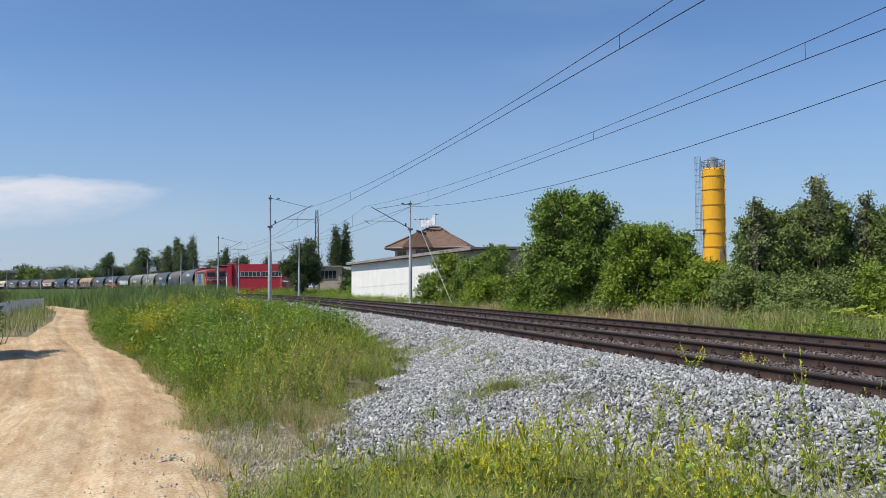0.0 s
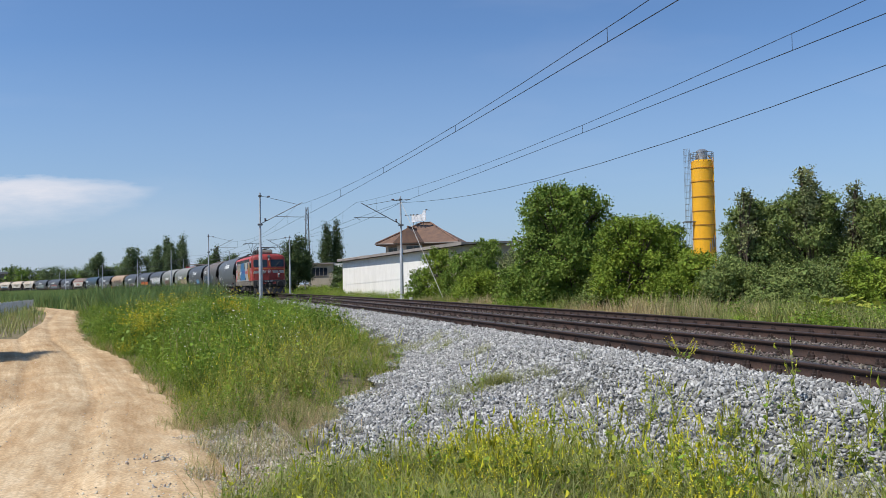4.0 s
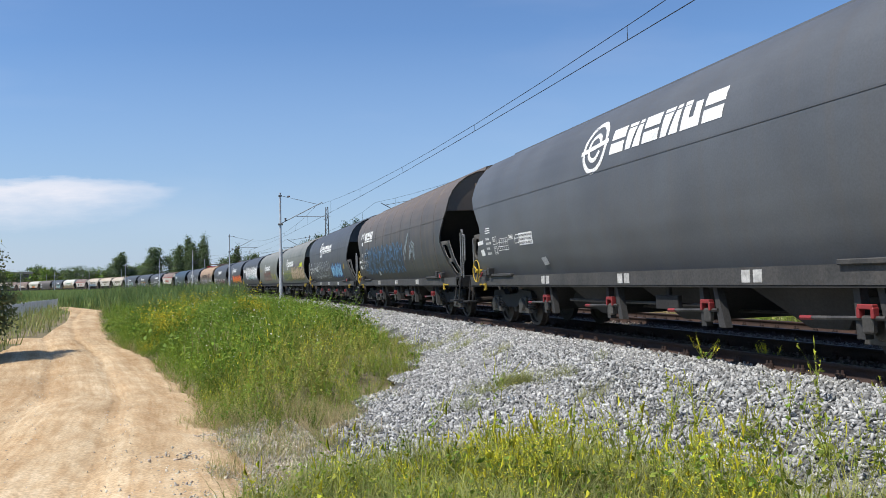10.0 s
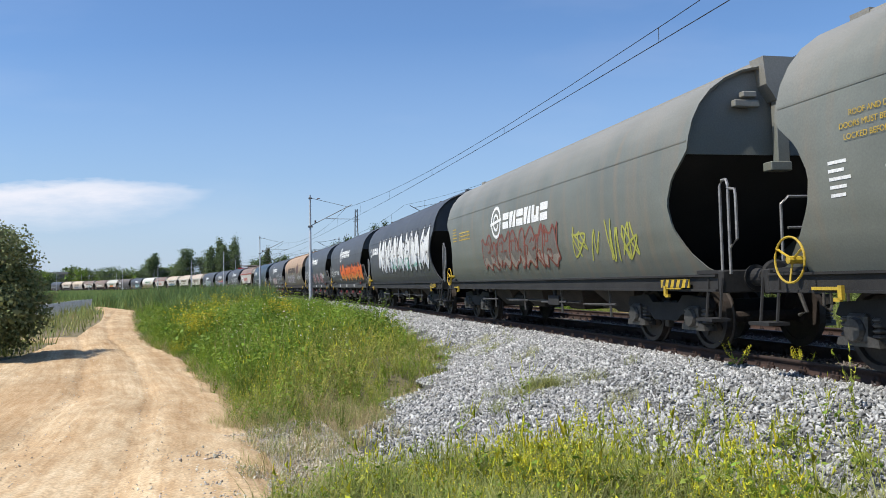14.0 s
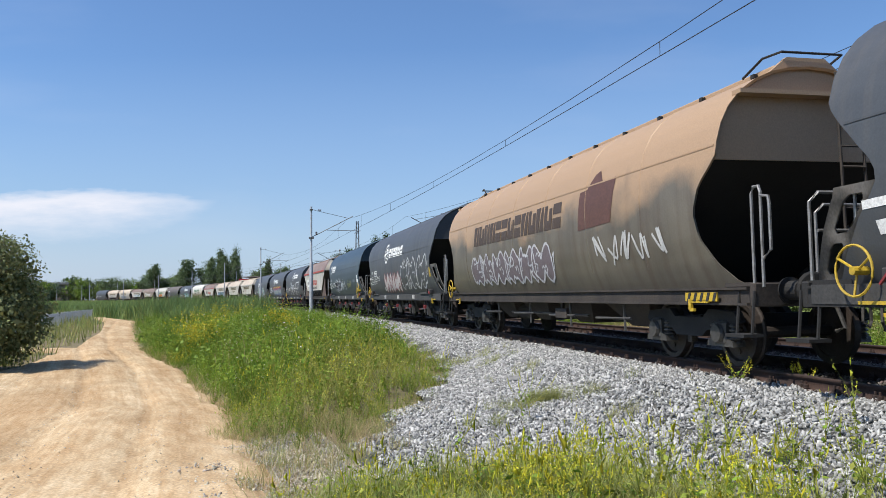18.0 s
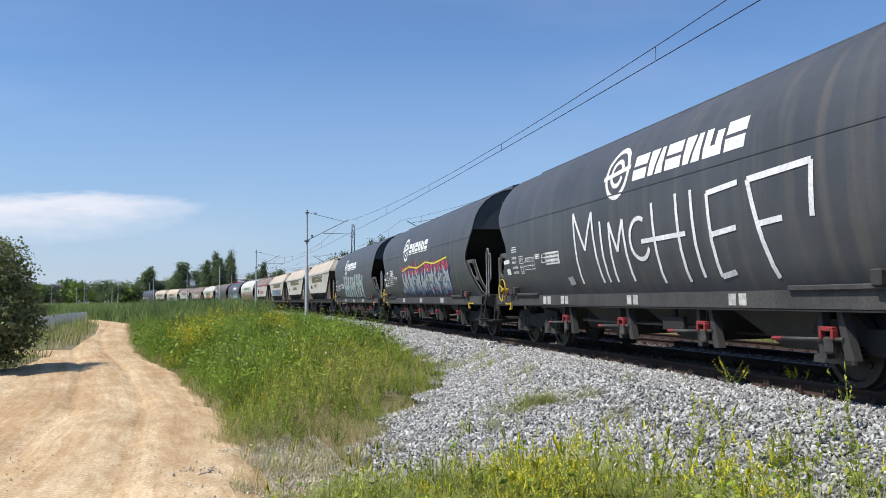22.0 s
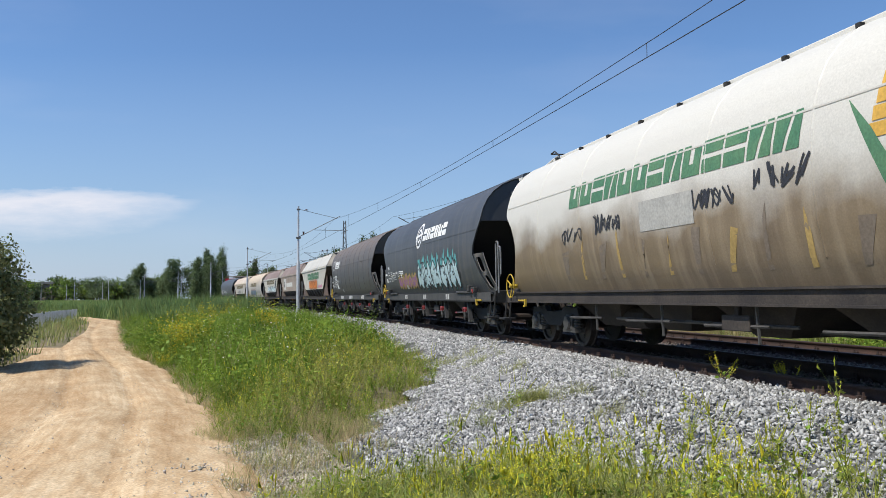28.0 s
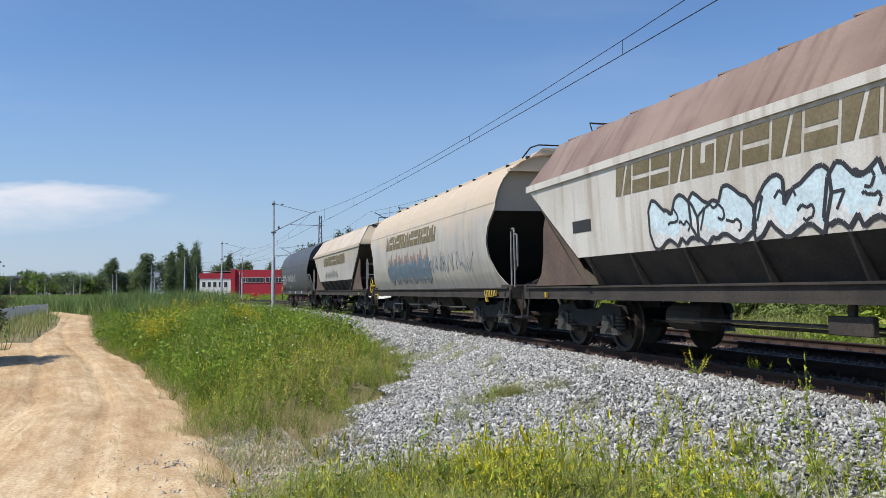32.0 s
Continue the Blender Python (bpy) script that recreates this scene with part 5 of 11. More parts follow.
def build_far_verge():
    rng = np.random.default_rng(13)
    n = 10500
    s = rng.uniform(-4, 120, n)
    s = np.where(rng.random(n) < 0.6, rng.uniform(-4, 40, n), s)
    d = -rng.uniform(6.9, 14.5, n)
    P = beside(s, d)
    x, y = P[:, 0], P[:, 1]
    t = lump(s, d * 2, 0.5, 1.0) + rng.normal(0, 0.3, n)
    tan = np.exp(-(((s - 15) / 3.5) ** 2)) + 0.7 * np.exp(-(((s - 31) / 5) ** 2))
    leafy = np.exp(-(((s - 24) / 3.5) ** 2)) + np.exp(-(((s - 1) / 3.0) ** 2)) + 0.8 * (s > 44)
    grass = [blade_tuft(rng, 10, 0.7, 0.25, 0.018, 0.3) for _ in range(5)]
    dry = [blade_tuft(rng, 11, 0.62, 0.22, 0.014, 0.25) for _ in range(4)]
    low = [weed(rng, 0.6, 34, 0.10, spread=0.3, stems=5) for _ in range(5)]
    m1 = (t + 1.3 * tan - 0.6 * leafy > 0.55) & (s < 48)
    m2 = ~m1 & (lump(s, d * 2, 0.8, 4.0) + leafy + rng.normal(0, 0.3, n) > 0.45)
    m3 = ~m1 & ~m2
    k = rng.uniform(0.55, 1.3, n) * np.clip((-d - 6.3) / 1.6, 0.4, 1.1) * (1 + 0.3 * lump(s, d, 0.9, 2.0))
    put_stuff("far_verge_dry_grass", "dry straw-coloured grass beyond the far track", [BLADE_DRY], dry, on_ground(x[m1], y[m1]), rng, k[m1], "grass")
    put_stuff("far_verge_weeds", "leafy green weeds beyond the far track", [NETTLE], low, on_ground(x[m2], y[m2]), rng, k[m2] * 1.1, "weeds")
    put_stuff("far_verge_grass", "tall green grass beyond the far track", [BLADE], grass, on_ground(x[m3], y[m3]), rng, k[m3], "grass")
    # stand of tall pale straw below the young tree
    n = 110
    x, y = rng.normal(7.7, 1.0, n), rng.normal(26.0, 1.0, n)
    s, d = line_coords(x, y)
    ok = (d < -7.0) & (d > -13)
    put_stuff("tall_straw", "stand of tall pale dry stalks beyond the far track", [BLADE_DRY], [blade_tuft(rng, 9, 1.2, 0.25, 0.012, 0.3) for _ in range(5)], on_ground(x[ok], y[ok]), rng, rng.uniform(0.55, 1.1, ok.sum()), "grass")
    # low scrub further along the far side
    lob = []
    while len(lob) < 260:
        ss, dd = rng.uniform(26, 175), -rng.uniform(9.6, 26)
        p = beside(ss, dd)
        rr = rng.uniform(0.6, 1.25) * min(1.0, (-dd - 7) / 5)
        lob.append((p[0], p[1], float(ground_z(p[:1], p[1:2])[0]) + rr * 0.4, rr * 1.2, rr * 1.2, rr * rng.uniform(0.6, 0.9)))
    V, F = crown_mesh(rng, lob, 60000, 0.17)
    tagged(link_mesh("low_scrub", raw_mesh("low_scrub", V, F), LEAF_FRESH), "low green scrub along the far side of the tracks", "shrubs", kind="stuff")


def crown_mesh(rng, lobes, n, leaf, tuft=16, droop=0.0):
    """Leaves over a set of lobes (x, y, z, rx, ry, rz): tufts of small leaves at the skin, larger shaded leaves further in."""
    vol = np.array([l[3] * l[4] * l[5] for l in lobes]) ** 0.75
    lobes = np.array(lobes, float)

    def scatter(count, lo, hi):
        L = lobes[rng.choice(len(lobes), size=max(1, count), p=vol / vol.sum())]
        u = rng.normal(0, 1, (len(L), 3))
        u /= np.linalg.norm(u, axis=1)[:, None]
        return L[:, :3] + u * L[:, 3:] * rng.uniform(lo, hi, len(L))[:, None], u
    C, U = scatter(n // tuft, 0.66, 1.0)
    k = len(C) * tuft
    off = rng.normal(0, 1, (k, 3)) * leaf * (1.4, 1.4, 1.0)
    c = np.repeat(C, tuft, axis=0) + off
    c[:, 2] -= droop * np.abs(off[:, 0])
    u = np.repeat(U, tuft, axis=0)
    z = rng.uniform(0.6, 1.3, k) * leaf
    ci, ui = scatter(n // 8, 0.2, 0.78)
    c, u = np.concatenate([c, ci]), np.concatenate([u, ui])
    z = np.concatenate([z, rng.uniform(1.8, 3.0, len(ci)) * leaf])[:, None]
    k = len(c)
    dv = rng.normal(0, 1, (k, 3)) + u * 0.7 - (0, 0, 0.25 + droop)
    dv /= np.linalg.norm(dv, axis=1)[:, None]
    nn = rng.normal(0, 0.8, (k, 3)) + u * 0.9 + (0, 0, 0.7)
    s = np.cross(dv, nn)
    s /= np.linalg.norm(s, axis=1)[:, None] + 1e-9
    m = c + dv * z * 0.45
    drop = np.zeros((k, 3))
    drop[:, 2] = -z[:, 0] * 0.1
    V = np.stack([c, m + s * z * 0.36 + drop, c + dv * z, m - s * z * 0.36 + drop], 1).reshape(-1, 3)
    b = np.arange(k)[:, None] * 4
    F = np.concatenate([b + [0, 1, 2], b + [0, 2, 3]], 1).reshape(-1, 3)
    return V, F


def tree(name, base, lobes, n, leaf, mat, label, trunk_r=0.12, category="tree", seed=1, droop=0.0, stems=1):
    """A tapered trunk with limbs and a crown of leaf tufts; lobes are relative to the foot."""
    rng = np.random.default_rng(seed)
    e = tagged(empty(name, Matrix.Translation(base)), label, category)
    bm = bmesh.new()
    L = sorted(lobes, key=lambda l: -l[2])
    for k in range(stems):
        top = L[k % len(L)]
        ox, oy = rng.normal(0, 0.25 * (stems > 1), 2)
        mid = (ox + top[0] * 0.45 + rng.normal(0, 0.1), oy + top[1] * 0.45, top[2] * 0.5)
        tube(bm, [(ox, oy, -0.2), (ox * 0.9 + top[0] * 0.1, oy + top[1] * 0.1, top[2] * 0.2), mid, (top[0], top[1], top[2] + top[5] * 0.5)], trunk_r, 7, r_end=trunk_r * 0.2)
        for l in L[k::stems]:
            for _ in range(3):
                u = rng.normal(0, 0.5, 3)
                q = rng.uniform(0.25, 0.8)
                a = Vector((mid[0] * q, mid[1] * q, top[2] * 0.5 * q + top[2] * 0.1))
                b = Vector((l[0] + u[0] * l[3], l[1] + u[1] * l[4], l[2] + u[2] * l[5]))
                tube(bm, [a, a.lerp(b, 0.5) + Vector((0, 0, 0.12 * (b - a).length)), b], trunk_r * 0.42, 5, r_end=trunk_r * 0.08)
    part("trunk", bm, BARK, e)
    V, F = crown_mesh(rng, lobes, n, leaf, droop=droop)
    link_mesh("crown", raw_mesh("crown", V, F), mat, e)
    return e


def blob(rng, cx, cy, z0, z1, rx, k):
    """Lobes for a rounded crown between two heights."""
    out = [(cx, cy, (z0 + z1) / 2, rx * 0.72, rx * 0.72, (z1 - z0) * 0.42)]
    for _ in range(k):
        a, h = rng.uniform(0, 6.283), rng.uniform(0.1, 0.92)
        r = rx * (1 - 0.55 * max(0, h - 0.45) / 0.55) * rng.uniform(0.45, 0.75)
        s = rx * rng.uniform(0.26, 0.42)
        out.append((cx + math.cos(a) * r, cy + math.sin(a) * r, z0 + (z1 - z0) * h, s, s, s * rng.uniform(0.8, 1.1)))
    return out


def dome(rng, rx, ry, z0, z1, k, lobe=0.24, wide=0.42):
    """Lobes of a broad crown: many small bosses over an egg-shaped mass, widest at a given share of its height."""
    out = []
    H = z1 - z0

    def radius(h):
        return math.sqrt(max(0.0, 1 - ((h - wide) / (1 - wide if h > wide else wide + 0.35)) ** 2))
    for h in (0.25, 0.5, 0.72):
        out.append((0, 0, z0 + H * h, rx * 0.62 * radius(h), ry * 0.62 * radius(h), H * 0.2))
    for i in range(k):
        h = (i + 0.5) / k * 0.97
        a = i * 2.39996 + rng.normal(0, 0.25)
        q = radius(h) * rng.uniform(0.62, 0.92)
        s = rx * lobe * rng.uniform(0.75, 1.25) * (1.15 - 0.35 * h)
        out.append((math.cos(a) * rx * q, math.sin(a) * ry * q, z0 + H * min(h, 0.97 - s / H), s, s, s * rng.uniform(0.75, 1.0)))
    return out


def build_trees():
    r = np.random.default_rng(21)

    def gz(x, y):
        return float(ground_z(np.array([x]), np.array([y]))[0])

    def simple(name, x, y, top, rx, n, leaf, mat, label, seed, low=0.3, k=12, **kw):
        z = gz(x, y)
        return tree(name, (x, y, z), blob(r, 0, 0, low, top - z, rx, k), n, leaf, mat, label, seed=seed, **kw)
    # along the far side, from the white hall to the right
    def broad(name, x, y, top, rx, n, leaf, mat, label, seed, low=0.2, k=46, lobe=0.24, wide=0.42, **kw):
        z = gz(x, y)
        return tree(name, (x, y, z), dome(r, rx, rx * 0.9, low, top - z, k, lobe, wide), n, leaf, mat, label, seed=seed, **kw)
    broad("broadleaf_tree", 6.3, 38.5, 5.75, 2.55, 46000, 0.105, LEAF_DEEP, "dense broadleaf tree with deep green leaves", 1, 0.5, 60, 0.22, trunk_r=0.16)
    broad("young_tree", 8.45, 33.5, 3.75, 2.0, 32000, 0.092, LEAF_FRESH, "bushy young tree with fresh green leaves", 2, 0.1, 44, 0.24, 0.35)
    broad("young_tree", 10.7, 37.0, 3.5, 1.1, 10000, 0.10, LEAF_DARK, "bushy young tree with deep green leaves", 3, 0.3, 20, 0.3)
    broad("broadleaf_tree", 12.3, 31.0, 4.0, 1.35, 24000, 0.085, LEAF_SHADE, "wide grey-green broadleaf tree above brambles", 4, 0.3, 30, trunk_r=0.12)
    broad("broadleaf_tree", 14.3, 30.5, 4.35, 1.75, 30000, 0.085, LEAF_SHADE, "wide grey-green broadleaf tree above brambles", 14, 0.3, 36, trunk_r=0.14)
    simple("poplar_sapling", 14.1, 30.0, 5.35, 0.62, 3600, 0.085, LEAF_GREY, "slender poplar sapling rising above the bushes", 5, 2.6, 9)
    simple("poplar_sapling", 11.9, 30.5, 4.35, 0.5, 2000, 0.085, LEAF_GREY, "slender poplar sapling rising above the bushes", 6, 1.8, 8)
    simple("poplar_sapling", 15.6, 29.6, 4.75, 0.5, 2000, 0.085, LEAF_GREY, "slender poplar sapling rising above the bushes", 9, 1.8, 8)
    broad("broadleaf_tree", 16.6, 29.3, 4.0, 1.75, 26000, 0.09, LEAF_SHADE, "wide broadleaf tree with dense green leaves", 7, 0.3, 34)
    broad("broadleaf_tree", 20.0, 29.0, 4.2, 2.5, 16000, 0.12, LEAF_DEEP, "wide broadleaf tree with dense green leaves", 8, 0.3, 30)
    for i, (x, y, t, w, n, m) in enumerate(((0.35, 56, 3.5, 1.25, 8000, LEAF_FRESH), (1.8, 53.5, 3.1, 1.3, 8000, LEAF_DEEP), (3.5, 52.5, 3.9, 1.3, 9000, LEAF_DEEP), (4.9, 49, 3.0, 1.3, 8000, LEAF_GREY), (-1.0, 58, 2.1, 1.1, 4500, LEAF_DEEP), (2.7, 49, 1.8, 1.6, 8000, LEAF_FRESH),
                                            (6.6, 47, 2.3, 1.5, 8000, LEAF_DEEP), (9.4, 40, 2.1, 1.5, 6000, LEAF_DEEP), (4.6, 43, 1.9, 1.5, 8000, LEAF_DEEP), (10.3, 31.8, 2.1, 1.2, 7000, LEAF_FRESH))):
        broad("shrub", x, y, t, w, int(n * 1.4), 0.09, m, "leafy shrub at the edge of the railway land", 30 + i, 0.0, 22, 0.3, 0.35, category="shrub", stems=3, trunk_r=0.05)
    for i, (x, y, t, w, n, m) in enumerate(((10.9, 30.0, 1.7, 1.3, 9000, LEAF_DEEP), (11.9, 28.4, 1.4, 1.3, 9000, LEAF_DEEP), (13.1, 27.4, 1.4, 1.4, 10000, LEAF_DEEP), (14.8, 26.8, 1.6, 1.5, 10000, LEAF_FRESH), (16.3, 26.2, 1.7, 1.5, 10000, LEAF_DEEP), (9.4, 31.4, 1.2, 1.1, 6000, LEAF_FRESH), (7.0, 34.0, 0.9, 1.1, 6000, LEAF_DEEP))):
        simple("bramble", x, y, t, w, int(n * 1.3), 0.07, LEAF_SHADE if m is LEAF_DEEP else m, "tangled bramble thicket with glossy leaves", 50 + i, -0.1, 12, category="shrub", stems=3, trunk_r=0.04)
    # further off
    simple("street_tree", -20.2, 115, 8.0, 3.0, 15000, 0.2, LEAF_DARK, "dark rounded tree in front of the shed", 61, 0.6, 18, trunk_r=0.2)
    for i, (x, y, t) in enumerate(((-19.9, 150, 12.0), (-18.2, 151, 12.5))):
        z = gz(x, y)
        lob = [(r.normal(0, 0.15), 0, h, w, w, 1.6) for h, w in ((1.6, 0.9), (3.4, 1.3), (5.2, 1.4), (7.0, 1.35), (8.8, 1.15), (10.4, 0.85), (t - z - 0.9, 0.5))]
        tree("cypress_poplar", (x, y, z), lob, 7000, 0.22, LEAF_DARK, "dark columnar poplar behind the shed", 0.16, seed=70 + i)
    z = gz(-70, 260)
    tree("cypress_poplar", (-70, 260, z), [(0, 0, h, w, w, 2.2) for h, w in ((2.5, 1.3), (5.5, 1.5), (8.5, 1.4), (11.3, 0.9), (13.2, 0.5))], 4000, 0.35, LEAF_DARK, "dark columnar poplar behind the red hall", 0.2, seed=73)
    simple("garden_tree", -12.7, 112, 3.5, 1.7, 5000, 0.22, LEAF_DARK, "dark garden tree beside the white hall", 63, 0.2, 10)
    simple("garden_tree", -10.0, 100, 1.9, 1.5, 3000, 0.2, LEAF_DEEP, "low green garden shrub beside the hall", 64, 0.1, 8, category="shrub")
    # poplar group and tree line on the left
    for i, (x, w, t) in enumerate(((-103, 1.9, 16.5), (-100.4, 2.1, 20.5), (-97.6, 2.0, 17.5), (-95.2, 2.2, 20.8), (-92.6, 1.6, 17))):
        y = 300 + (i % 2) * 5
        z = gz(x, y)
        k = (t - z)
        lob = [(r.normal(0, 0.3), 0, k * h, w * ww, w * ww, k * 0.13) for h, ww in ((0.15, 0.8), (0.3, 1.1), (0.45, 1.15), (0.6, 1.0), (0.75, 0.8), (0.88, 0.5))]
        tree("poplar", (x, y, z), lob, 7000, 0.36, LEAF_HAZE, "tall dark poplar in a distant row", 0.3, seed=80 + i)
    for i, (x, y, t, w, m) in enumerate(((-126, 330, 12, 3.2, LEAF_GREY), (-121, 325, 17, 3.6, LEAF_DARK), (-115, 330, 18, 4.0, LEAF_DARK), (-109, 325, 15.5, 3.6, LEAF_GREY), (-104, 318, 14, 3.4, LEAF_DARK), (-137, 330, 16.5, 2.4, LEAF_GREY), (-133, 335, 10, 3.0, LEAF_DARK),
                                            (-84, 300, 12, 3.4, LEAF_GREY), (-78, 310, 12.5, 3.2, LEAF_GREY), (-72, 330, 15, 1.6, LEAF_DARK))):
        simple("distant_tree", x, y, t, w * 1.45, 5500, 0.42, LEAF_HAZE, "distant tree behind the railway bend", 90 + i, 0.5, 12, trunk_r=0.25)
    x = -146.0
    i = 0
    while x > -300:
        t, w = r.uniform(9.5, 13.5), r.uniform(4.0, 6.0)
        y = 395 + r.uniform(-12, 12)
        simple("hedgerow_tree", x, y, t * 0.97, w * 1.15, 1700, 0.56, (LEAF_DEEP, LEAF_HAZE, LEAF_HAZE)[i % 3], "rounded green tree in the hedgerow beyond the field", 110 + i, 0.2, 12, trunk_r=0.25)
        x -= w * 0.6
        i += 1
    # willow-like bush beside the road
    z = gz(-14.4, 22.2)
    tree("willow_bush", (-14.4, 22.2, z), blob(r, 0, 0, 0.1, 4.0, 2.5, 20), 30000, 0.09, LEAF_GREY, "large feathery grey-green bush beside the dirt road", 0.08, "bush", 151, 0.6, 4)
    z = gz(-18.6, 24.0)
    tree("willow_bush", (-18.6, 24.0, z), blob(r, 0, 0, 0.1, 4.3, 2.6, 14), 12000, 0.12, LEAF_GREY, "large feathery grey-green bush beside the dirt road", 0.08, "bush", 152, 0.6, 4)


def build_hills():
    """A low wooded ridge far off on the right."""
    xs = np.linspace(300, 3200, 90)
    prof = np.interp(xs, [300, 900, 1250, 1380, 1700, 2300, 3200], [-5, 30, 150, 200, 250, 225, 110]) + 10 * np.sin(xs / 37) + 6 * np.sin(xs / 13)
    V, F = [], []
    for j, f in enumerate((0.0, 0.55, 1.0, 0.3)):
        for x, p in zip(xs, prof):
            V.append((x, 2350 + j * 160, p * f - 5))
    n = len(xs)
    for j in range(3):
        for i in range(n - 1):
            F.append((j * n + i, j * n + i + 1, (j + 1) * n + i + 1, (j + 1) * n + i))
    # blue-green base colour carries the ridge's distance haze
    hill = surface("haze_tinted_ridge", (0.05, 0.085, 0.10), (0.035, 0.065, 0.08), rough=1, scale=0.02, bump=0)
    tagged(link_mesh("wooded_ridge", raw_mesh("wooded_ridge", np.array(V), np.array(F), smooth=True), hill), "distant wooded ridge in a haze-tinted colour", "hill", kind="structure")


build_mound()
build_reeds()
build_far_verge()
build_trees()
build_hills()

# ---- paints of the train ----
def paint(name, a, b=None, streak=(0.12, 0.085, 0.06), k=0.35, top=None, top_z=(2.9, 4.1), rough=0.5, **kw):
    return surface(name, a, b or tuple(c * 0.82 for c in a), rough=rough, scale=0.8, fine=45, fine_amount=0.12, bump=0.12, bump_scale=9, bump_dist=0.006, streak=streak, streak_amount=k, top=top, top_z=top_z, **kw)


GREY_DARK = paint("dark_grey_wagon_paint", (0.064, 0.07, 0.078), (0.05, 0.054, 0.06), (0.115, 0.105, 0.094), 0.55)
GREY_BLUE = paint("blue_grey_wagon_paint", (0.036, 0.056, 0.072), (0.028, 0.044, 0.058), (0.05, 0.058, 0.06), 0.3, rough=0.4)
GREY_MID = paint("mid_grey_wagon_paint", (0.098, 0.106, 0.115), (0.078, 0.084, 0.092), (0.1, 0.09, 0.08), 0.3)
GREY_GREEN = paint("faded_grey_green_paint", (0.16, 0.17, 0.145), (0.13, 0.14, 0.12), (0.2, 0.165, 0.12), 0.65, top=(0.24, 0.23, 0.2))
GREY_BROWN = paint("soot_brown_wagon_paint", (0.06, 0.063, 0.066), (0.048, 0.05, 0.052), (0.105, 0.08, 0.06), 0.7, top=(0.135, 0.105, 0.08), top_z=(2.3, 3.5))
CREAM = paint("dirty_cream_paint", (0.53, 0.51, 0.45), (0.47, 0.45, 0.39), (0.36, 0.28, 0.2), 0.45)
WHITE_DIRTY = paint("dirty_white_paint", (0.57, 0.55, 0.50), (0.50, 0.475, 0.42), (0.31, 0.245, 0.18), 0.7)
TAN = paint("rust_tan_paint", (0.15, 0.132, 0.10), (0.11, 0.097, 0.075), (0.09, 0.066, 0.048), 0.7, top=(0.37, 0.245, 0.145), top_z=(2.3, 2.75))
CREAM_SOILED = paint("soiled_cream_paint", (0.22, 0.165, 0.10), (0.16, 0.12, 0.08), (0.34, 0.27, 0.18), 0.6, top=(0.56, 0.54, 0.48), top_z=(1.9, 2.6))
BEIGE_BLUE = paint("faded_beige_paint", (0.44, 0.41, 0.36), (0.36, 0.35, 0.33), (0.26, 0.21, 0.16), 0.5, top=(0.52, 0.42, 0.3), top_z=(2.4, 3.1))
BROWN = paint("faded_brown_paint", (0.34, 0.275, 0.225), (0.27, 0.215, 0.175), (0.19, 0.125, 0.09), 0.65)
RUST_ROOF = paint("rust_streaked_roof", (0.20, 0.132, 0.10), (0.27, 0.195, 0.15), (0.12, 0.07, 0.05), 0.8)
CREAM_ROOF = paint("cream_roof_with_rust", (0.56, 0.49, 0.39), (0.47, 0.36, 0.26), (0.33, 0.2, 0.12), 0.55)
UNDER = surface("grimy_underframe", (0.022, 0.0205, 0.019), (0.012, 0.0115, 0.011), rough=0.8, scale=2, fine_amount=0.3, bump=0.25)
UNDER_BROWN = surface("brown_grimy_underframe", (0.05, 0.04, 0.032), (0.028, 0.023, 0.02), rough=0.85, scale=2, fine_amount=0.3, bump=0.25)
# near-black: the shade of the wagons' end recesses is put into this colour
SHADOW_STEEL = surface("shaded_recess_steel", (0.014, 0.013, 0.013), (0.009, 0.009, 0.009), rough=0.85, scale=1.5)
SPRING = surface("oily_steel", (0.12, 0.112, 0.10), (0.07, 0.065, 0.06), rough=0.5, metal=0.5, scale=4)
TREAD = surface("wheel_steel", (0.065, 0.05, 0.042), (0.035, 0.03, 0.027), rough=0.6, metal=0.4, scale=3)
HANDRAIL = surface("bare_steel_handrail", (0.34, 0.335, 0.32), (0.22, 0.21, 0.2), rough=0.45, metal=0.5, scale=5)
YELLOW = surface("yellow_safety_paint", (0.55, 0.37, 0.03), (0.38, 0.26, 0.03), rough=0.5, scale=3)
RED_PAINT = surface("red_lever_paint", (0.26, 0.03, 0.03), rough=0.5)
PLATE_WHITE = surface("dusty_white_plates", (0.50, 0.49, 0.46), (0.36, 0.35, 0.33), rough=0.7, scale=8)
LOGO_WHITE = surface("white_lettering", (0.80, 0.80, 0.78), (0.7, 0.7, 0.68), rough=0.6, scale=3)
LOGO_GREEN = surface("green_lettering", (0.06, 0.17, 0.09), (0.09, 0.2, 0.1), rough=0.6, scale=3)
LOGO_OLIVE = surface("olive_brown_lettering", (0.13, 0.105, 0.05), (0.17, 0.14, 0.08), rough=0.7, scale=3)
LOGO_RED = surface("faded_red_lettering", (0.42, 0.06, 0.045), (0.36, 0.07, 0.05), rough=0.6, scale=3)
LOGO_DARK = surface("dark_plate", (0.03, 0.03, 0.03), rough=0.6)
SLOPE_BROWN = surface("rust_dusted_slope_steel", (0.085, 0.068, 0.05), (0.05, 0.04, 0.03), rough=0.8, scale=1.2, fine_amount=0.3)
RUST_PLATE = surface("rust_brown_plate", (0.125, 0.082, 0.06), (0.08, 0.055, 0.043), rough=0.8, scale=1.5, fine_amount=0.3)
CHUTE = surface("dusty_grey_hopper_steel", (0.042, 0.040, 0.038), (0.026, 0.025, 0.024), rough=0.75, scale=1.5, fine_amount=0.3)
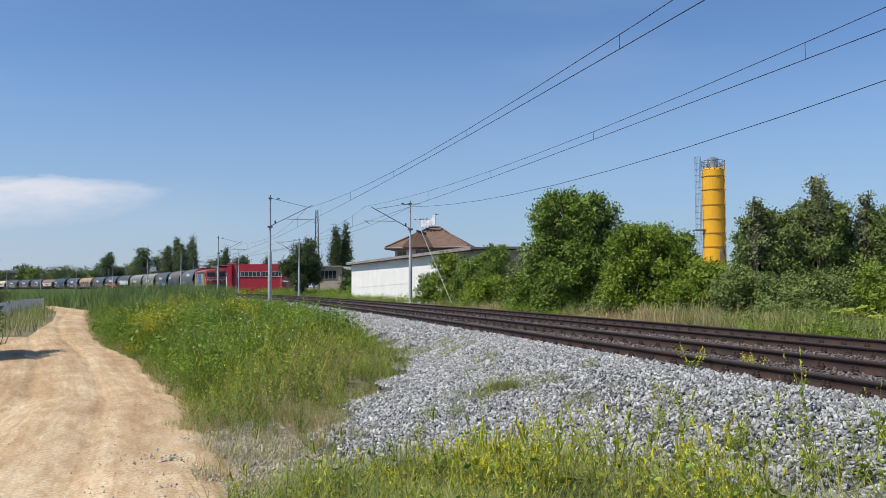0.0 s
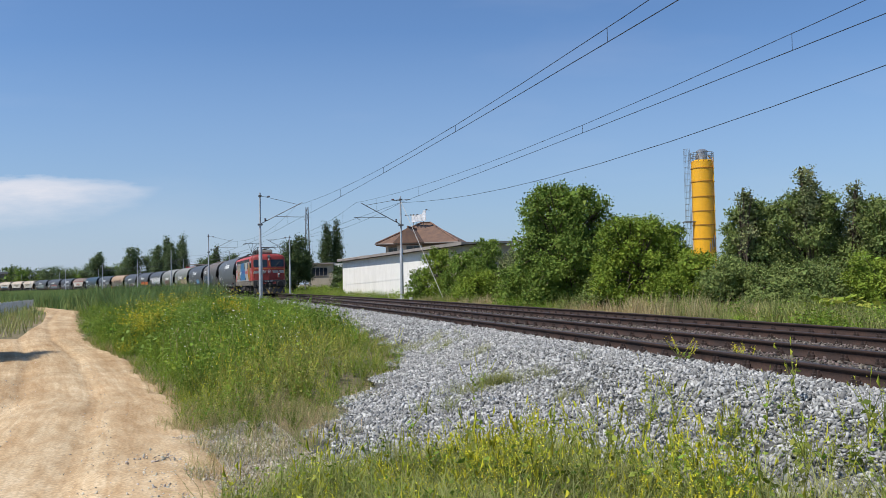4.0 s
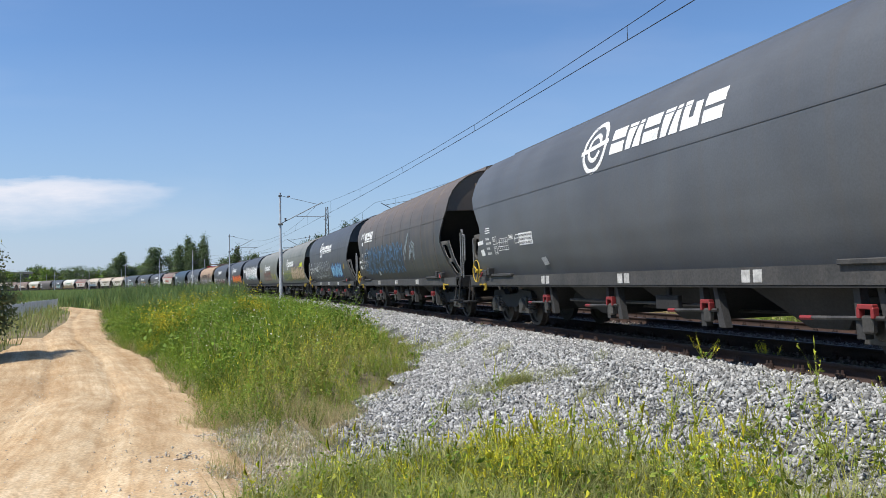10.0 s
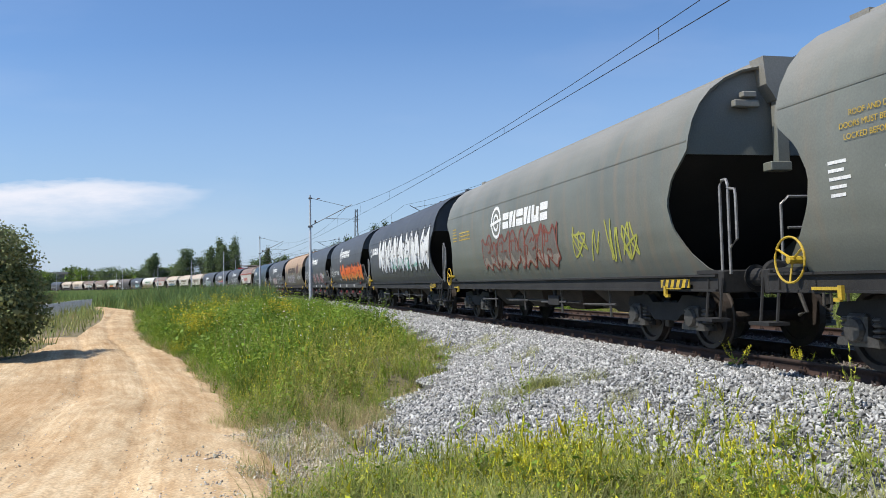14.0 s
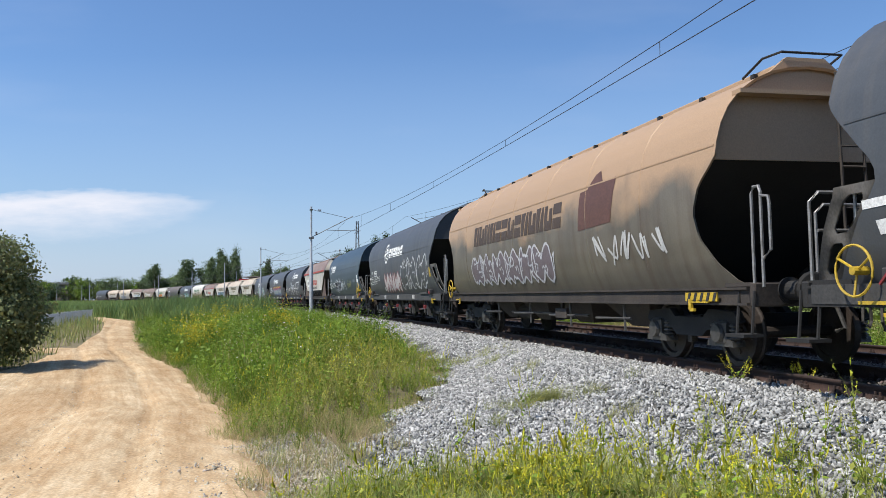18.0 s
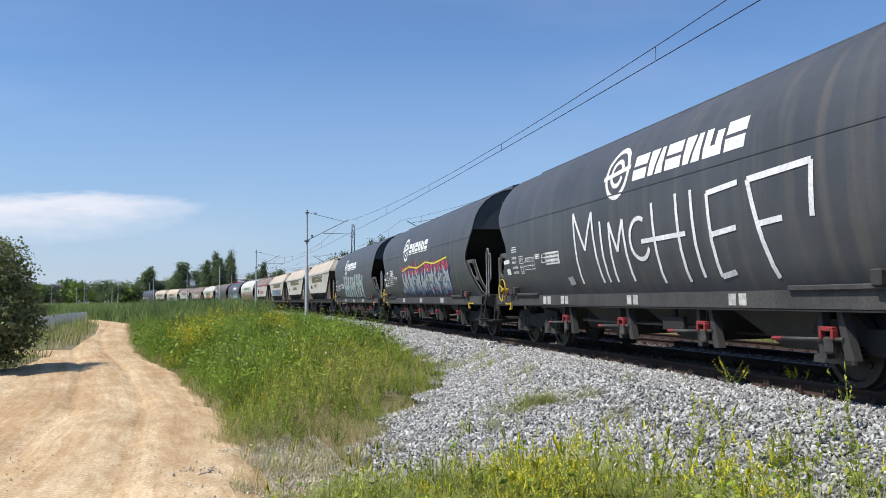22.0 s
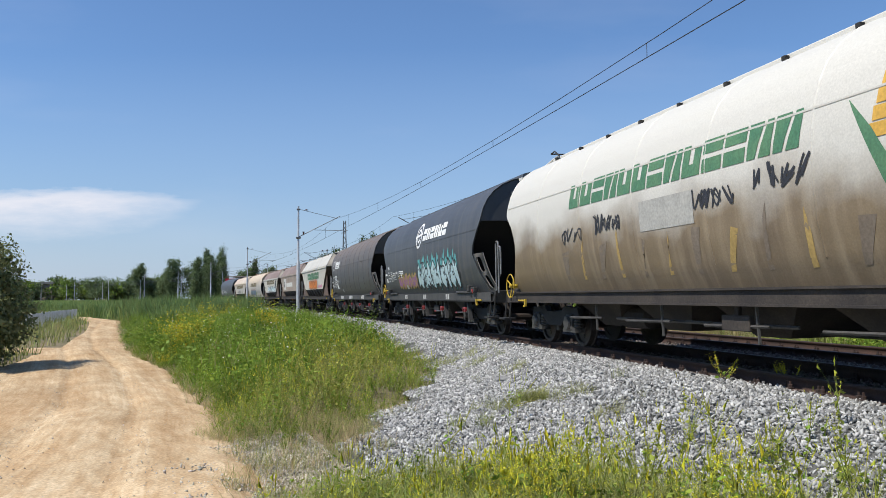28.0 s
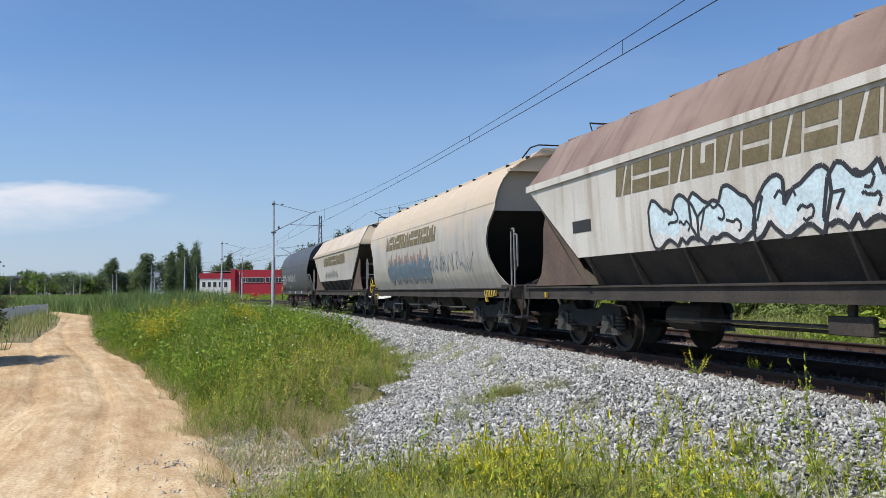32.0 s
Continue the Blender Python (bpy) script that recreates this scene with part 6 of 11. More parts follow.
SILL = surface("dusty_dark_sill", (0.058, 0.056, 0.053), (0.04, 0.039, 0.037), rough=0.7, scale=1.5, fine_amount=0.3, streak=(0.09, 0.08, 0.07), streak_amount=0.4)
BRACKET = surface("dusty_grey_bracket_steel", (0.15, 0.14, 0.125), (0.10, 0.092, 0.083), rough=0.7, scale=1.4, fine_amount=0.25, streak=(0.2, 0.17, 0.14), streak_amount=0.5)
SPRAY = {}


def spray(rgb):
    """Spray-can colour, made once."""
    if rgb not in SPRAY:
        SPRAY[rgb] = surface("spray_paint", rgb, tuple(c * 0.85 for c in rgb), rough=0.55, scale=4, fine=25, fine_amount=0.2)
    return SPRAY[rgb]


BARREL = [(1.27, 1.10), (1.40, 1.40), (1.485, 1.75), (1.52, 2.10), (1.53, 2.45), (1.515, 2.75), (1.475, 3.02), (1.40, 3.27), (1.28, 3.50), (1.10, 3.71), (0.86, 3.88), (0.58, 4.0), (0.3, 4.06), (0, 4.08)]
ANGULAR = [(1.44, 1.58), (1.47, 2.2), (1.49, 2.95), (1.5, 3.0), (1.49, 3.05), (1.33, 3.31), (1.17, 3.57), (1.02, 3.81), (0.7, 3.91), (0.4, 3.97), (0.2, 3.99), (0, 4.0)]


def half_width(prof, z):
    return float(np.interp(z, [p[1] for p in prof], [p[0] for p in prof]))


def barrel_end(z, style):
    """How far the side skin stands back from the longest point, by height."""
    if style == "old":
        return float(np.interp(z, [1.1, 1.2, 1.45, 1.8, 2.15, 2.5, 2.72, 2.85, 4.1], [-0.35, -0.1, 0.22, 0.5, 0.58, 0.4, 0.12, 0.0, 0.0]))
    return float(np.interp(z, [1.1, 1.5, 1.9, 2.05, 2.15, 2.3, 2.9, 3.0, 4.1], [0.0, 0.35, 0.68, 0.83, 0.87, 0.82, 0.26, 0.2, 0.2]))


def body_barrel(w, a, paint_mat, style):
    prof = [(-y, z) for y, z in BARREL] + [(y, z) for y, z in reversed(BARREL[:-1])]
    # finer heights for the cut of the skin
    fine = []
    for (y0, z0), (y1, z1) in zip(prof, prof[1:]):
        k = 3 if abs(z1 - z0) > 0.2 else 1
        fine += [(y0 + (y1 - y0) * i / k, z0 + (z1 - z0) * i / k) for i in range(k)]
    fine.append(prof[-1])
    ts = np.linspace(-1, 1, 9)
    V, F = [], []
    for y, z in fine:
        e = a - barrel_end(z, style)
        V += [(t * e, y, z) for t in ts]
    n = len(ts)
    for i in range(len(fine) - 1):
        for j in range(n - 1):
            F.append((i * n + j, (i + 1) * n + j, (i + 1) * n + j + 1, i * n + j + 1))
    # rolled lip round each cut
    for end, j in ((1, n - 1), (-1, 0)):
        base = len(V)
        for i, (y, z) in enumerate(fine):
            e = a - barrel_end(z, style)
            V.append((end * (e - 0.03), y * 0.97, z - 0.03 if z > 3.6 else z))
        for i in range(len(fine) - 1):
            q = (i * n + j, base + i, base + i + 1, (i + 1) * n + j)
            F.append(q if end > 0 else q[::-1])
    me = raw_mesh("tank_shell", V, F)
    me.shade_smooth()
    me.set_sharp_from_angle(angle=radians(40))
    link_mesh("tank_shell", me, paint_mat, w)
    # seam along the flank
    bm = bmesh.new()
    zz = 2.98 if style == "old" else 2.74
    for sy in (-1, 1):
        y = sy * (half_width(BARREL, zz) + 0.002)
        e = a - barrel_end(zz, style) - 0.05
        box(bm, -e, e, y - 0.006, y + 0.006, zz - 0.012, zz + 0.012)
    part("weld_seam", bm, paint_mat, w)


def end_walls(w, a, paint_mat, prof, z_break, set_back, run):
    """Upper end plate and the sloping hopper sheet below it, at both ends."""
    for end in (1, -1):
        x = end * (a - set_back)
        top = [(y * 0.985, z) for y, z in prof if z > z_break]
        ring = [(-half_width(prof, z_break) * 0.985, z_break)] + [(-y, z) for y, z in top] + [(y, z) for y, z in reversed(top[:-1])] + [(half_width(prof, z_break) * 0.985, z_break)]
        bm = bmesh.new()
        prism(bm, ring, x - 0.03, x + 0.03, "x")
        part("end_plate", bm, paint_mat, w)
        zs = np.linspace(z_break, 1.12, 6)
        V = []
        for z in zs:
            t = (z_break - z) / (z_break - 1.12)
            yw = half_width(prof, max(z, prof[0][1])) * (0.985 if z >= prof[0][1] else 0.9)
            xx = x - end * run * t
            V += [(xx, -yw, z), (xx, yw, z)]
        k = len(V)
        V += [(p[0] - end * 0.06, p[1], p[2] - 0.03) for p in V[:k]]
        F = []
        for i in range(5):
            F.append((2 * i, 2 * i + 1, 2 * i + 3, 2 * i + 2))
            F.append((k + 2 * i, k + 2 * i + 2, k + 2 * i + 3, k + 2 * i + 1))
        # sheet coloured with the recess's shade
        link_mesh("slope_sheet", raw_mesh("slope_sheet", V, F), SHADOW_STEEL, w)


MESHES = {}


def kept_part(key, build, name, mat, parent, m=None, label=""):
    """A part whose mesh is built once and then shared."""
    if key not in MESHES:
        o = part(name, build(), mat, parent, label)
        MESHES[key] = o.data
    else:
        o = link_mesh(name, MESHES[key], None, parent, label)
    if m is not None:
        o.matrix_basis = m
    return o


def wheel_pair():
    bm = bmesh.new()
    for s in (-1, 1):
        r = 0.46
        prof = [(0.09, s * 0.66), (0.14, s * 0.69), (0.38, s * 0.70), (0.385, s * 0.685), (r + 0.03, s * 0.685), (r + 0.03, s * 0.71), (r, s * 0.725), (r - 0.005, s * 0.82), (0.39, s * 0.82), (0.37, s * 0.775), (0.16, s * 0.775), (0.14, s * 0.80), (0.09, s * 0.80)]
        lathe(bm, prof, 22, "y")
    lathe(bm, [(0.085, -0.98), (0.085, 0.98)], 10, "y")
    # four holes' rims tell that it turns
    for s in (-1, 1):
        for k in range(4):
            t = k * math.pi / 2
            lathe(bm, [(0.045, s * 0.775), (0.045, s * 0.79)], 8, "y", (math.cos(t) * 0.26, 0, math.sin(t) * 0.26))
    return bm


def bogie_frame():
    bm = bmesh.new()
    for s in (-1, 1):
        y0, y1 = (0.93, 1.05) if s > 0 else (-1.05, -0.93)
        prism(bm, [(-1.28, 0.62), (-1.2, 0.76), (-0.55, 0.80), (-0.4, 0.68), (0.4, 0.68), (0.55, 0.80), (1.2, 0.76), (1.28, 0.62), (1.1, 0.56), (0.5, 0.5), (0.36, 0.40), (-0.36, 0.40), (-0.5, 0.5), (-1.1, 0.56)], y0, y1)
    box(bm, -0.2, 0.2, -0.95, 0.95, 0.45, 0.7)
    return bm


def axle_box():
    bm = boxes((-0.15, 0.15, -0.12, 0.12, -0.15, 0.17), bevel=0.03)
    lathe(bm, [(0.12, -0.17), (0.14, -0.13), (0.14, -0.08)], 12, "y")
    prism(bm, [(-0.32, -0.18), (0.32, -0.18), (0.3, -0.10), (0.15, -0.06), (-0.15, -0.06), (-0.3, -0.10)], -0.1, 0.1)
    return bm


def coil():
    bm = bmesh.new()
    for i in range(5):
        lathe(bm, [(0.07, i * 0.058), (0.092, i * 0.058 + 0.02), (0.092, i * 0.058 + 0.03), (0.07, i * 0.058 + 0.05)], 7)
    return bm


def bogie(w, x, under):
    b = new("bogie")
    b.parent, b.matrix_basis = w, Matrix.Translation((x, 0, 0))
    kept_part("bogie", bogie_frame, "bogie_frame", UNDER, b)
    axles = []
    for ax in (-0.9, 0.9):
        axles.append(kept_part("wheel_pair", wheel_pair, "wheelset", TREAD, b, Matrix.Translation((ax, 0, 0.46))))
        for s in (-1, 1):
            kept_part("axle_box", axle_box, "axle_box", SPRING, b, Matrix.Translation((ax, s * 1.0, 0.47)) @ Matrix.Rotation(0 if s < 0 else math.pi, 4, "Z"))
            for k in (-0.24, 0.24):
                kept_part("coil", coil, "spring", SPRING, b, Matrix.Translation((ax + k, s * 1.0, 0.32)))
    for s in (-1, 1):
        kept_part("brake", lambda: boxes((-0.06, 0.06, -0.06, 0.06, -0.28, 0.1), (-0.12, 0.1, -0.05, 0.05, -0.12, 0.02), bevel=0.015), "brake_block", SPRING, b, Matrix.Translation((s * 0.36, -0.78, 0.55)))
    return axles


def buffer_mesh():
    bm = bmesh.new()
    lathe(bm, [(0.17, 0.0), (0.17, 0.04), (0.12, 0.05), (0.12, 0.36), (0.085, 0.37), (0.085, 0.55), (0.2, 0.57), (0.225, 0.60), (0.2, 0.62)], 18, "x")
    return bm


def coupler_mesh():
    bm = boxes((0, 0.25, -0.06, 0.06, -0.07, 0.07), bevel=0.02)
    tube(bm, [(0.2, 0, 0.0), (0.32, 0, 0.05), (0.38, 0, -0.02), (0.32, 0, -0.1)], 0.04, 6)
    tube(bm, [(0.3, -0.05, -0.02), (0.3, -0.06, -0.38), (0.34, 0.0, -0.45), (0.3, 0.06, -0.38), (0.3, 0.05, -0.02)], 0.022, 5)
    tube(bm, [(0, -0.35, -0.08), (0.22, -0.36, -0.2), (0.3, -0.32, -0.45), (0.12, -0.3, -0.5)], 0.028, 6)
    return bm


def loop_rail(h=1.25, w=0.34):
    return tubes(0.022, [(0, 0, 0), (0, 0, h - 0.08), (0.05, 0, h), (w * 0.45, 0, h), (w * 0.55, 0, h - 0.08), (w * 0.55, 0, 0.0)], [(w * 0.55, 0, h - 0.12), (w, 0, h - 0.15), (w * 1.05, 0, h - 0.25), (w * 1.05, 0, 0.45), (w * 0.6, 0, 0.35)])


def platform_rail():
    return tubes(0.022, [(0, -0.02, 0), (0, -0.02, 0.95), (0.05, -0.02, 1.05), (0.05, -1.1, 1.05), (0, -1.18, 0.95), (0, -1.18, 0)], [(0.02, -0.6, 0), (0.03, -0.6, 1.05)], [(0.02, -0.05, 0.35), (0.03, -0.3, 0.62), (0.03, -1.1, 0.62)])


def hand_wheel():
    bm = bmesh.new()
    tube(bm, [(math.cos(t) * 0.26, 0, math.sin(t) * 0.26) for t in np.linspace(0, math.tau, 24, endpoint=False)], 0.014, 6, True)
    for k in range(3):
        t = k * math.tau / 3 + 0.5
        tube(bm, [(0, 0.04, 0), (math.cos(t) * 0.25, 0, math.sin(t) * 0.25)], 0.014, 5)
    lathe(bm, [(0.045, -0.02), (0.045, 0.16)], 8, "y")
    return bm


def step_mesh():
    bm = boxes((-0.2, 0.2, -0.14, 0.14, -0.02, 0.02))
    tube(bm, [(-0.16, 0, 0), (-0.16, 0.06, 0.55)], 0.02, 5)
    tube(bm, [(0.16, 0, 0), (0.16, 0.06, 0.55)], 0.02, 5)
    return bm


def running_gear(w, a, half, under, gear, side_z=1.10):
    """Frame, bogies, buffers, couplings and what hangs on them."""
    fr = a + gear.get("over", 0.42)
    bm = bmesh.new()
    z = side_z
    prism(bm, [(-1.24, z - 0.23), (-1.4, z - 0.23), (-1.4, z - 0.2), (-1.36, z - 0.2), (-1.36, z - 0.03), (-1.4, z - 0.03), (-1.4, z), (-1.24, z)], -fr, fr, "x")
    part("side_sill", bm, under, w)
    part("side_sill", boxes((-fr, fr, 1.24, 1.36, side_z - 0.23, side_z)), under, w)
    part("centre_sill", boxes((-fr, fr, -0.22, 0.22, side_z - 0.25, side_z - 0.05)), under, w)
    piv = a - 1.6
    axles = []
    for end in (1, -1):
        kept_part(("headstock", under.name), lambda: boxes((0, 0.12, -1.36, 1.36, -0.2, 0.1), bevel=0.015), "headstock", under, w, Matrix.Translation((end * fr, 0, 1.05)) @ Matrix.Rotation(0 if end > 0 else math.pi, 4, "Z"))
        kept_part(("deck", under.name), lambda: boxes((-0.62, 0.1, -1.3, 1.3, 0, 0.05)), "end_platform", under, w, Matrix.Translation((end * fr, 0, side_z + 0.01)) @ Matrix.Rotation(0 if end > 0 else math.pi, 4, "Z"))
        turn = Matrix.Identity(4) if end > 0 else Matrix.Rotation(math.pi, 4, "Z")
        gap = half + end * gear.get("shift", 0.0) - (fr + 0.12)
        for s in (-1, 1):
            bf = kept_part("buffer", buffer_mesh, "buffer", UNDER, w, Matrix.Translation((end * (fr + 0.12), s * 0.875, 1.05)) @ turn @ Matrix.Diagonal((gap / 0.62, 1, 1, 1)))
        kept_part("coupler", coupler_mesh, "coupler", SPRING, w, Matrix.Translation((end * (fr + 0.1), 0, 1.03)) @ turn)
        axles += bogie(w, end * piv, under)
        for s in (-1, 1):
            kept_part("step", step_mesh, "step", under, w, Matrix.Translation((end * (fr - 0.05), s * 1.42, 0.5)) @ Matrix.Rotation(0 if s < 0 else math.pi, 4, "Z"))
        part("yellow_hook", boxes((end * (fr - 1.3), end * (fr - 0.85), -1.43, -1.40, side_z - 0.2, side_z - 0.165), (end * (fr - 1.3) - 0.03, end * (fr - 1.3) + 0.03, -1.44, -1.40, side_z - 0.3, side_z - 0.15), (end * (fr - 1.25) - 0.05, end * (fr - 1.25) + 0.05, -1.44, -1.40, side_z - 0.32, side_z - 0.28)) if gear["hook"] else boxes((end * (fr - 1.2), end * (fr - 1.15), -1.44, -1.40, side_z - 0.2, side_z - 0.1)), YELLOW, w)
    if gear.get("turned"):
        # brake platform and its wheel lie at the leading end
        kept_part("hand_wheel", hand_wheel, "hand_wheel", YELLOW, w, Matrix.Translation((a - 1.35, -1.55, 1.36)) @ Matrix.Diagonal((1.45, 1.0, 1.45, 1.0)))
        kept_part("platform_rail", platform_rail, "platform_railing", HANDRAIL, w, Matrix.Translation((fr - 0.1, -0.12, 1.1)))
        part("side_railing", tubes(0.022, [(a - 0.25, -1.3, 1.1), (a - 0.25, -1.3, 2.05), (a - 0.18, -1.3, 2.13), (fr - 0.05, -1.3, 2.15)], n=6), HANDRAIL, w)
        part("ladder", tubes(0.022, [(fr - 0.25, -0.35, 2.35), (fr - 0.25, -0.35, 4.2)], [(fr - 0.25, 0.05, 2.35), (fr - 0.25, 0.05, 4.2)], *[[(fr - 0.25, -0.35, 2.5 + 0.3 * k), (fr - 0.25, 0.05, 2.5 + 0.3 * k)] for k in range(6)], n=6), HANDRAIL, w)
        part("brake_box", boxes((a - 0.2, a + 0.3, -0.95, -0.55, 1.12, 2.0), bevel=0.02), under, w)
        for k in range(5):
            part("duct_plate", boxes((a - 0.25 + 0.03 * k, a + 0.1, -0.78 + 0.05 * k, -0.55 + 0.05 * k, 2.02 + 0.13 * k, 2.11 + 0.13 * k), bevel=0.01), UNDER, w)
    else:
        kept_part("loop_rail", loop_rail, "grab_rail", HANDRAIL, w, Matrix.Translation((a + 0.45, -1.3, 1.1)))
    kept_part("platform_rail", platform_rail, "platform_railing", HANDRAIL, w, Matrix.Translation((fr - 0.1, 0.9, 1.1)))
    if gear.get("wheel", True) and not gear.get("turned"):
        kept_part("hand_wheel", hand_wheel, "hand_wheel", YELLOW, w, Matrix.Translation((-a + (0.5 if gear.get("rear_rail") else 0.2), -1.52, 1.24)))
    if not gear.get("wheel", True):
        kept_part("platform_rail", platform_rail, "platform_railing", HANDRAIL, w, Matrix.Translation((fr - 0.1, -0.12, 1.1)))
    if gear.get("rear_rail"):
        kept_part("platform_rail", platform_rail, "platform_railing", HANDRAIL, w, Matrix.Translation((-fr - 0.02, -0.1, 1.1)))
    # brake rigging slung between the bogies
    kept_part(("brake_cyl", under.name), lambda: lathe(bmesh.new(), [(0.05, -0.5), (0.2, -0.45), (0.2, 0.45), (0.05, 0.5)], 14, "x"), "air_tank", under, w, Matrix.Translation((-2.6, -0.6, 0.62)))
    part("brake_rod", tubes(0.025, [(-piv + 1, -0.3, 0.5), (piv - 1, -0.3, 0.5)], [(-2.5, -1.1, 0.62), (2.2, -1.1, 0.62)], n=5), SPRING, w)
    part("brake_lever", boxes((0.9, 1.5, -1.28, -1.2, 0.55, 0.75), (1.15, 1.25, -1.26, -1.2, 0.7, 0.9), bevel=0.01), under, w)
    return axles


def chutes(w, a, mat, n=4):
    """Discharge hoppers that hang between the sills, with hangers and red-tipped levers."""
    for k in range(n):
        h = (-3.3 + 2.67 * k) * a / 7.39
        bm = bmesh.new()
        V = [(h - 2.35, 1.12), (h + 0.2, 1.12), (h - 0.7, 0.38), (h - 1.3, 0.38)]
        A = [bm.verts.new((p[0], y * q, p[1])) for p, q in zip(V, (1.2, 1.2, 0.75, 0.75)) for y in (-1, 1)]
        for f in ((0, 2, 4, 6), (1, 3, 5, 7), (0, 1, 3, 2), (2, 3, 5, 4), (4, 5, 7, 6), (6, 7, 1, 0)):
            bm.faces.new([A[j] for j in f])
        part("discharge_chute", bm, CHUTE, w)
        for q in ([(h, 0.92), (h + 0.08, 0.92), (h + 0.14, 0.36), (h + 0.03, 0.36)], [(h + 0.3, 0.92), (h + 0.38, 0.92), (h + 0.56, 0.36), (h + 0.42, 0.36)]):
            bm = bmesh.new()
            prism(bm, q, -1.3, -1.2)
            part("hanger", bm, CHUTE, w)
        lev = part("lever", tubes(0.024, [(h - 0.62, -1.31, 0.55), (h + 0.1, -1.31, 0.57), (h + 0.42, -1.31, 0.58)], n=6), SPRING, w)
        part("lever_tip", tubes(0.028, [(h - 0.76, -1.31, 0.545), (h - 0.58, -1.31, 0.55)], n=6), RED_PAINT, lev, "red lever tip")
        part("lever_clamp", boxes((h + 0.1, h + 0.3, -1.36, -1.28, 0.66, 0.71), (h + 0.09, h + 0.13, -1.36, -1.28, 0.57, 0.68), (h + 0.27, h + 0.31, -1.36, -1.28, 0.57, 0.68), bevel=0.008), RED_PAINT, lev, "small red clamp")
        part("lever_pivot", boxes((h + 0.14, h + 0.28, -1.35, -1.27, 0.42, 0.6), bevel=0.02), SPRING, lev)


def gussets(w, a, mat):
    """End brackets in line with the shell, each with two rounded openings."""
    def rows(t):
        # heights from the bottom up; setback of the shell's cut, width of the plate
        z = 1.12 + 1.0 * t
        return z, -barrel_end(z, "new") - 0.02, 0.46 + 0.24 * t
    holes = ((0.10, 0.42, 0.26, 0.72), (0.52, 0.90, 0.2, 0.7))      # from, to (share of height), left, right (share of width)
    cuts = [0.0, 0.10, 0.16, 0.36, 0.42, 0.52, 0.58, 0.84, 0.90, 1.0]
    for end in (1, -1):
        for s in (-1, 1):
            V, F = [], []
            for t in cuts:
                z, e, wd = rows(t)
                hole = next((h for h in holes if h[0] <= t <= h[1]), None)
                l, r = (hole[2], hole[3]) if hole else (0.3, 0.7)
                if hole and t in (hole[0], hole[1]):
                    l, r = l + 0.09, r - 0.09
                for u in (0.0, l, r, 1.0):
                    V.append((end * (a + e + wd * u), s * (half_width(BARREL, z) - 0.02 - 0.05 * u), z))
            n = len(cuts)
            V += [(x, y - s * 0.03, z) for x, y, z in V]
            k = n * 4
            for i in range(n - 1):
                mid = (cuts[i] + cuts[i + 1]) / 2
                open_here = any(h[0] < mid < h[1] for h in holes)
                for j in range(3):
                    if j == 1 and open_here:
                        continue
                    q = (i * 4 + j, i * 4 + j + 1, i * 4 + j + 5, i * 4 + j + 4)
                    F += [q, tuple(c + k for c in q[::-1])]
                for j in (0, 3):
                    F.append((i * 4 + j, i * 4 + j + 4, i * 4 + j + 4 + k, i * 4 + j + k))
                if open_here:
                    for j in (1, 2):
                        F.append((i * 4 + j, i * 4 + j + 4, i * 4 + j + 4 + k, i * 4 + j + k))
            link_mesh("end_bracket", raw_mesh("end_bracket", V, F), BRACKET, w)


def ridge(w, a, mat, prof, back=0.0):
    """Loading hatch ridge along the roof with its end hood."""
    bm = bmesh.new()
    z = prof[-1][1]
    prism(bm, [(-0.34, z - 0.06), (0.34, z - 0.06), (0.3, z + 0.07), (0.1, z + 0.12), (-0.1, z + 0.12), (-0.3, z + 0.07)], -a + 0.15, a - 0.15, "x")
    part("roof_hatch", bm, mat, w)
    for end in (1, -1):
        b = a - back
        bm = bmesh.new()
        if back:
            arch = [(0.34 * math.cos(t), z - 0.16 + 0.28 * math.sin(t)) for t in np.linspace(0, math.pi, 13)]
            prism(bm, arch + [(-0.34, z - 0.34), (-0.16, z - 0.42), (0.16, z - 0.42), (0.34, z - 0.34)], end * (b - 0.16), end * (b + 0.1), "x")
            rod = tubes(0.05, [(end * (b + 0.07), 0.05, z - 0.1), (end * (b + 0.09), -0.02, z - 0.6), (end * (b + 0.04), -0.1, 2.98), (end * (b - 0.45), -0.15, 2.45)], n=8)
        else:
            prism(bm, [(-0.32, z + 0.1), (0.32, z + 0.1), (0.28, z - 0.3), (0.13, z - 0.52), (-0.13, z - 0.52), (-0.28, z - 0.3)], end * (b - 0.2), end * (b + 0.12), "x")
            rod = boxes((end * b - 0.06, end * b + 0.06, -0.1, 0.1, 2.62, z - 0.5), (end * b - 0.1, end * b + 0.1, -0.24, 0.1, 2.55, 2.68), (end * b - 0.05, end * b + 0.05, -0.75, -0.35, z - 0.62, z - 0.52), bevel=0.012)
        part("hatch_gear_box", bm, mat, w)
        part("gear_rod", rod, mat, w)
        part("rod_bracket", boxes((end * (b - 0.06), end * (b + 0.06), -0.62, -0.4, z - 0.48, z - 0.40), bevel=0.01), mat, w)
        part("data_plate", boxes((end * b - 0.035, end * b + 0.035, 0.42, 0.62, z - 0.66, z - 0.42)), LOGO_WHITE, w)


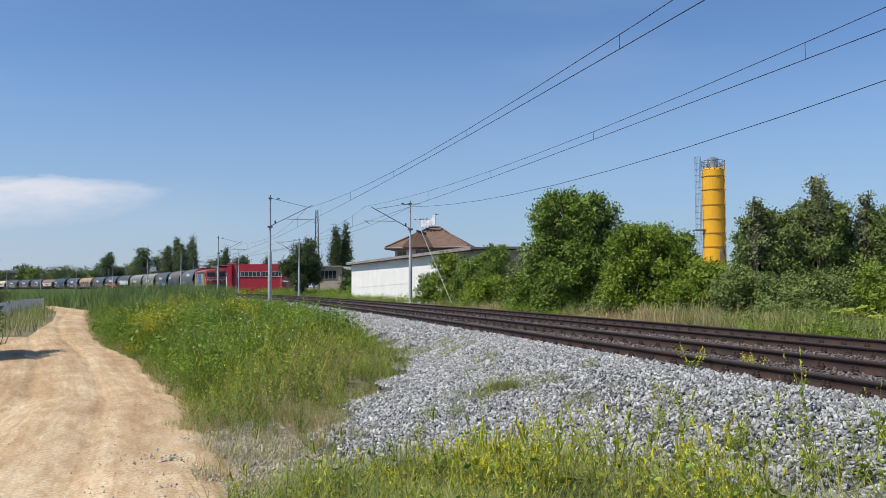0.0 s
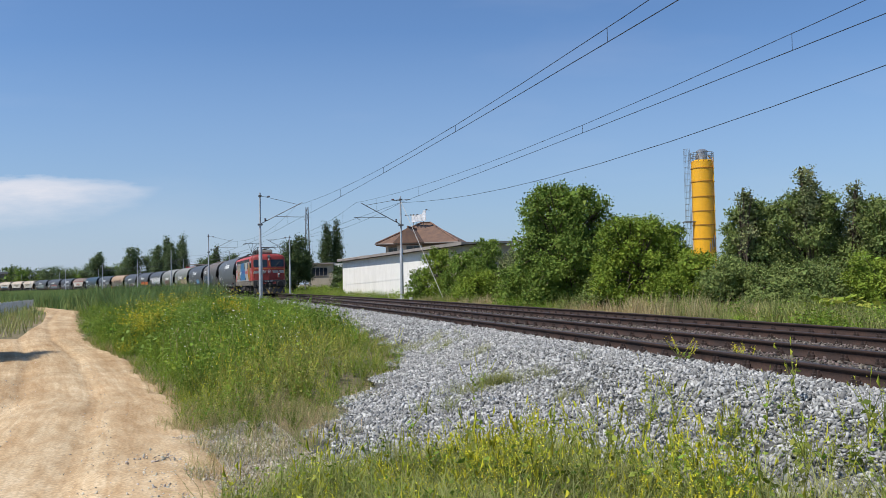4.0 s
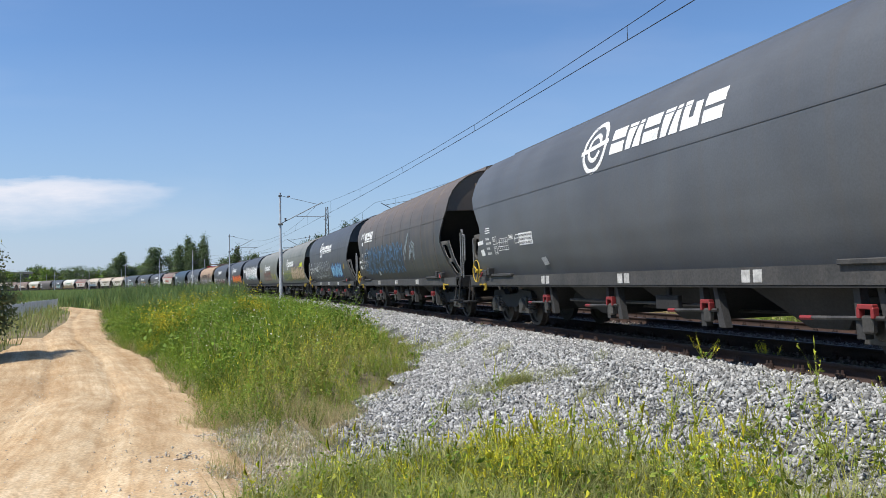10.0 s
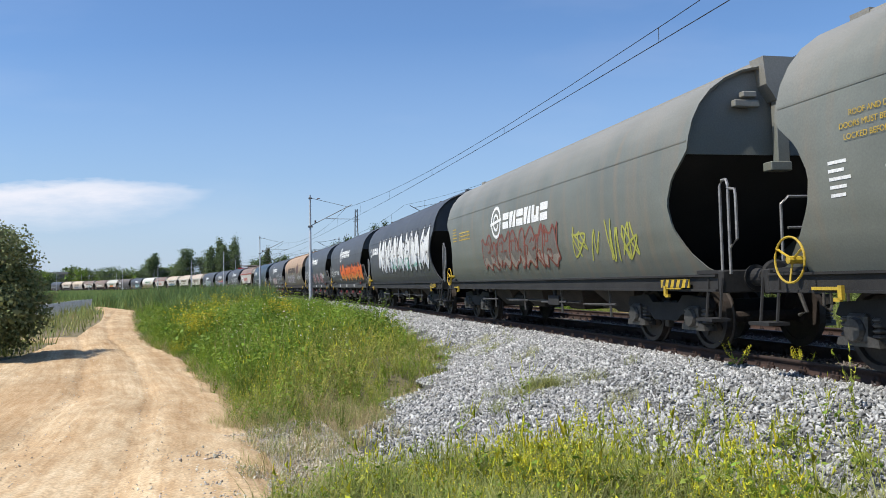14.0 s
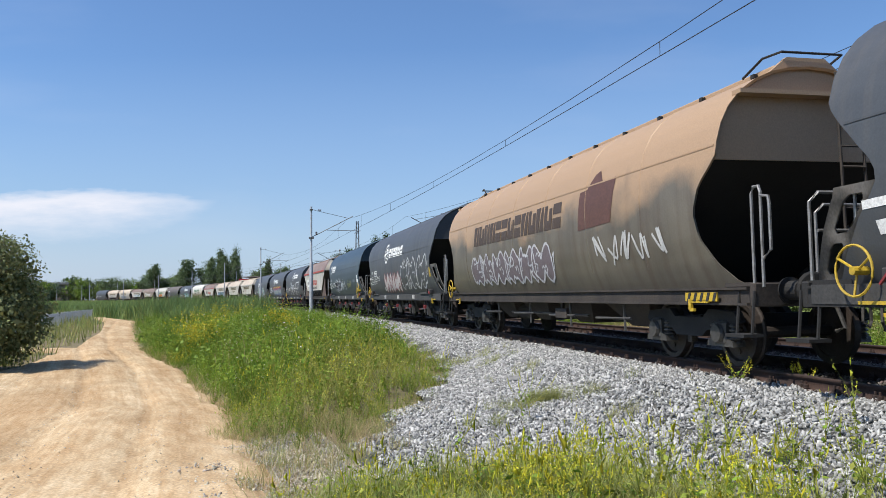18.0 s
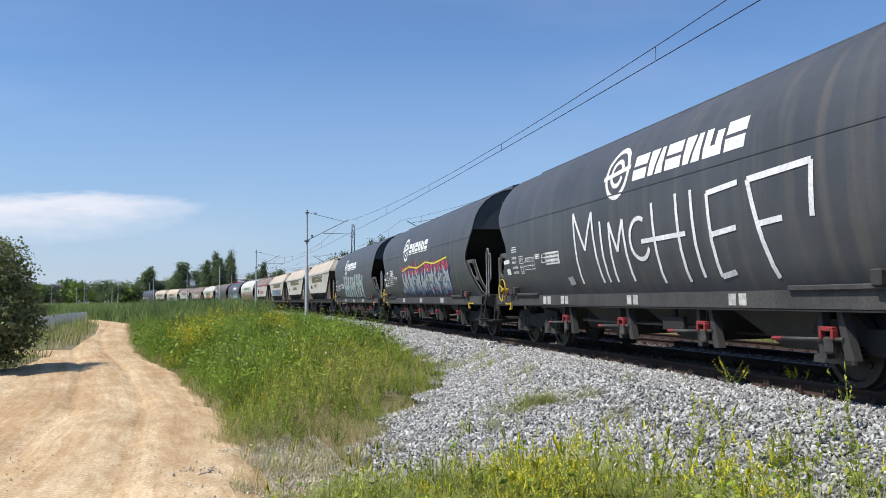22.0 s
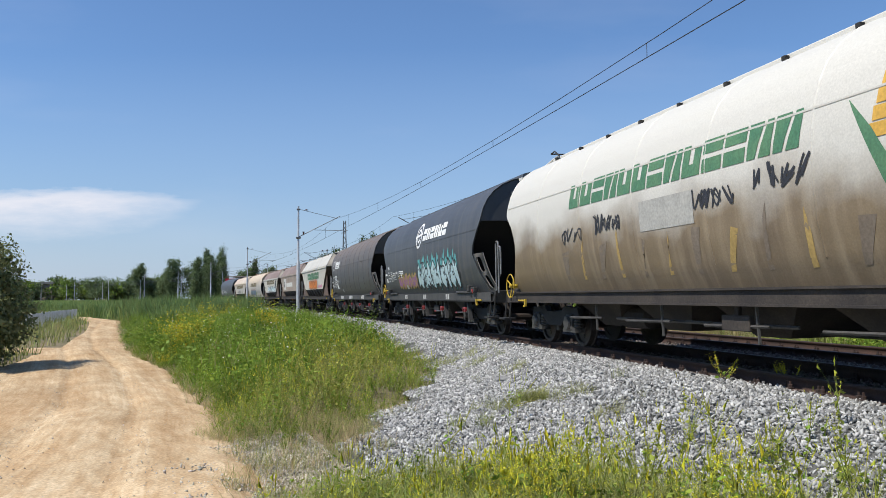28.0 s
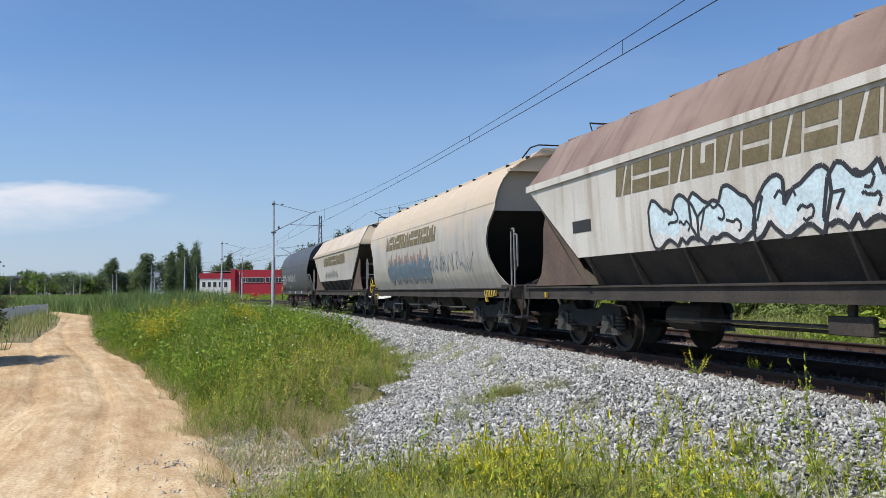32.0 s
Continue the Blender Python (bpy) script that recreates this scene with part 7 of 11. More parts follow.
def bands(w, a, mat, n, prof, z0):
    """Weld ribs that run up the flank and over the roof."""
    for i in range(n):
        x = -a + 2 * a * (i + 1) / (n + 1)
        bm = bmesh.new()
        ring = [(-y, z) for y, z in prof if z >= z0] + [(y, z) for y, z in reversed(prof[:-1]) if z >= z0]
        for (y0, za), (y1, zb) in zip(ring, ring[1:]):
            n0 = Vector((0, y0 * 0.008, 0.004 if za > 3.3 else 0))
            A = [bm.verts.new(Vector(p)) for p in ((x - 0.02, y0 * 1.0, za), (x, y0 * 1.006, za + (0.008 if za > 3.3 else 0)), (x + 0.02, y0, za), (x + 0.02, y1, zb), (x, y1 * 1.006, zb + (0.008 if zb > 3.3 else 0)), (x - 0.02, y1, zb))]
            bm.faces.new((A[0], A[1], A[4], A[5]))
            bm.faces.new((A[1], A[2], A[3], A[4]))
        part("rib", bm, mat, w)


# ---- painted marks: thin sheets that follow the flank ----
def flank_mesh(quads, prof, lift):
    """Quads given as four (x, z) corners, cut into strips so that they hug the curve of the near flank."""
    V, F = [], []
    for q in quads:
        (x0, z0), (x1, z1), (x2, z2), (x3, z3) = q       # bottom left, bottom right, top right, top left
        k = max(1, int(math.ceil(max(abs(z3 - z0), abs(z2 - z1)) / 0.16)))
        b = len(V)
        for i in range(k + 1):
            t = i / k
            for (xa, za), (xb, zb) in (((x0, z0), (x3, z3)), ((x1, z1), (x2, z2))):
                z = za + (zb - za) * t
                V.append((xa + (xb - xa) * t, -(half_width(prof, z) + lift), z))
        for i in range(k):
            F.append((b + 2 * i, b + 2 * i + 1, b + 2 * i + 3, b + 2 * i + 2))
    return V, F


def mark(w, name, quads, prof, mat, lift=0.005, label=""):
    V, F = flank_mesh(quads, prof, lift)
    V, back = np.unique(np.round(np.array(V), 4), axis=0, return_inverse=True)
    return link_mesh(name, raw_mesh(name, V, back.reshape(-1)[np.array(F)]), mat, w, label)


def stroke(pts, wd):
    """Quads along a drawn line."""
    out = []
    for (x0, z0), (x1, z1) in zip(pts, pts[1:]):
        dx, dz = x1 - x0, z1 - z0
        l = math.hypot(dx, dz) or 1
        nx, nz = -dz / l * wd / 2, dx / l * wd / 2
        out.append(((x0 - nx, z0 - nz), (x0 + nx, z0 + nz), (x1 + nx, z1 + nz), (x1 - nx, z1 - nz)))
    return out


def arc(cx, cz, r, a0, a1, wd, n=14):
    return stroke([(cx + r * math.cos(radians(a0 + (a1 - a0) * i / n)), cz + r * math.sin(radians(a0 + (a1 - a0) * i / n))) for i in range(n + 1)], wd)


def lettering(w, name, words, x, s, z, size, y=1.295, tilt=0.0, mat=None):
    """Flat painted words on the flank; s: which side they face."""
    cu = bpy.data.curves.new(name, "FONT")
    cu.body, cu.size, cu.align_x, cu.extrude = words, size, "CENTER", 0.001
    cu.materials.append(mat or LOGO_WHITE)
    o = new(name, cu)
    o.parent = w
    o.matrix_basis = Matrix.Translation((x, s * y, z)) @ Matrix.Rotation(0 if s < 0 else math.pi, 4, "Z") @ Matrix.Rotation(math.pi / 2 + tilt, 4, "X")
    return o


def name_glyph(kind, x, z, wd, h, st, lean=0.0):
    """One plain block of a painted name: cut aslant, stacked from two bars, or notched."""
    def at(u, v):
        return (x + u * wd + lean * v * h, z + v * h)

    def bar(u0, v0, u1, v1, skew=0.0):
        return (at(u0, v0), at(u1, v0), at(u1 + skew, v1), at(u0 + skew, v1))
    k = st / h * 0.5
    if kind == "cut":
        return [(at(0, 0), at(0.36, 0), at(0.60, 1), at(0, 1)), (at(0.50, 0), at(1, 0), at(1, 1), at(0.74, 1))]
    if kind == "stack":
        return [bar(0, 0, 1, 0.5 - k / 2), bar(0, 0.5 + k / 2, 1, 1)]
    return [bar(0, 0, 1, 0.38), bar(0, 0.38, 0.38, 1), bar(0.62, 0.38, 1, 0.86)]


def name_row(w, x0, x1, z0, z1, kinds, mat, prof, share=0.82, st=0.2, lean=0.0):
    """A painted name as a row of plain signs."""
    n = len(kinds)
    step = (x1 - x0) / n
    for i, kind in enumerate(kinds):
        mark(w, "name_sign", name_glyph(kind, x0 + step * i, z0, step * share, z1 - z0, st * (z1 - z0), lean), prof, mat, 0.006)


def round_logo(w, x, z, r, prof, mat=LOGO_WHITE, name_n=6, length=2.9, h=0.46):
    """Ring emblem with plain blocks in place of the name."""
    mark(w, "emblem", arc(x, z, r, 0, 360, r * 0.22, 26) + arc(x, z, r * 0.52, 20, 340, r * 0.2, 20) + stroke([(x - r * 1.25, z - r * 0.1), (x + r * 1.2, z + r * 0.14)], r * 0.2), prof, mat, 0.006)
    if name_n:
        x0, z0 = x + r * 1.5, z - h * 0.40
        name_row(w, x0, x0 + length, z0, z0 + h * 0.74, ("stack", "cut", "stack", "cut", "notch", "stack"), mat, prof, 0.86, 0.26, 0.1)


def tri_logo(w, x, z, r, prof, mat=LOGO_WHITE):
    q = []
    for k in range(3):
        t0 = 90 + k * 120
        q += arc(x, z, r * 0.72, t0 + 28, t0 + 92, r * 0.42, 5)
    mark(w, "emblem", q, prof, mat, 0.006)
    x += r * 1.5
    h = r * 1.15
    name_row(w, x, x + 1.68, z - h / 2, z + h / 2, ("cut", "stack", "cut"), mat, prof, 0.82, 0.26, 0.14)


def framed(x0, x1, z0, z1, wd=0.014):
    return stroke([(x0, z0), (x1, z0), (x1, z1), (x0, z1), (x0, z0)], wd)


def wagon_data(w, x, xn, zn, prof, seed):
    """Stencilled tables and a white notice with its three lines of words."""
    rng = random.Random(seed)
    q = []
    for i, z in enumerate((2.2, 2.15, 2.1)):
        q += stroke([(x + 0.06 * (i == 0), z), (x + 0.34, z)], 0.022)
    mark(w, "stencilled_lines", q, prof, LOGO_WHITE, 0.005)
    q = []
    for z in (1.96, 1.86, 1.74, 1.63):
        for k in range(rng.randint(4, 6)):
            q += stroke([(x + 0.02 + k * 0.06, z - 0.028), (x + 0.02 + k * 0.06, z + 0.028)], 0.034)
    tagged(mark(w, "stencilled_number", q, prof, LOGO_WHITE, 0.005), kind="stuff")
    mark(w, "data_frame", framed(x + 0.5, x + 0.74, 1.82, 1.98), prof, LOGO_WHITE, 0.005)
    lettering(w, "data_text", "GE", x + 0.62, -1, 1.865, 0.11, half_width(prof, 1.9) + 0.012)
    mark(w, "data_frame", framed(x + 0.52, x + 0.72, 1.6, 1.76) + framed(x + 0.56, x + 0.68, 1.63, 1.73), prof, LOGO_WHITE, 0.005)
    q = framed(x + 0.92, x + 1.46, 1.84, 1.92) + framed(x + 0.8, x + 1.46, 1.75, 1.84) + framed(x + 0.8, x + 1.46, 1.67, 1.75)
    for k in range(1, 5):
        q += stroke([(x + 0.8 + k * 0.132, 1.67), (x + 0.8 + k * 0.132, 1.92)], 0.012)
    tagged(mark(w, "load_table", q, prof, LOGO_WHITE, 0.005), kind="stuff")
    for k, c in enumerate("ABCD"):
        lettering(w, "data_text", c, x + 0.995 + k * 0.132, -1, 1.855, 0.06, half_width(prof, 1.88) + 0.012)
    mark(w, "data_frame", framed(x + 1.53, x + 1.8, 1.88, 1.96) + stroke([(x + 1.57, 1.92), (x + 1.76, 1.92)], 0.04), prof, LOGO_WHITE, 0.005)
    mark(w, "volume_box", framed(x + 1.9, x + 2.12, 1.78, 1.88) + stroke([(x + 1.9, 1.88), (x + 1.98, 1.95), (x + 2.2, 1.95), (x + 2.2, 1.85), (x + 2.12, 1.78)], 0.014) + stroke([(x + 2.12, 1.88), (x + 2.2, 1.95)], 0.014), prof, LOGO_WHITE, 0.005)
    mark(w, "paper_label", [((x - 0.62, 1.84), (x - 0.2, 1.86), (x - 0.2, 1.95), (x - 0.62, 1.93))], prof, LOGO_WHITE, 0.006)
    mark(w, "paper_label", [((x - 0.45, 1.58), (x - 0.2, 1.6), (x - 0.22, 1.74), (x - 0.47, 1.72))], prof, LOGO_WHITE, 0.006)
    mark(w, "slip_holder", [((x + 3.2, 1.28), (x + 3.45, 1.3), (x + 3.4, 1.45), (x + 3.15, 1.43))], prof, GALV, 0.02)
    mark(w, "notice_sheet", [((xn, zn), (xn + 0.74, zn), (xn + 0.74, zn + 0.25), (xn, zn + 0.25))], prof, LOGO_WHITE, 0.006)
    for k, words in enumerate(("TRANSPORT VON GETREIDE", "TRANSPORT OF CEREALS", "TRANSPORT DE CEREALES")):
        z = zn + 0.178 - k * 0.075
        lettering(w, "notice_text", words, xn + 0.37, -1, z, 0.058, half_width(prof, z + 0.02) + 0.014, 0.0, LOGO_DARK)


def small_data(w, x, prof, mat=LOGO_WHITE, z=1.75, seed=0):
    """Stencilled data too fine to read: short bars and framed tables."""
    rng = random.Random(seed)
    q = []
    for i in range(5):
        q += stroke([(x, z + 0.32 - i * 0.085), (x + rng.uniform(0.2, 0.5), z + 0.32 - i * 0.085)], 0.035)
    for i in range(3):
        q += stroke([(x + 0.8, z + 0.18 - i * 0.1), (x + 1.9, z + 0.18 - i * 0.1)], 0.03)
    for i in range(7):
        q += stroke([(x + 0.8 + i * 0.18, z - 0.05), (x + 0.8 + i * 0.18, z + 0.2)], 0.018)
    mark(w, "stencilled_data", q, prof, mat, 0.005)


def graffiti(w, x0, x1, z0, z1, n, fill, edge, prof, seed, glow=None, inner=None, line=0.045):
    """Spray-painted shapes that nobody can read: bulging coloured forms with outlines, each a part."""
    rng = random.Random(seed)
    st = (x1 - x0) / n
    H = z1 - z0
    for i in range(n):
        c = x0 + st * (i + 0.5)
        wd = st * rng.uniform(0.98, 1.2)
        k = 12
        ph, ph2 = rng.uniform(0, 6.28), rng.uniform(0, 6.28)
        lo = [z0 + H * (0.09 + 0.09 * math.sin(ph + j * 1.1)) for j in range(k + 1)]
        hi = [z1 - H * (0.13 + 0.13 * math.sin(ph2 + j * 0.9)) for j in range(k + 1)]
        hi[rng.randint(3, k - 3)] -= H * rng.uniform(0.12, 0.3)
        lo[rng.randint(3, k - 3)] += H * rng.uniform(0.1, 0.28)
        lo[0] += H * 0.2
        hi[0] -= H * 0.12
        hi[-1] -= H * 0.22
        lean = rng.uniform(-0.15, 0.35)
        xs = [c - wd / 2 + wd * j / k for j in range(k + 1)]

        def pt(j, z):
            return (xs[j] + lean * (z - z0), z)
        body = [(pt(j, lo[j]), pt(j + 1, lo[j + 1]), pt(j + 1, hi[j + 1]), pt(j, hi[j])) for j in range(k)]
        if glow:
            mark(w, "spray_glow", [(pt(j, lo[j] - 0.05), pt(j + 1, lo[j + 1] - 0.05), pt(j + 1, hi[j + 1] + 0.06 + 0.12 * (1 + math.sin(j * 2.0 + ph))), pt(j, hi[j] + 0.06 + 0.12 * (1 + math.sin((j - 1) * 2.0 + ph)))) for j in range(k)], prof, spray(glow), 0.005 + 0.0004 * i)
        if fill:
            mark(w, "spray_fill", body, prof, spray(fill), 0.008 + 0.0003 * i)
        ring = [pt(j, hi[j]) for j in range(k + 1)] + [pt(j, lo[j]) for j in range(k, -1, -1)]
        tagged(mark(w, "spray_outline", stroke(ring + ring[:1], line * 1.15), prof, spray(edge), 0.012), kind="stuff")
        if inner:
            mark(w, "spray_shade", [(a, b, (b[0], a[1] + (cc[1] - a[1]) * (0.25 + 0.12 * math.sin(j))), (a[0], a[1] + (dd[1] - a[1]) * (0.25 + 0.12 * math.sin(j - 1)))) for j, (a, b, cc, dd) in enumerate(body)], prof, spray(inner), 0.0105)
        # counters and folds inside each form
        mx, mz = c + lean * H * 0.5, (z0 + z1) / 2
        for u, v, f in ((rng.uniform(-0.2, 0.0), rng.uniform(0.05, 0.2), 0.3), (rng.uniform(0.0, 0.25), rng.uniform(-0.2, -0.05), 0.24)):
            loop = [(mx + u * wd + (x - mx) * f * rng.uniform(0.75, 1.1), mz + v * H + (z - mz) * f * rng.uniform(0.8, 1.2)) for x, z in ring[::2]]
            tagged(mark(w, "spray_line", stroke(loop[:rng.randint(7, 12)], line * 0.8), prof, spray(edge), 0.0125), kind="stuff")
        tip = pt(k, hi[k])
        mark(w, "spray_line", stroke([tip, (tip[0] + st * 0.16, tip[1] + H * rng.uniform(-0.1, 0.22)), (tip[0] + st * 0.05, tip[1] - H * 0.25)], line * 0.8), prof, spray(edge), 0.0128)


def silver_bars(w, x0, x1, z0, z1, n, prof, seed):
    """Tall slanted silver bars with soft dark edges and ragged pink and green patches, some joined by a crossbar."""
    rng = random.Random(seed)
    st, H = (x1 - x0) / n, z1 - z0
    for i in range(n):
        lo, hi = z0 + rng.uniform(0, 0.05) * H, z1 - rng.uniform(0, 0.1) * H
        x, wd, lean = x0 + st * i, st * rng.uniform(0.6, 0.74), rng.uniform(0.2, 0.34)
        bow = rng.uniform(-0.1, 0.14)
        k = 8

        def at(u, v):
            return (x + wd * u + lean * v + bow * math.sin(v * 4.0), lo + (hi - lo) * v)
        bars = [(at(0, j / k), at(1, j / k), at(1, (j + 1) / k), at(0, (j + 1) / k)) for j in range(k)]
        if i % 3 != 2:
            q = rng.uniform(0.3, 0.55)
            (a, za), (b, zb) = at(1, q), at(1 + 0.5 * st / wd, q + 0.05)
            bars.append(((a - 0.02, za), (b, zb), (b + 0.05, zb + H * 0.2), (a + 0.02, za + H * 0.2)))
        mark(w, "spray_fill", bars, prof, spray((0.40, 0.45, 0.45)), 0.008 + 0.0004 * (i % 3))
        ring = [at(1, j / k) for j in range(k + 1)] + [at(0, j / k) for j in range(k, -1, -1)]
        tagged(mark(w, "spray_outline", stroke(ring + ring[:1], 0.022), prof, spray((0.16, 0.2, 0.25)), 0.0115), kind="stuff")
        for col, m in (((0.36, 0.17, 0.19), 3), ((0.13, 0.38, 0.27), 4), ((0.5, 0.53, 0.52), 3)):
            q = []
            for _ in range(m):
                v = rng.uniform(0.03, 0.8)
                for t in range(3):
                    u0, u1 = rng.uniform(0.05, 0.45), rng.uniform(0.55, 0.95)
                    q.append((at(u0, v), at(u1, v + 0.02), at(u1 - 0.1, v + 0.055), at(u0 + 0.06, v + 0.045)))
                    v += 0.045
            tagged(mark(w, "spray_patch", q, prof, spray(col), 0.0095 + 0.0004 * m + 0.0003 * (col[0] > 0.5)), kind="stuff")


def scrawl(w, x0, x1, z0, z1, n, col, prof, seed, wd=0.05):
    """A hand-drawn tag that spells nothing: looped, angular signs in a row."""
    rng = random.Random(seed)
    n = max(n, int((x1 - x0) / (0.8 * (z1 - z0))))
    cell, quads = (x1 - x0) / n, []
    for k in range(n):
        cx, lean = x0 + cell * k, rng.uniform(0.0, 0.25)
        lo, hi = z0 + rng.uniform(0, 0.2) * (z1 - z0), z1 - rng.uniform(0, 0.3) * (z1 - z0)
        for _ in range(rng.choice((1, 1, 2))):
            u, v, knots = rng.choice((0.1, 0.5)), rng.choice((0.0, 1.0)), []
            for _ in range(rng.choice((4, 5, 6))):
                knots.append((u, v))
                u, v = min(1.05, max(-0.05, rng.choice((0.0, 0.5, 1.0)) + rng.uniform(-0.15, 0.15))), min(1, max(0, (0.95 if v < 0.4 else 0.05 if v > 0.7 else rng.choice((0.1, 0.9))) + rng.uniform(-0.4, 0.25)))
            knots = [knots[0]] + knots + [knots[-1]]
            curve = []
            for a, b, c, d in zip(knots, knots[1:], knots[2:], knots[3:]):
                for q in range(6):
                    t = q / 6
                    curve.append(tuple(0.5 * (2 * b[m] + (c[m] - a[m]) * t + (2 * a[m] - 5 * b[m] + 4 * c[m] - d[m]) * t * t + (3 * b[m] - a[m] - 3 * c[m] + d[m]) * t ** 3) for m in (0, 1)))
            quads += stroke([(cx + cell * (0.85 * p + lean * q), lo + (hi - lo) * q) for p, q in curve], wd)
    tagged(mark(w, "spray_scrawl", quads, prof, spray(col), 0.009), kind="stuff")


def plates(w, x, z, prof, n=2, mat=PLATE_WHITE, size=(0.28, 0.28)):
    for i in range(n):
        xx = x + i * (size[0] + 0.06)
        part("plate", boxes((xx, xx + size[0], -1.415, -1.402, z, z + size[1])), mat, w)


# ---- the wagons ----
def wagon_barrel(label, a, half, mat, style="new", under=UNDER, ribs=0, top_mat=None, sign=False, turned=False):
    w = tagged(empty("grain_wagon"), label, "freight wagon", "wagons of the grain train")
    whole, cut = a, 0.24 if turned else 0.0
    a = whole - cut
    body_barrel(w, a, mat, style)
    end_walls(w, a, mat, BARREL, 2.8 if style == "old" else 2.94, 0.14 if style == "old" else 0.27, 2.3)
    if ribs == 6:
        tank_top(w, a, mat)
    else:
        ridge(w, a, top_mat or mat, BARREL, 0.0 if style == "old" else 0.2)
    if style == "new":
        gussets(w, a, mat)
    for o in w.children if cut else ():
        o.matrix_basis = Matrix.Translation((-cut, 0, 0))
    a = whole
    if style == "new":
        chutes(w, a, under)
        part("skirt", boxes((-a - 0.3, a + 0.3, -1.41, -1.40, 0.9, 1.11)), SILL, w)
        for end in (1, -1):
            vb = part("valve_box", boxes((end * (a - 1.0) - 0.16, end * (a - 1.0) + 0.16, -1.5, -1.38, 1.12, 1.26), (end * (a - 1.35) - 0.07, end * (a - 1.35) + 0.07, -1.52, -1.38, 1.13, 1.3), bevel=0.015), CHUTE, w)
            part("valve_lever", tubes(0.018, [(end * (a - 0.95), -1.52, 1.2), (end * (a - 0.86), -1.53, 1.1)], n=5), RED_PAINT, vb, "red valve lever")
            part("edge_rail", boxes((end * (a - 2.0) - 0.75, end * (a - 2.0) + 0.75, -1.46, -1.38, 1.1, 1.16), bevel=0.01), SILL, w)
        for x in (-a * 0.42, 0.0, a * 0.42):
            plates(w, x, 0.93, BARREL, 2, size=(0.16, 0.15))
        if sign:
            mark(w, "warning_triangle", [((a - 1.95, 1.72), (a - 1.65, 1.72), (a - 1.79, 2.02), (a - 1.81, 2.02))], BARREL, YELLOW, 0.006)
    else:
        hz = part("hazard_plate", boxes((a - 1.0, a - 0.2, -1.43, -1.41, 0.92, 1.04)), YELLOW, w)
        for k in range(5):
            bm = bmesh.new()
            xx = a - 0.95 + k * 0.16
            prism(bm, [(xx, 0.922), (xx + 0.06, 0.922), (xx + 0.11, 1.038), (xx + 0.05, 1.038)], -1.436, -1.428)
            part("black_stripe", bm, LOGO_DARK, hz)
        for k in range(4):
            h = (-3.6 + 2.4 * k) * a / 7.4
            bm = bmesh.new()
            V = [(h - 1.15, 1.1), (h + 1.15, 1.1), (h + 0.35, 0.45), (h - 0.35, 0.45)]
            A = [bm.verts.new((p[0], y * q, p[1])) for p, q in zip(V, (1.15, 1.15, 0.7, 0.7)) for y in (-1, 1)]
            for f in ((0, 2, 4, 6), (1, 3, 5, 7), (0, 1, 3, 2), (2, 3, 5, 4), (4, 5, 7, 6), (6, 7, 1, 0)):
                bm.faces.new([A[j] for j in f])
            part("discharge_chute", bm, UNDER_BROWN, w)
            part("chute_lever", tubes(0.022, [(h - 0.7, -1.25, 0.6), (h + 0.7, -1.25, 0.62)], [(h + 0.5, -1.25, 0.4), (h + 0.45, -1.25, 0.92)], n=5), SPRING, w)
    if ribs:
        bands(w, a, mat, ribs, BARREL, 1.2)
    axles = running_gear(w, a, half, under, {"hook": True, "rear_rail": style == "new" and not turned, "turned": turned})
    return w, axles


def tank_top(w, a, mat):
    """Flat roof walk with a low hatch frame, studs along its edge, railing and end ladder."""
    part("roof_hatch", boxes((-a + 0.2, a - 0.2, -0.42, 0.42, 4.04, 4.14), bevel=0.02), mat, w)
    for i in range(11):
        x = -a * 0.92 + 2 * a * 0.92 * i / 10
        part("hatch_clamp", boxes((x - 0.04, x + 0.04, -0.5, -0.42, 4.04, 4.11), bevel=0.01), UNDER, w)
    for end in (1, -1):
        bm = bmesh.new()
        prism(bm, [(-1.0, 3.72), (1.0, 3.72), (0.55, 4.02), (0.3, 4.22), (-0.3, 4.22), (-0.55, 4.02)], end * (a - 0.16), end * (a - 0.08), "x")
        part("hatch_end", bm, mat, w)
        part("hatch_ledge", boxes((end * a - 0.1, end * a + 0.1, -1.15, 1.15, 3.66, 3.72)), mat, w)
        part("roof_handrail", tubes(0.018, [(end * (a - 0.8), -0.5, 4.1), (end * (a - 0.4), -0.45, 4.28), (end * (a - 0.05), -0.4, 4.28), (end * (a - 0.05), 0.55, 4.28), (end * (a - 0.8), 0.6, 4.1)]), UNDER, w)
        bm = tubes(0.022, [(end * (a + 0.12), 0.35, 1.1), (end * (a + 0.06), 0.35, 4.0)], [(end * (a + 0.12), 0.72, 1.1), (end * (a + 0.06), 0.72, 3.9)])
        for i in range(10):
            z = 1.3 + i * 0.28
            tube(bm, [(end * (a + 0.1), 0.35, z), (end * (a + 0.1), 0.72, z)], 0.016, 4)
        part("ladder", bm, UNDER_BROWN, w)


END_SOILED = surface("soiled_cream_end_plate", (0.46, 0.41, 0.33), (0.38, 0.33, 0.26), rough=0.7, scale=1.2, fine_amount=0.1, streak=(0.27, 0.19, 0.12), streak_amount=0.4)


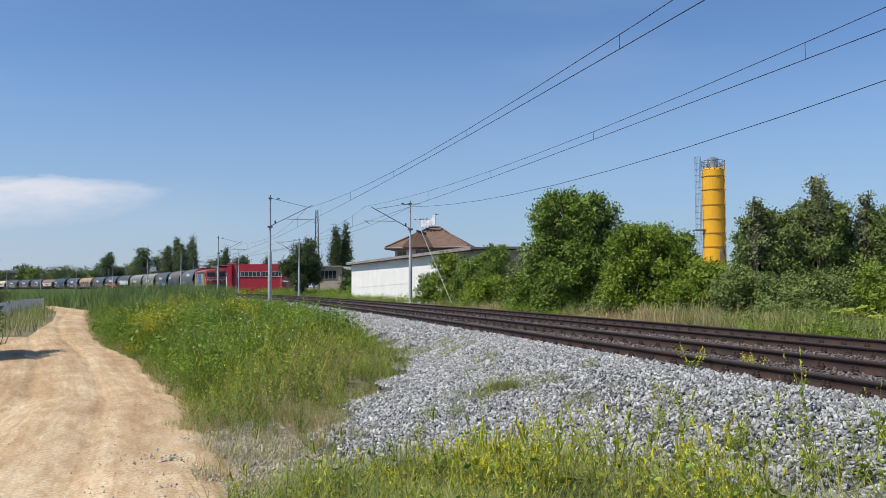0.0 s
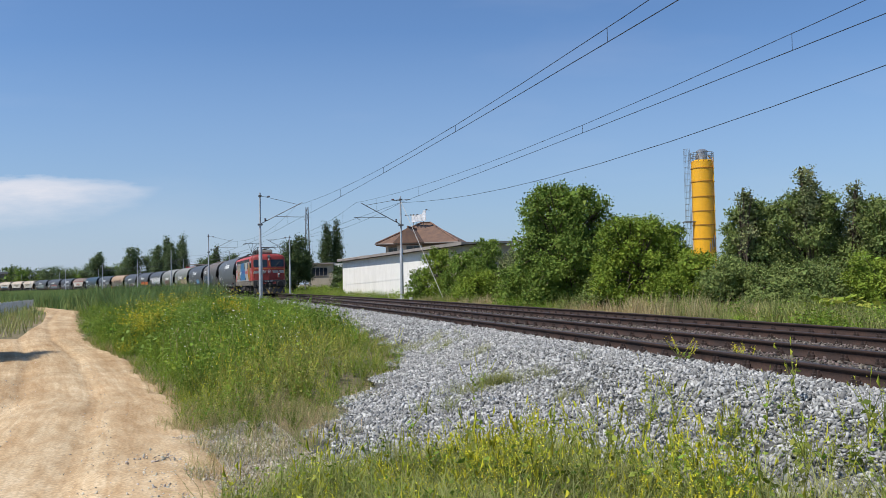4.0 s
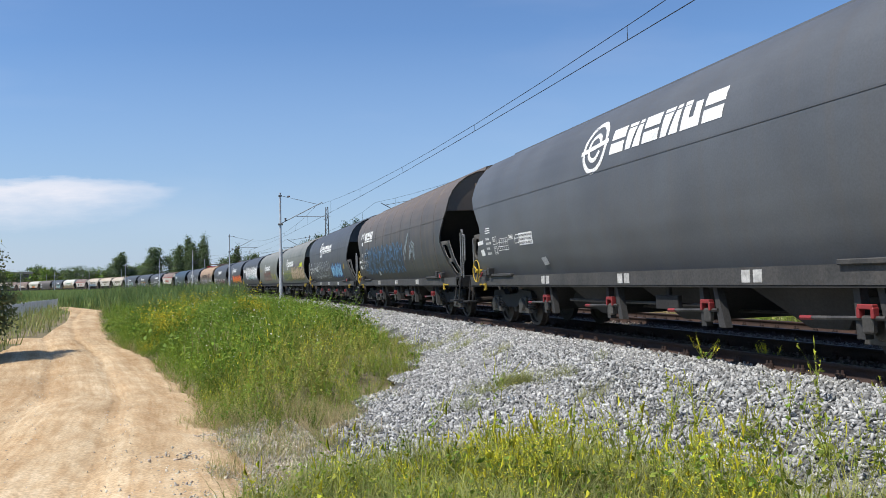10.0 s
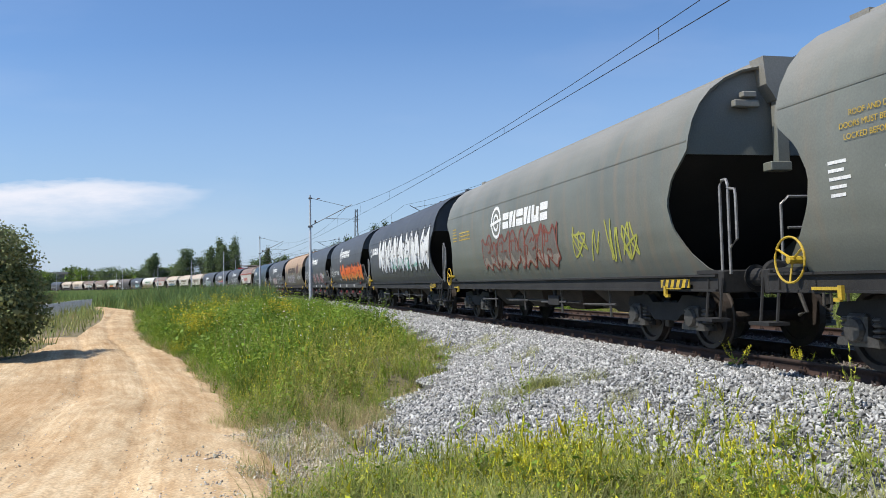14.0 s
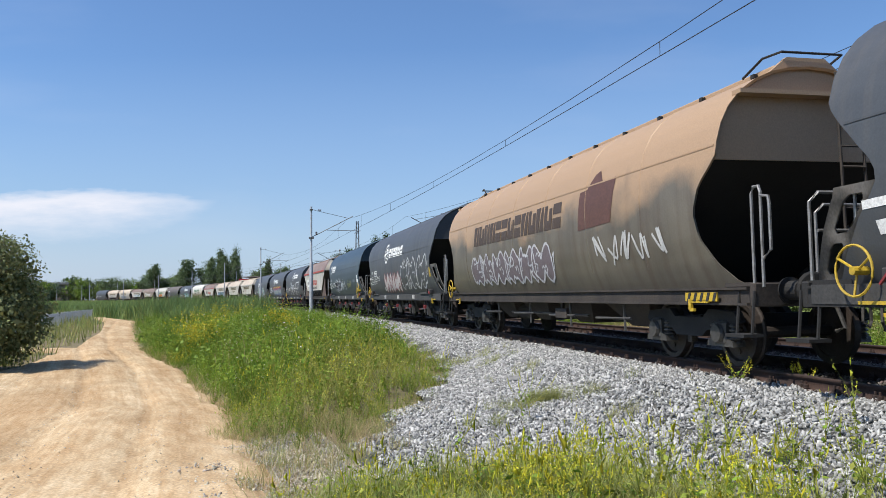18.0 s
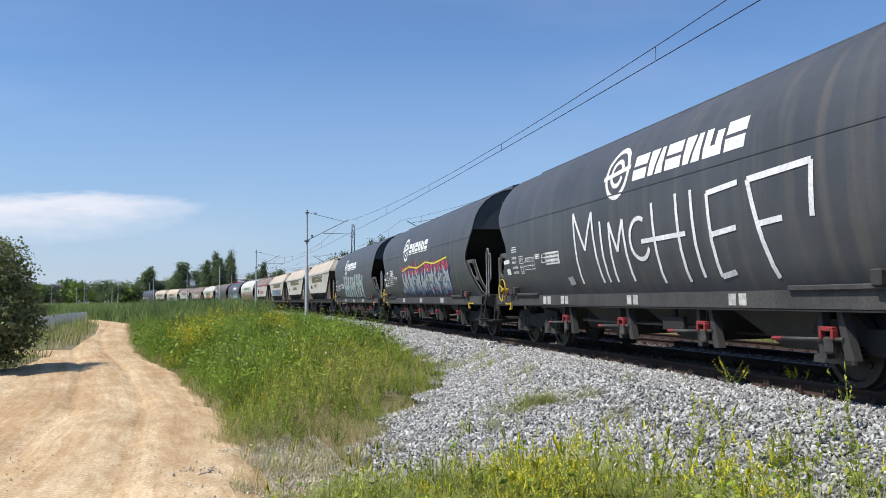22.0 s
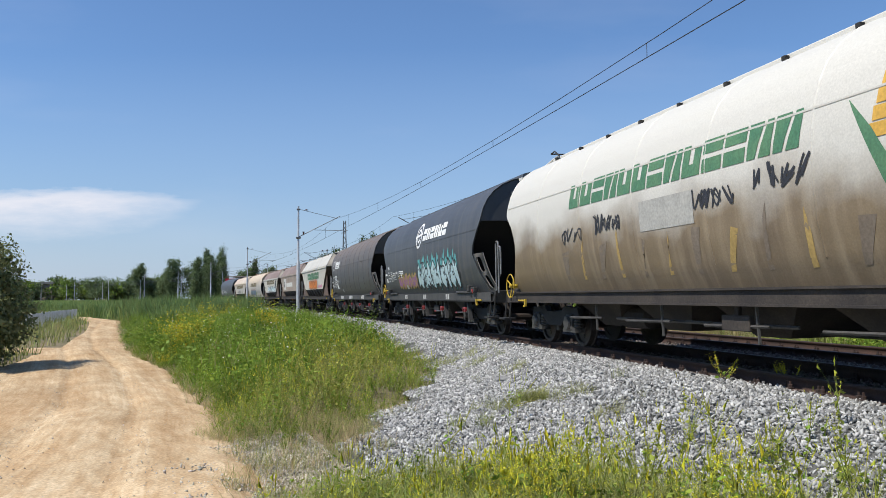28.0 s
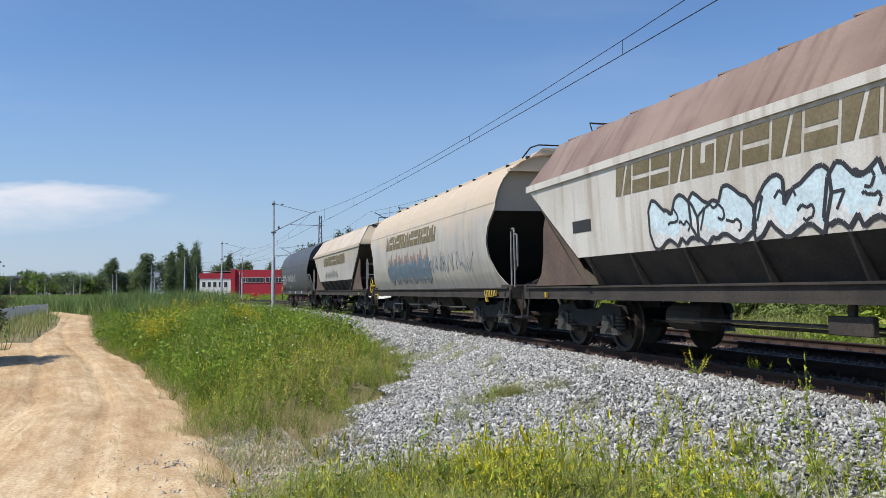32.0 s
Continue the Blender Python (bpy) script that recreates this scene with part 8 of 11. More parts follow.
def wagon_angular(label, a, half, mat, roof, under=UNDER_BROWN, shift=0.0):
    """Older hopper wagon with straight flanks, cut-back ends and a faceted roof."""
    w = tagged(empty("hopper_wagon"), label, "freight wagon", "wagons of the grain train")

    def end_at(z):
        return a - float(np.interp(z, [1.55, 1.6, 3.0, 3.05, 3.64, 4.0], [2.15, 2.1, 0.0, 0.0, 0.42, 0.55]))
    prof = ANGULAR
    full = [(-y, z) for y, z in prof] + [(y, z) for y, z in reversed(prof[:-1])]
    ts = np.linspace(-1, 1, 13)
    for nm, lo, hi, m in (("side_wall", 0, 3.07, mat), ("roof", 2.99, 9, roof)):
        rows = [[p for p in full if p[0] <= 0 and lo <= p[1] <= hi], [p for p in full if p[0] >= 0 and lo <= p[1] <= hi]] if nm == "side_wall" else [[p for p in full if lo <= p[1] <= hi]]
        for row in rows:
            V, F = [], []
            for y, z in row:
                V += [(t * end_at(z), y, z) for t in ts]
            n = len(ts)
            for i in range(len(row) - 1):
                for j in range(n - 1):
                    F.append((i * n + j, (i + 1) * n + j, (i + 1) * n + j + 1, i * n + j + 1))
            link_mesh(nm, raw_mesh(nm, V, F), m, w)
    for end in (1, -1):
        # roof end plate, then the dark recess below
        half_ring = [(y, z) for y, z in prof if z >= 3.0]
        V = [(end * (end_at(z) - 0.02), q * y, z) for y, z in half_ring for q in (-1, 1)]
        F = [(2 * i, 2 * i + 1, 2 * i + 3, 2 * i + 2) for i in range(len(half_ring) - 1)]
        F = F if end > 0 else [f[::-1] for f in F]
        part("end_vent", boxes((end * (end_at(3.82) - 0.06), end * (end_at(3.82) + 0.03), -0.85, 0.85, 3.79, 3.86)), LOGO_DARK, w)
        link_mesh("end_plate", raw_mesh("end_plate", V, F), END_SOILED if mat in (CREAM, WHITE_DIRTY) else mat, w)
        bm = bmesh.new()
        prism(bm, [(end * (a - 0.06), 3.02), (end * (a - 0.12), 2.89), (end * (a - 2.5), 1.12), (end * (a - 2.42), 1.12)], -1.46, 1.46)
        part("slope_sheet", bm, SLOPE_BROWN, w)
        part("slope_beam", boxes((end * (a - 0.75), end * (a - 0.63), -0.06, 0.06, 1.12, 2.45), (end * (a - 0.7), end * (a - 0.6), -1.3, 1.3, 1.55, 1.63), bevel=0.01), RUST_PLATE, w)
        for s in (-1, 1):
            bm = bmesh.new()
            prism(bm, [(end * (a - 2.4), 1.12), (end * (a - 0.08), 1.12), (end * (a - 0.36), 1.35), (end * (a - 0.47), 1.7), (end * (a - 0.5), 2.2), (end * (a - 0.66), 2.52), (end * (a - 2.0), 1.6)], s * 1.36, s * 1.39)
            part("corner_bracket", bm, RUST_PLATE, w)
            part("corner_post", boxes((end * (a - 1.9), end * (a - 1.78), s * 1.3 - 0.05, s * 1.3 + 0.05, 1.1, 2.0)), under, w)
    part("eaves_strip", boxes((-a, a, -1.53, -1.495, 2.93, 3.05)), mat, w)
    # funnel below the flank with its brackets
    bm = bmesh.new()
    prism(bm, [(-1.43, 1.58), (1.43, 1.58), (1.1, 1.1), (-1.1, 1.1)], -(a - 2.3), a - 2.3, "x")
    part("funnel", bm, under, w)
    k = 7
    for i in range(k):
        x = -(a - 2.5) + 2 * (a - 2.5) * i / (k - 1)
        bm = bmesh.new()
        prism(bm, [(-1.46, 1.58), (-1.1, 1.58), (-1.1, 1.1), (-1.24, 1.1)], x - 0.02, x + 0.02, "x")
        part("bracket", bm, under, w)
    for i in range(11):
        x = -a * 0.86 + 2 * a * 0.86 * i / 10
        bm = bmesh.new()
        q = [(-1.03, 3.82), (-0.7, 3.93), (0.7, 3.93), (1.03, 3.82)]
        for (y0, z0), (y1, z1) in zip(q, q[1:]):
            tube(bm, [(x, y0, z0), (x, y1, z1)], 0.02, 4)
        part("roof_rib", bm, roof, w)
    ridge_b = boxes((-a + 0.9, a - 0.9, -0.3, 0.3, 3.96, 4.1), bevel=0.02)
    part("roof_hatch", ridge_b, roof, w)
    for end in (1, -1):
        part("roof_handrail", tubes(0.018, [(end * (a - 0.9), -0.5, 3.98), (end * (a - 0.78), -0.5, 4.2), (end * (a - 0.78), 0.5, 4.2), (end * (a - 0.9), 0.5, 3.98)]), UNDER, w)
    for end in (1, -1):
        bm = tubes(0.02, [(end * (a + 0.15), 0.75, 1.1), (end * (a - 0.35), 0.75, 3.6)], [(end * (a + 0.15), 1.1, 1.1), (end * (a - 0.35), 1.1, 3.4)])
        for i in range(7):
            t = (i + 0.5) / 7
            tube(bm, [(end * (a + 0.15 - 0.5 * t), 0.75, 1.1 + 2.4 * t), (end * (a + 0.15 - 0.5 * t), 1.1, 1.1 + 2.4 * t)], 0.014, 4)
        part("ladder", bm, UNDER, w)
    axles = running_gear(w, a, half, under, {"hook": False, "wheel": False, "shift": shift, "over": 0.54})
    return w, axles


# rear edge of each shell behind the locomotive's nose, from the first wagon to the last
REARS = [13.6, 30.56, 46.98, 63.71, 80.42, 96.56, 112.57, 128.41, 144.79, 161.53, 178.09, 194.69, 210.84, 226.51, 243.07, 259.76, 276.04, 292.19, 308.16, 324.0, 340.25, 356.18, 372.7, 388.76, 405.0, 420.98, 437.08, 453.11, 469.25]
TRAIN = []
# by how much the older hoppers stop short of the coupling at their leading end
SHORT = {12: 0.33, 16: 0.33, 17: 0.18, 23: 0.1, 24: 0.1, 25: 0.18}


def mark_end_tag(w, a, y0, y1, z0, z1):
    """Thin black angular tag on the leaning end plate of a hopper; spells nothing."""
    rng = random.Random(17)
    bm = bmesh.new()
    cell = (y1 - y0) / 5
    for k in range(5):
        pts = []
        for j in range(6):
            y, z = y0 + cell * (k + rng.uniform(-0.1, 1.1)), (z0, z1)[j % 2] + rng.uniform(-0.06, 0.06)
            pts.append((a - 0.01 - float(np.interp(z, [3.05, 3.64, 4.0], [0.0, 0.42, 0.55])), y, z))
        tube(bm, pts, 0.012, 4)
    part("black_tag", bm, LOGO_DARK, w)


def serif_word(w, x0, x1, z0, z1, mat, prof, seed, n=13):
    rng = random.Random(seed)
    name_row(w, x0, x1, z0, z1, [rng.choice(("stack", "cut", "notch")) for _ in range(n)], mat, prof, 0.9, 0.3, 0.14)


def build_train():
    for i in range(1, 29):
        half = (REARS[i] - REARS[i - 1]) / 2
        a = half - 0.98
        B, A = BARREL, ANGULAR
        r = -a      # rear end of the shell
        if i in (1, 2, 3, 7, 8, 10, 11, 13, 14, 15, 21, 22, 28):
            mat = {2: GREY_BROWN, 22: GREY_BROWN, 11: GREY_BLUE, 1: GREY_MID, 28: GREY_DARK}.get(i, GREY_DARK)
            label = {1: "clean mid-grey covered grain wagon with white emblem", 2: "sooty brown-grey grain wagon with blue graffiti", 3: "dark grey grain wagon with light blue graffiti", 7: "dark grey grain wagon with orange graffiti", 8: "dark grey grain wagon with pink tags",
                     10: "dark grey grain wagon with white outline graffiti", 11: "blue-black grain wagon with white tags", 13: "dark grey grain wagon with tall white scrawl", 14: "dark grey grain wagon with silver and red graffiti", 15: "dark grey grain wagon with teal and silver graffiti",
                     21: "dark grey grain wagon with cyan graffiti", 22: "brown-dusted dark grain wagon with white emblem", 28: "dark grey last wagon of the train"}[i]
            w, ax = wagon_barrel(label, a, half, mat, "new", ribs=9 if i in (2, 22) else 0, sign=i in (1, 3, 8), turned=i == 11)
            if i in (2, 11, 22):
                tri_logo(w, r + 1.5, 2.86, 0.34, B)
            elif i != 28:
                round_logo(w, r + {1: 6.95, 13: 6.75, 3: 5.6, 21: 6.8}.get(i, 5.4), {1: 3.15, 13: 3.08, 21: 3.05}.get(i, 2.9), 0.39, B, length=3.05, h=0.52)
            wagon_data(w, r + 1.26, r + (3.42 if i % 2 else 2.03), 1.72 if i % 2 else 1.98, B, i)
        elif i in (4, 5, 6):
            mat = {4: GREY_GREEN, 5: GREY_GREEN, 6: GREY_DARK}[i]
            label = {4: "faded grey-green grain wagon with flesh and green graffiti", 5: "faded grey-green grain wagon with brown and yellow tags", 6: "dark grain wagon with tall white and black lettering graffiti"}[i]
            w, ax = wagon_barrel(label, a, half, mat, "old")
            if i == 6:
                tri_logo(w, r + 1.0, 2.6, 0.26, B)
            else:
                round_logo(w, r + 5.2, 2.52, 0.36, B, length=3.1, h=0.5)
        elif i in (9, 20, 26):
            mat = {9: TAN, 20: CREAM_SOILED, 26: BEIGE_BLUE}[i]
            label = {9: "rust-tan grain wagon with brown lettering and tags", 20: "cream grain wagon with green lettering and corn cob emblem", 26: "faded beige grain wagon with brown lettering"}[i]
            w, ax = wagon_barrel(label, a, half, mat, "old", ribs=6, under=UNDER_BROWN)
        else:
            mat = {12: WHITE_DIRTY, 16: CREAM, 17: CREAM, 18: WHITE_DIRTY, 19: WHITE_DIRTY, 23: CREAM, 24: BROWN, 25: WHITE_DIRTY, 27: BEIGE_BLUE}[i]
            roof = {12: RUST_ROOF, 16: CREAM_ROOF, 17: CREAM_ROOF, 18: CREAM_ROOF, 19: RUST_ROOF, 23: CREAM, 24: RUST_ROOF, 25: RUST_ROOF, 27: CREAM_ROOF}[i]
            label = {12: "white hopper wagon with red stripe and rusty roof", 16: "cream hopper wagon with rust-streaked roof", 17: "cream hopper wagon with olive lettering", 18: "white hopper wagon with blue-black graffiti", 19: "white hopper wagon with red stripe and rusty brown roof",
                     23: "cream hopper wagon with orange graffiti", 24: "brown hopper wagon with white patches and rusty roof", 25: "white hopper wagon with pale blue graffiti and rusty roof", 27: "faded beige hopper wagon with cream roof"}[i]
            short = SHORT.get(i, 0.2)
            a -= short
            w, ax = wagon_angular(label, a, half, mat, roof, UNDER if i in (16, 17) else UNDER_BROWN, short)
        decorate(i, w, a)
        TRAIN.append((w, REARS[i] - a, a - 1.6, ax))


def decorate(i, w, a):
    """What sets one wagon apart from the next: names, plates and graffiti."""
    B, A, r = BARREL, ANGULAR, -a
    WH, BK = (0.75, 0.75, 0.73), (0.03, 0.03, 0.035)
    if i == 2:
        graffiti(w, r + 1.9, r + 8.9, 1.35, 2.4, 7, (0.04, 0.05, 0.06), (0.07, 0.16, 0.27), B, 2)
        scrawl(w, r + 9.0, r + 10.6, 1.6, 2.6, 2, (0.25, 0.3, 0.32), B, 22, 0.035)
    elif i == 3:
        graffiti(w, r + 2.8, r + 8.6, 1.3, 2.25, 6, None, (0.36, 0.38, 0.39), B, 3, line=0.03)
        graffiti(w, r + 9.2, r + 12.2, 1.3, 2.05, 3, (0.2, 0.42, 0.6), (0.05, 0.12, 0.3), B, 33)
    elif i == 4:
        graffiti(w, r + 7.3, r + 14.0, 1.25, 2.3, 6, (0.55, 0.40, 0.28), (0.14, 0.17, 0.03), B, 4, glow=(0.10, 0.07, 0.16), inner=(0.42, 0.3, 0.2))
        graffiti(w, r + 2.6, r + 7.2, 1.25, 2.05, 4, (0.12, 0.15, 0.09), (0.3, 0.32, 0.05), B, 44)
        mark(w, "spray_blob", [((r + 11.6, 2.2), (r + 13.4, 2.2), (r + 13.4, 2.5), (r + 12.2, 2.42))], B, spray((0.62, 0.68, 0.02)), 0.012)
        for k, words in enumerate(("ROOF AND DISCHARGE", "DOORS MUST BE CLOSED AND", "LOCKED BEFORE RUNNING")):
            z = 2.66 - k * 0.12
            lettering(w, "warning_text", words, r + 1.7, -1, z, 0.085, half_width(B, z) + 0.012, 0.0, YELLOW)
        small_data(w, r + 0.9, B, z=1.9, seed=4)
    elif i == 5:
        graffiti(w, r + 3.9, r + 9.2, 1.35, 2.25, 5, (0.16, 0.14, 0.12), (0.22, 0.06, 0.04), B, 5, inner=(0.28, 0.24, 0.2))
        scrawl(w, r + 10.0, r + 12.6, 1.35, 2.1, 4, (0.42, 0.42, 0.08), B, 55, 0.04)
        small_data(w, r + 0.8, B, YELLOW, z=2.3, seed=5)
    elif i == 6:
        graffiti(w, r + 3.2, r + 13.2, 1.5, 3.1, 7, WH, BK, B, 6, inner=(0.55, 0.57, 0.6))
        scrawl(w, r + 6, r + 12, 1.6, 2.1, 5, (0.12, 0.4, 0.3), B, 66, 0.07)
    elif i == 7:
        graffiti(w, r + 5.2, r + 13.4, 1.25, 2.35, 4, (0.75, 0.14, 0.02), BK, B, 7, inner=(0.6, 0.25, 0.05))
    elif i == 8:
        for k in range(4):
            x = r + 3.9 + k * 2.15
            graffiti(w, x, x + 0.85 + 0.14 * k, 1.2, 2.0, 1, (0.22, 0.08, 0.09), (0.62, 0.55, 0.56), B, 80 + k)
        scrawl(w, r + 11.3, r + 12.7, 1.6, 1.95, 3, WH, B, 88, 0.04)
    elif i == 9:
        serif_word(w, r + 3.0, r + 9.4, 2.35, 2.85, spray((0.07, 0.045, 0.03)), B, 9)
        mark(w, "emblem", [((r + 10.2, 2.2), (r + 11.6, 2.25), (r + 11.8, 3.0), (r + 10.3, 2.9)), ((r + 10.6, 2.9), (r + 11.3, 2.95), (r + 11.1, 3.2), (r + 10.9, 3.15))], B, spray((0.11, 0.05, 0.035)), 0.006)
        graffiti(w, r + 2.6, r + 8.6, 1.3, 2.1, 6, (0.16, 0.13, 0.14), (0.5, 0.5, 0.52), B, 99)
        scrawl(w, r + 10.8, r + 13.4, 1.5, 2.1, 3, (0.5, 0.5, 0.48), B, 98, 0.05)
    elif i == 10:
        graffiti(w, r + 4.7, r + 8.2, 1.2, 2.05, 3, (0.5, 0.46, 0.45), (0.25, 0.1, 0.1), B, 10)
        graffiti(w, r + 8.6, r + 13.0, 1.3, 2.5, 3, None, (0.55, 0.56, 0.57), B, 101, line=0.045)
        mark(w, "orange_plate", [((a - 1.0, 1.7), (a - 0.7, 1.7), (a - 0.82, 2.02), (a - 0.96, 2.02))], B, YELLOW, 0.006)
    elif i == 11:
        graffiti(w, r + 3.6, r + 6.0, 1.4, 2.2, 2, (0.045, 0.05, 0.06), (0.5, 0.53, 0.55), B, 11)
        scrawl(w, r + 6.2, r + 8.3, 1.45, 2.15, 5, (0.5, 0.53, 0.55), B, 112, 0.035)
        scrawl(w, r + 8.9, r + 10.4, 1.55, 2.05, 4, (0.45, 0.42, 0.15), B, 117, 0.03)
        mark(w, "paint_patch", [((r + 11.2, 1.85), (r + 11.9, 1.85), (r + 11.9, 2.05), (r + 11.2, 2.05)), ((r + 12.2, 1.6), (r + 13.4, 1.6), (r + 13.4, 1.8), (r + 12.2, 1.8)), ((r + 12.6, 1.8), (r + 13.0, 1.8), (r + 13.0, 2.15), (r + 12.6, 2.15))], B, spray((0.13, 0.15, 0.17)), 0.004)
        mark(w, "paper_label", [((a - 1.95, 2.02), (a - 1.68, 2.02), (a - 1.68, 2.24), (a - 1.95, 2.24))], B, LOGO_WHITE, 0.006)
        mark(w, "paper_label", [((a - 2.05, 1.86), (a - 1.5, 1.86), (a - 1.5, 2.0), (a - 2.05, 2.0))], B, LOGO_WHITE, 0.006)
        mark(w, "paper_label", [((a - 1.7, 1.72), (a - 1.5, 1.72), (a - 1.52, 1.84), (a - 1.72, 1.84))], B, LOGO_WHITE, 0.006)
    elif i == 12:
        mark(w, "red_stripe", [((r + 0.02, 2.93), (a - 0.02, 2.93), (a - 0.02, 3.05), (r + 0.02, 3.05))], A, LOGO_RED, 0.045)
        name_row(w, r + 4.2, r + 8.8, 2.0, 2.4, ("cut", "stack", "notch", "stack", "stack", "cut"), LOGO_RED, A, 0.88, 0.26, 0.05)
        mark(w, "panel", [((r + 2.3, 1.9), (r + 3.7, 1.9), (r + 3.7, 2.55), (r + 2.3, 2.55))], A, LOGO_WHITE, 0.006)
        scrawl(w, r + 2.5, r + 3.5, 2.05, 2.4, 2, BK, A, 121, 0.05)
        scrawl(w, r + 6.0, r + 8.6, 1.65, 1.95, 4, BK, A, 122, 0.04)
    elif i == 13:
        c = spray((0.8, 0.8, 0.8))
        q = stroke([(r + 5.05, 1.3), (r + 5.0, 2.6), (r + 5.45, 1.9), (r + 5.8, 2.55), (r + 5.95, 1.3)], 0.07) + stroke([(r + 6.2, 1.3), (r + 6.15, 2.35)], 0.07)
        q += stroke([(r + 6.5, 1.3), (r + 6.5, 2.3), (r + 6.75, 1.8), (r + 7.0, 2.3), (r + 7.1, 1.3)], 0.07) + arc(r + 7.55, 1.95, 0.32, 60, 330, 0.07)
        q += stroke([(r + 8.05, 1.25), (r + 8.0, 2.45)], 0.07) + stroke([(r + 8.75, 1.25), (r + 8.7, 2.5)], 0.07) + stroke([(r + 7.6, 1.9), (r + 8.9, 1.92)], 0.07) + stroke([(r + 9.15, 1.3), (r + 9.1, 2.5)], 0.07)
        q += stroke([(r + 10.2, 2.45), (r + 9.5, 2.4), (r + 9.55, 1.3), (r + 9.9, 1.35)], 0.07) + stroke([(r + 9.5, 1.85), (r + 10.1, 1.9)], 0.07)
        q += stroke([(r + 10.7, 1.25), (r + 10.4, 2.45), (r + 11.55, 2.5), (r + 11.5, 1.9)], 0.08) + stroke([(r + 10.5, 1.9), (r + 11.0, 1.93)], 0.07)
        mark(w, "spray_scrawl", q, B, c, 0.01)
        plates(w, r + 3.0, 0.92, B, 2, size=(0.18, 0.16))
    elif i == 14:
        graffiti(w, r + 4.7, r + 11.8, 1.15, 2.15, 7, (0.33, 0.38, 0.38), (0.03, 0.05, 0.14), B, 14, glow=(0.62, 0.05, 0.10), inner=(0.14, 0.2, 0.3))
        mark(w, "spray_scrawl", stroke([(r + 4.8, 2.12), (r + 6.0, 2.25), (r + 7.4, 2.15), (r + 8.8, 2.3), (r + 10.0, 2.2), (r + 11.7, 2.32)], 0.05), B, spray((0.7, 0.65, 0.05)), 0.013)
    elif i == 15:
        silver_bars(w, r + 4.3, r + 11.3, 1.16, 2.42, 9, B, 15)
    elif i == 16:
        serif_word(w, r + 3.5, r + 9.9, 2.38, 2.83, LOGO_OLIVE, A, 16)
        mark(w, "dark_plate", [((r + 3.0, 1.95), (r + 3.9, 1.95), (r + 3.9, 2.2), (r + 3.0, 2.2))], A, LOGO_DARK, 0.006)
        scrawl(w, r + 4.9, r + 6.6, 2.0, 2.3, 3, (0.2, 0.07, 0.06), A, 161, 0.03)
    elif i == 17:
        serif_word(w, r + 3.9, r + 10.4, 2.46, 2.86, LOGO_OLIVE, A, 17)
        serif_word(w, r + 5.8, r + 8.8, 2.0, 2.26, LOGO_OLIVE, A, 171, 7)
        for k, words in enumerate(("WHEN THE", "WORLD", "WILL", "GROW")):
            lettering(w, "painted_words", words, a - 0.84, -1, 1.83 - 0.13 * k, 0.11, 1.394, 0.0, LOGO_WHITE)
        mark_end_tag(w, a, -0.7, 0.15, 3.36, 3.66)
        mark(w, "dark_plate", [((r + 2.2, 1.95), (r + 3.0, 1.95), (r + 3.0, 2.15), (r + 2.2, 2.15))], A, LOGO_DARK, 0.006)
    elif i == 18:
        serif_word(w, r + 3.9, r + 10.4, 2.46, 2.86, LOGO_OLIVE, A, 18)
        graffiti(w, r + 2.8, r + 10.6, 1.6, 2.25, 8, (0.18, 0.28, 0.38), BK, A, 181)
    elif i == 19:
        mark(w, "red_stripe", [((r + 0.02, 2.93), (a - 0.02, 2.93), (a - 0.02, 3.05), (r + 0.02, 3.05))], A, LOGO_RED, 0.045)
        mark(w, "dark_plate", [((r + 3.4, 1.95), (r + 4.9, 1.95), (r + 4.9, 2.5), (r + 3.4, 2.5))], A, LOGO_DARK, 0.006)
        name_row(w, r + 5.6, r + 9.2, 1.95, 2.3, ("cut", "stack", "notch", "stack", "stack", "cut"), LOGO_RED, A, 0.88, 0.26, 0.05)
        scrawl(w, r + 2.4, r + 5.4, 1.62, 1.9, 4, (0.45, 0.5, 0.55), A, 191, 0.05)
    elif i == 20:
        serif_word(w, r + 3.66, r + 10.05, 2.6, 3.02, LOGO_GREEN, B, 20)
        cob(w, r + 11.35, B)
        for k, x in enumerate((r + 3.3, r + 4.7, r + 7.8, r + 9.2)):
            scrawl(w, x, x + 1.0, 1.95 + 0.08 * k, 2.3 + 0.08 * k, 4, BK, B, 200 + k, 0.03)
        mark(w, "pale_patch", [((r + 6.36, 1.97), (r + 7.86, 1.97), (r + 7.86, 2.42), (r + 6.36, 2.42))], B, spray((0.42, 0.41, 0.37)), 0.006)
        for k in range(14):
            g = random.Random(300 + k)
            x = r + 3.2 + k * 0.75
            mark(w, "faded_ear", [((x, 1.3), (x + 0.1, 1.3), (x + g.uniform(0.1, 0.5), g.uniform(1.7, 2.1)), (x + g.uniform(0, 0.3), g.uniform(1.7, 2.0)))], B, spray((0.42, 0.29, 0.1) if k % 2 else (0.2, 0.16, 0.12)), 0.004)
    elif i == 21:
        graffiti(w, r + 6.4, r + 11.6, 1.25, 2.15, 5, (0.45, 0.6, 0.62), BK, B, 21, glow=(0.1, 0.36, 0.36))
        graffiti(w, r + 3.2, r + 6.2, 1.3, 1.85, 4, (0.32, 0.15, 0.28), (0.4, 0.3, 0.06), B, 211)
    elif i == 22:
        mark(w, "notice_sheet", [((r + 2.6, 1.5), (r + 3.1, 1.5), (r + 3.0, 1.75), (r + 2.55, 1.75))], B, LOGO_WHITE, 0.006)
        for x in (r + 3.6, r + 6.6, r + 10.6):
            plates(w, x, 0.92, B, 2, size=(0.26, 0.17))
    elif i == 23:
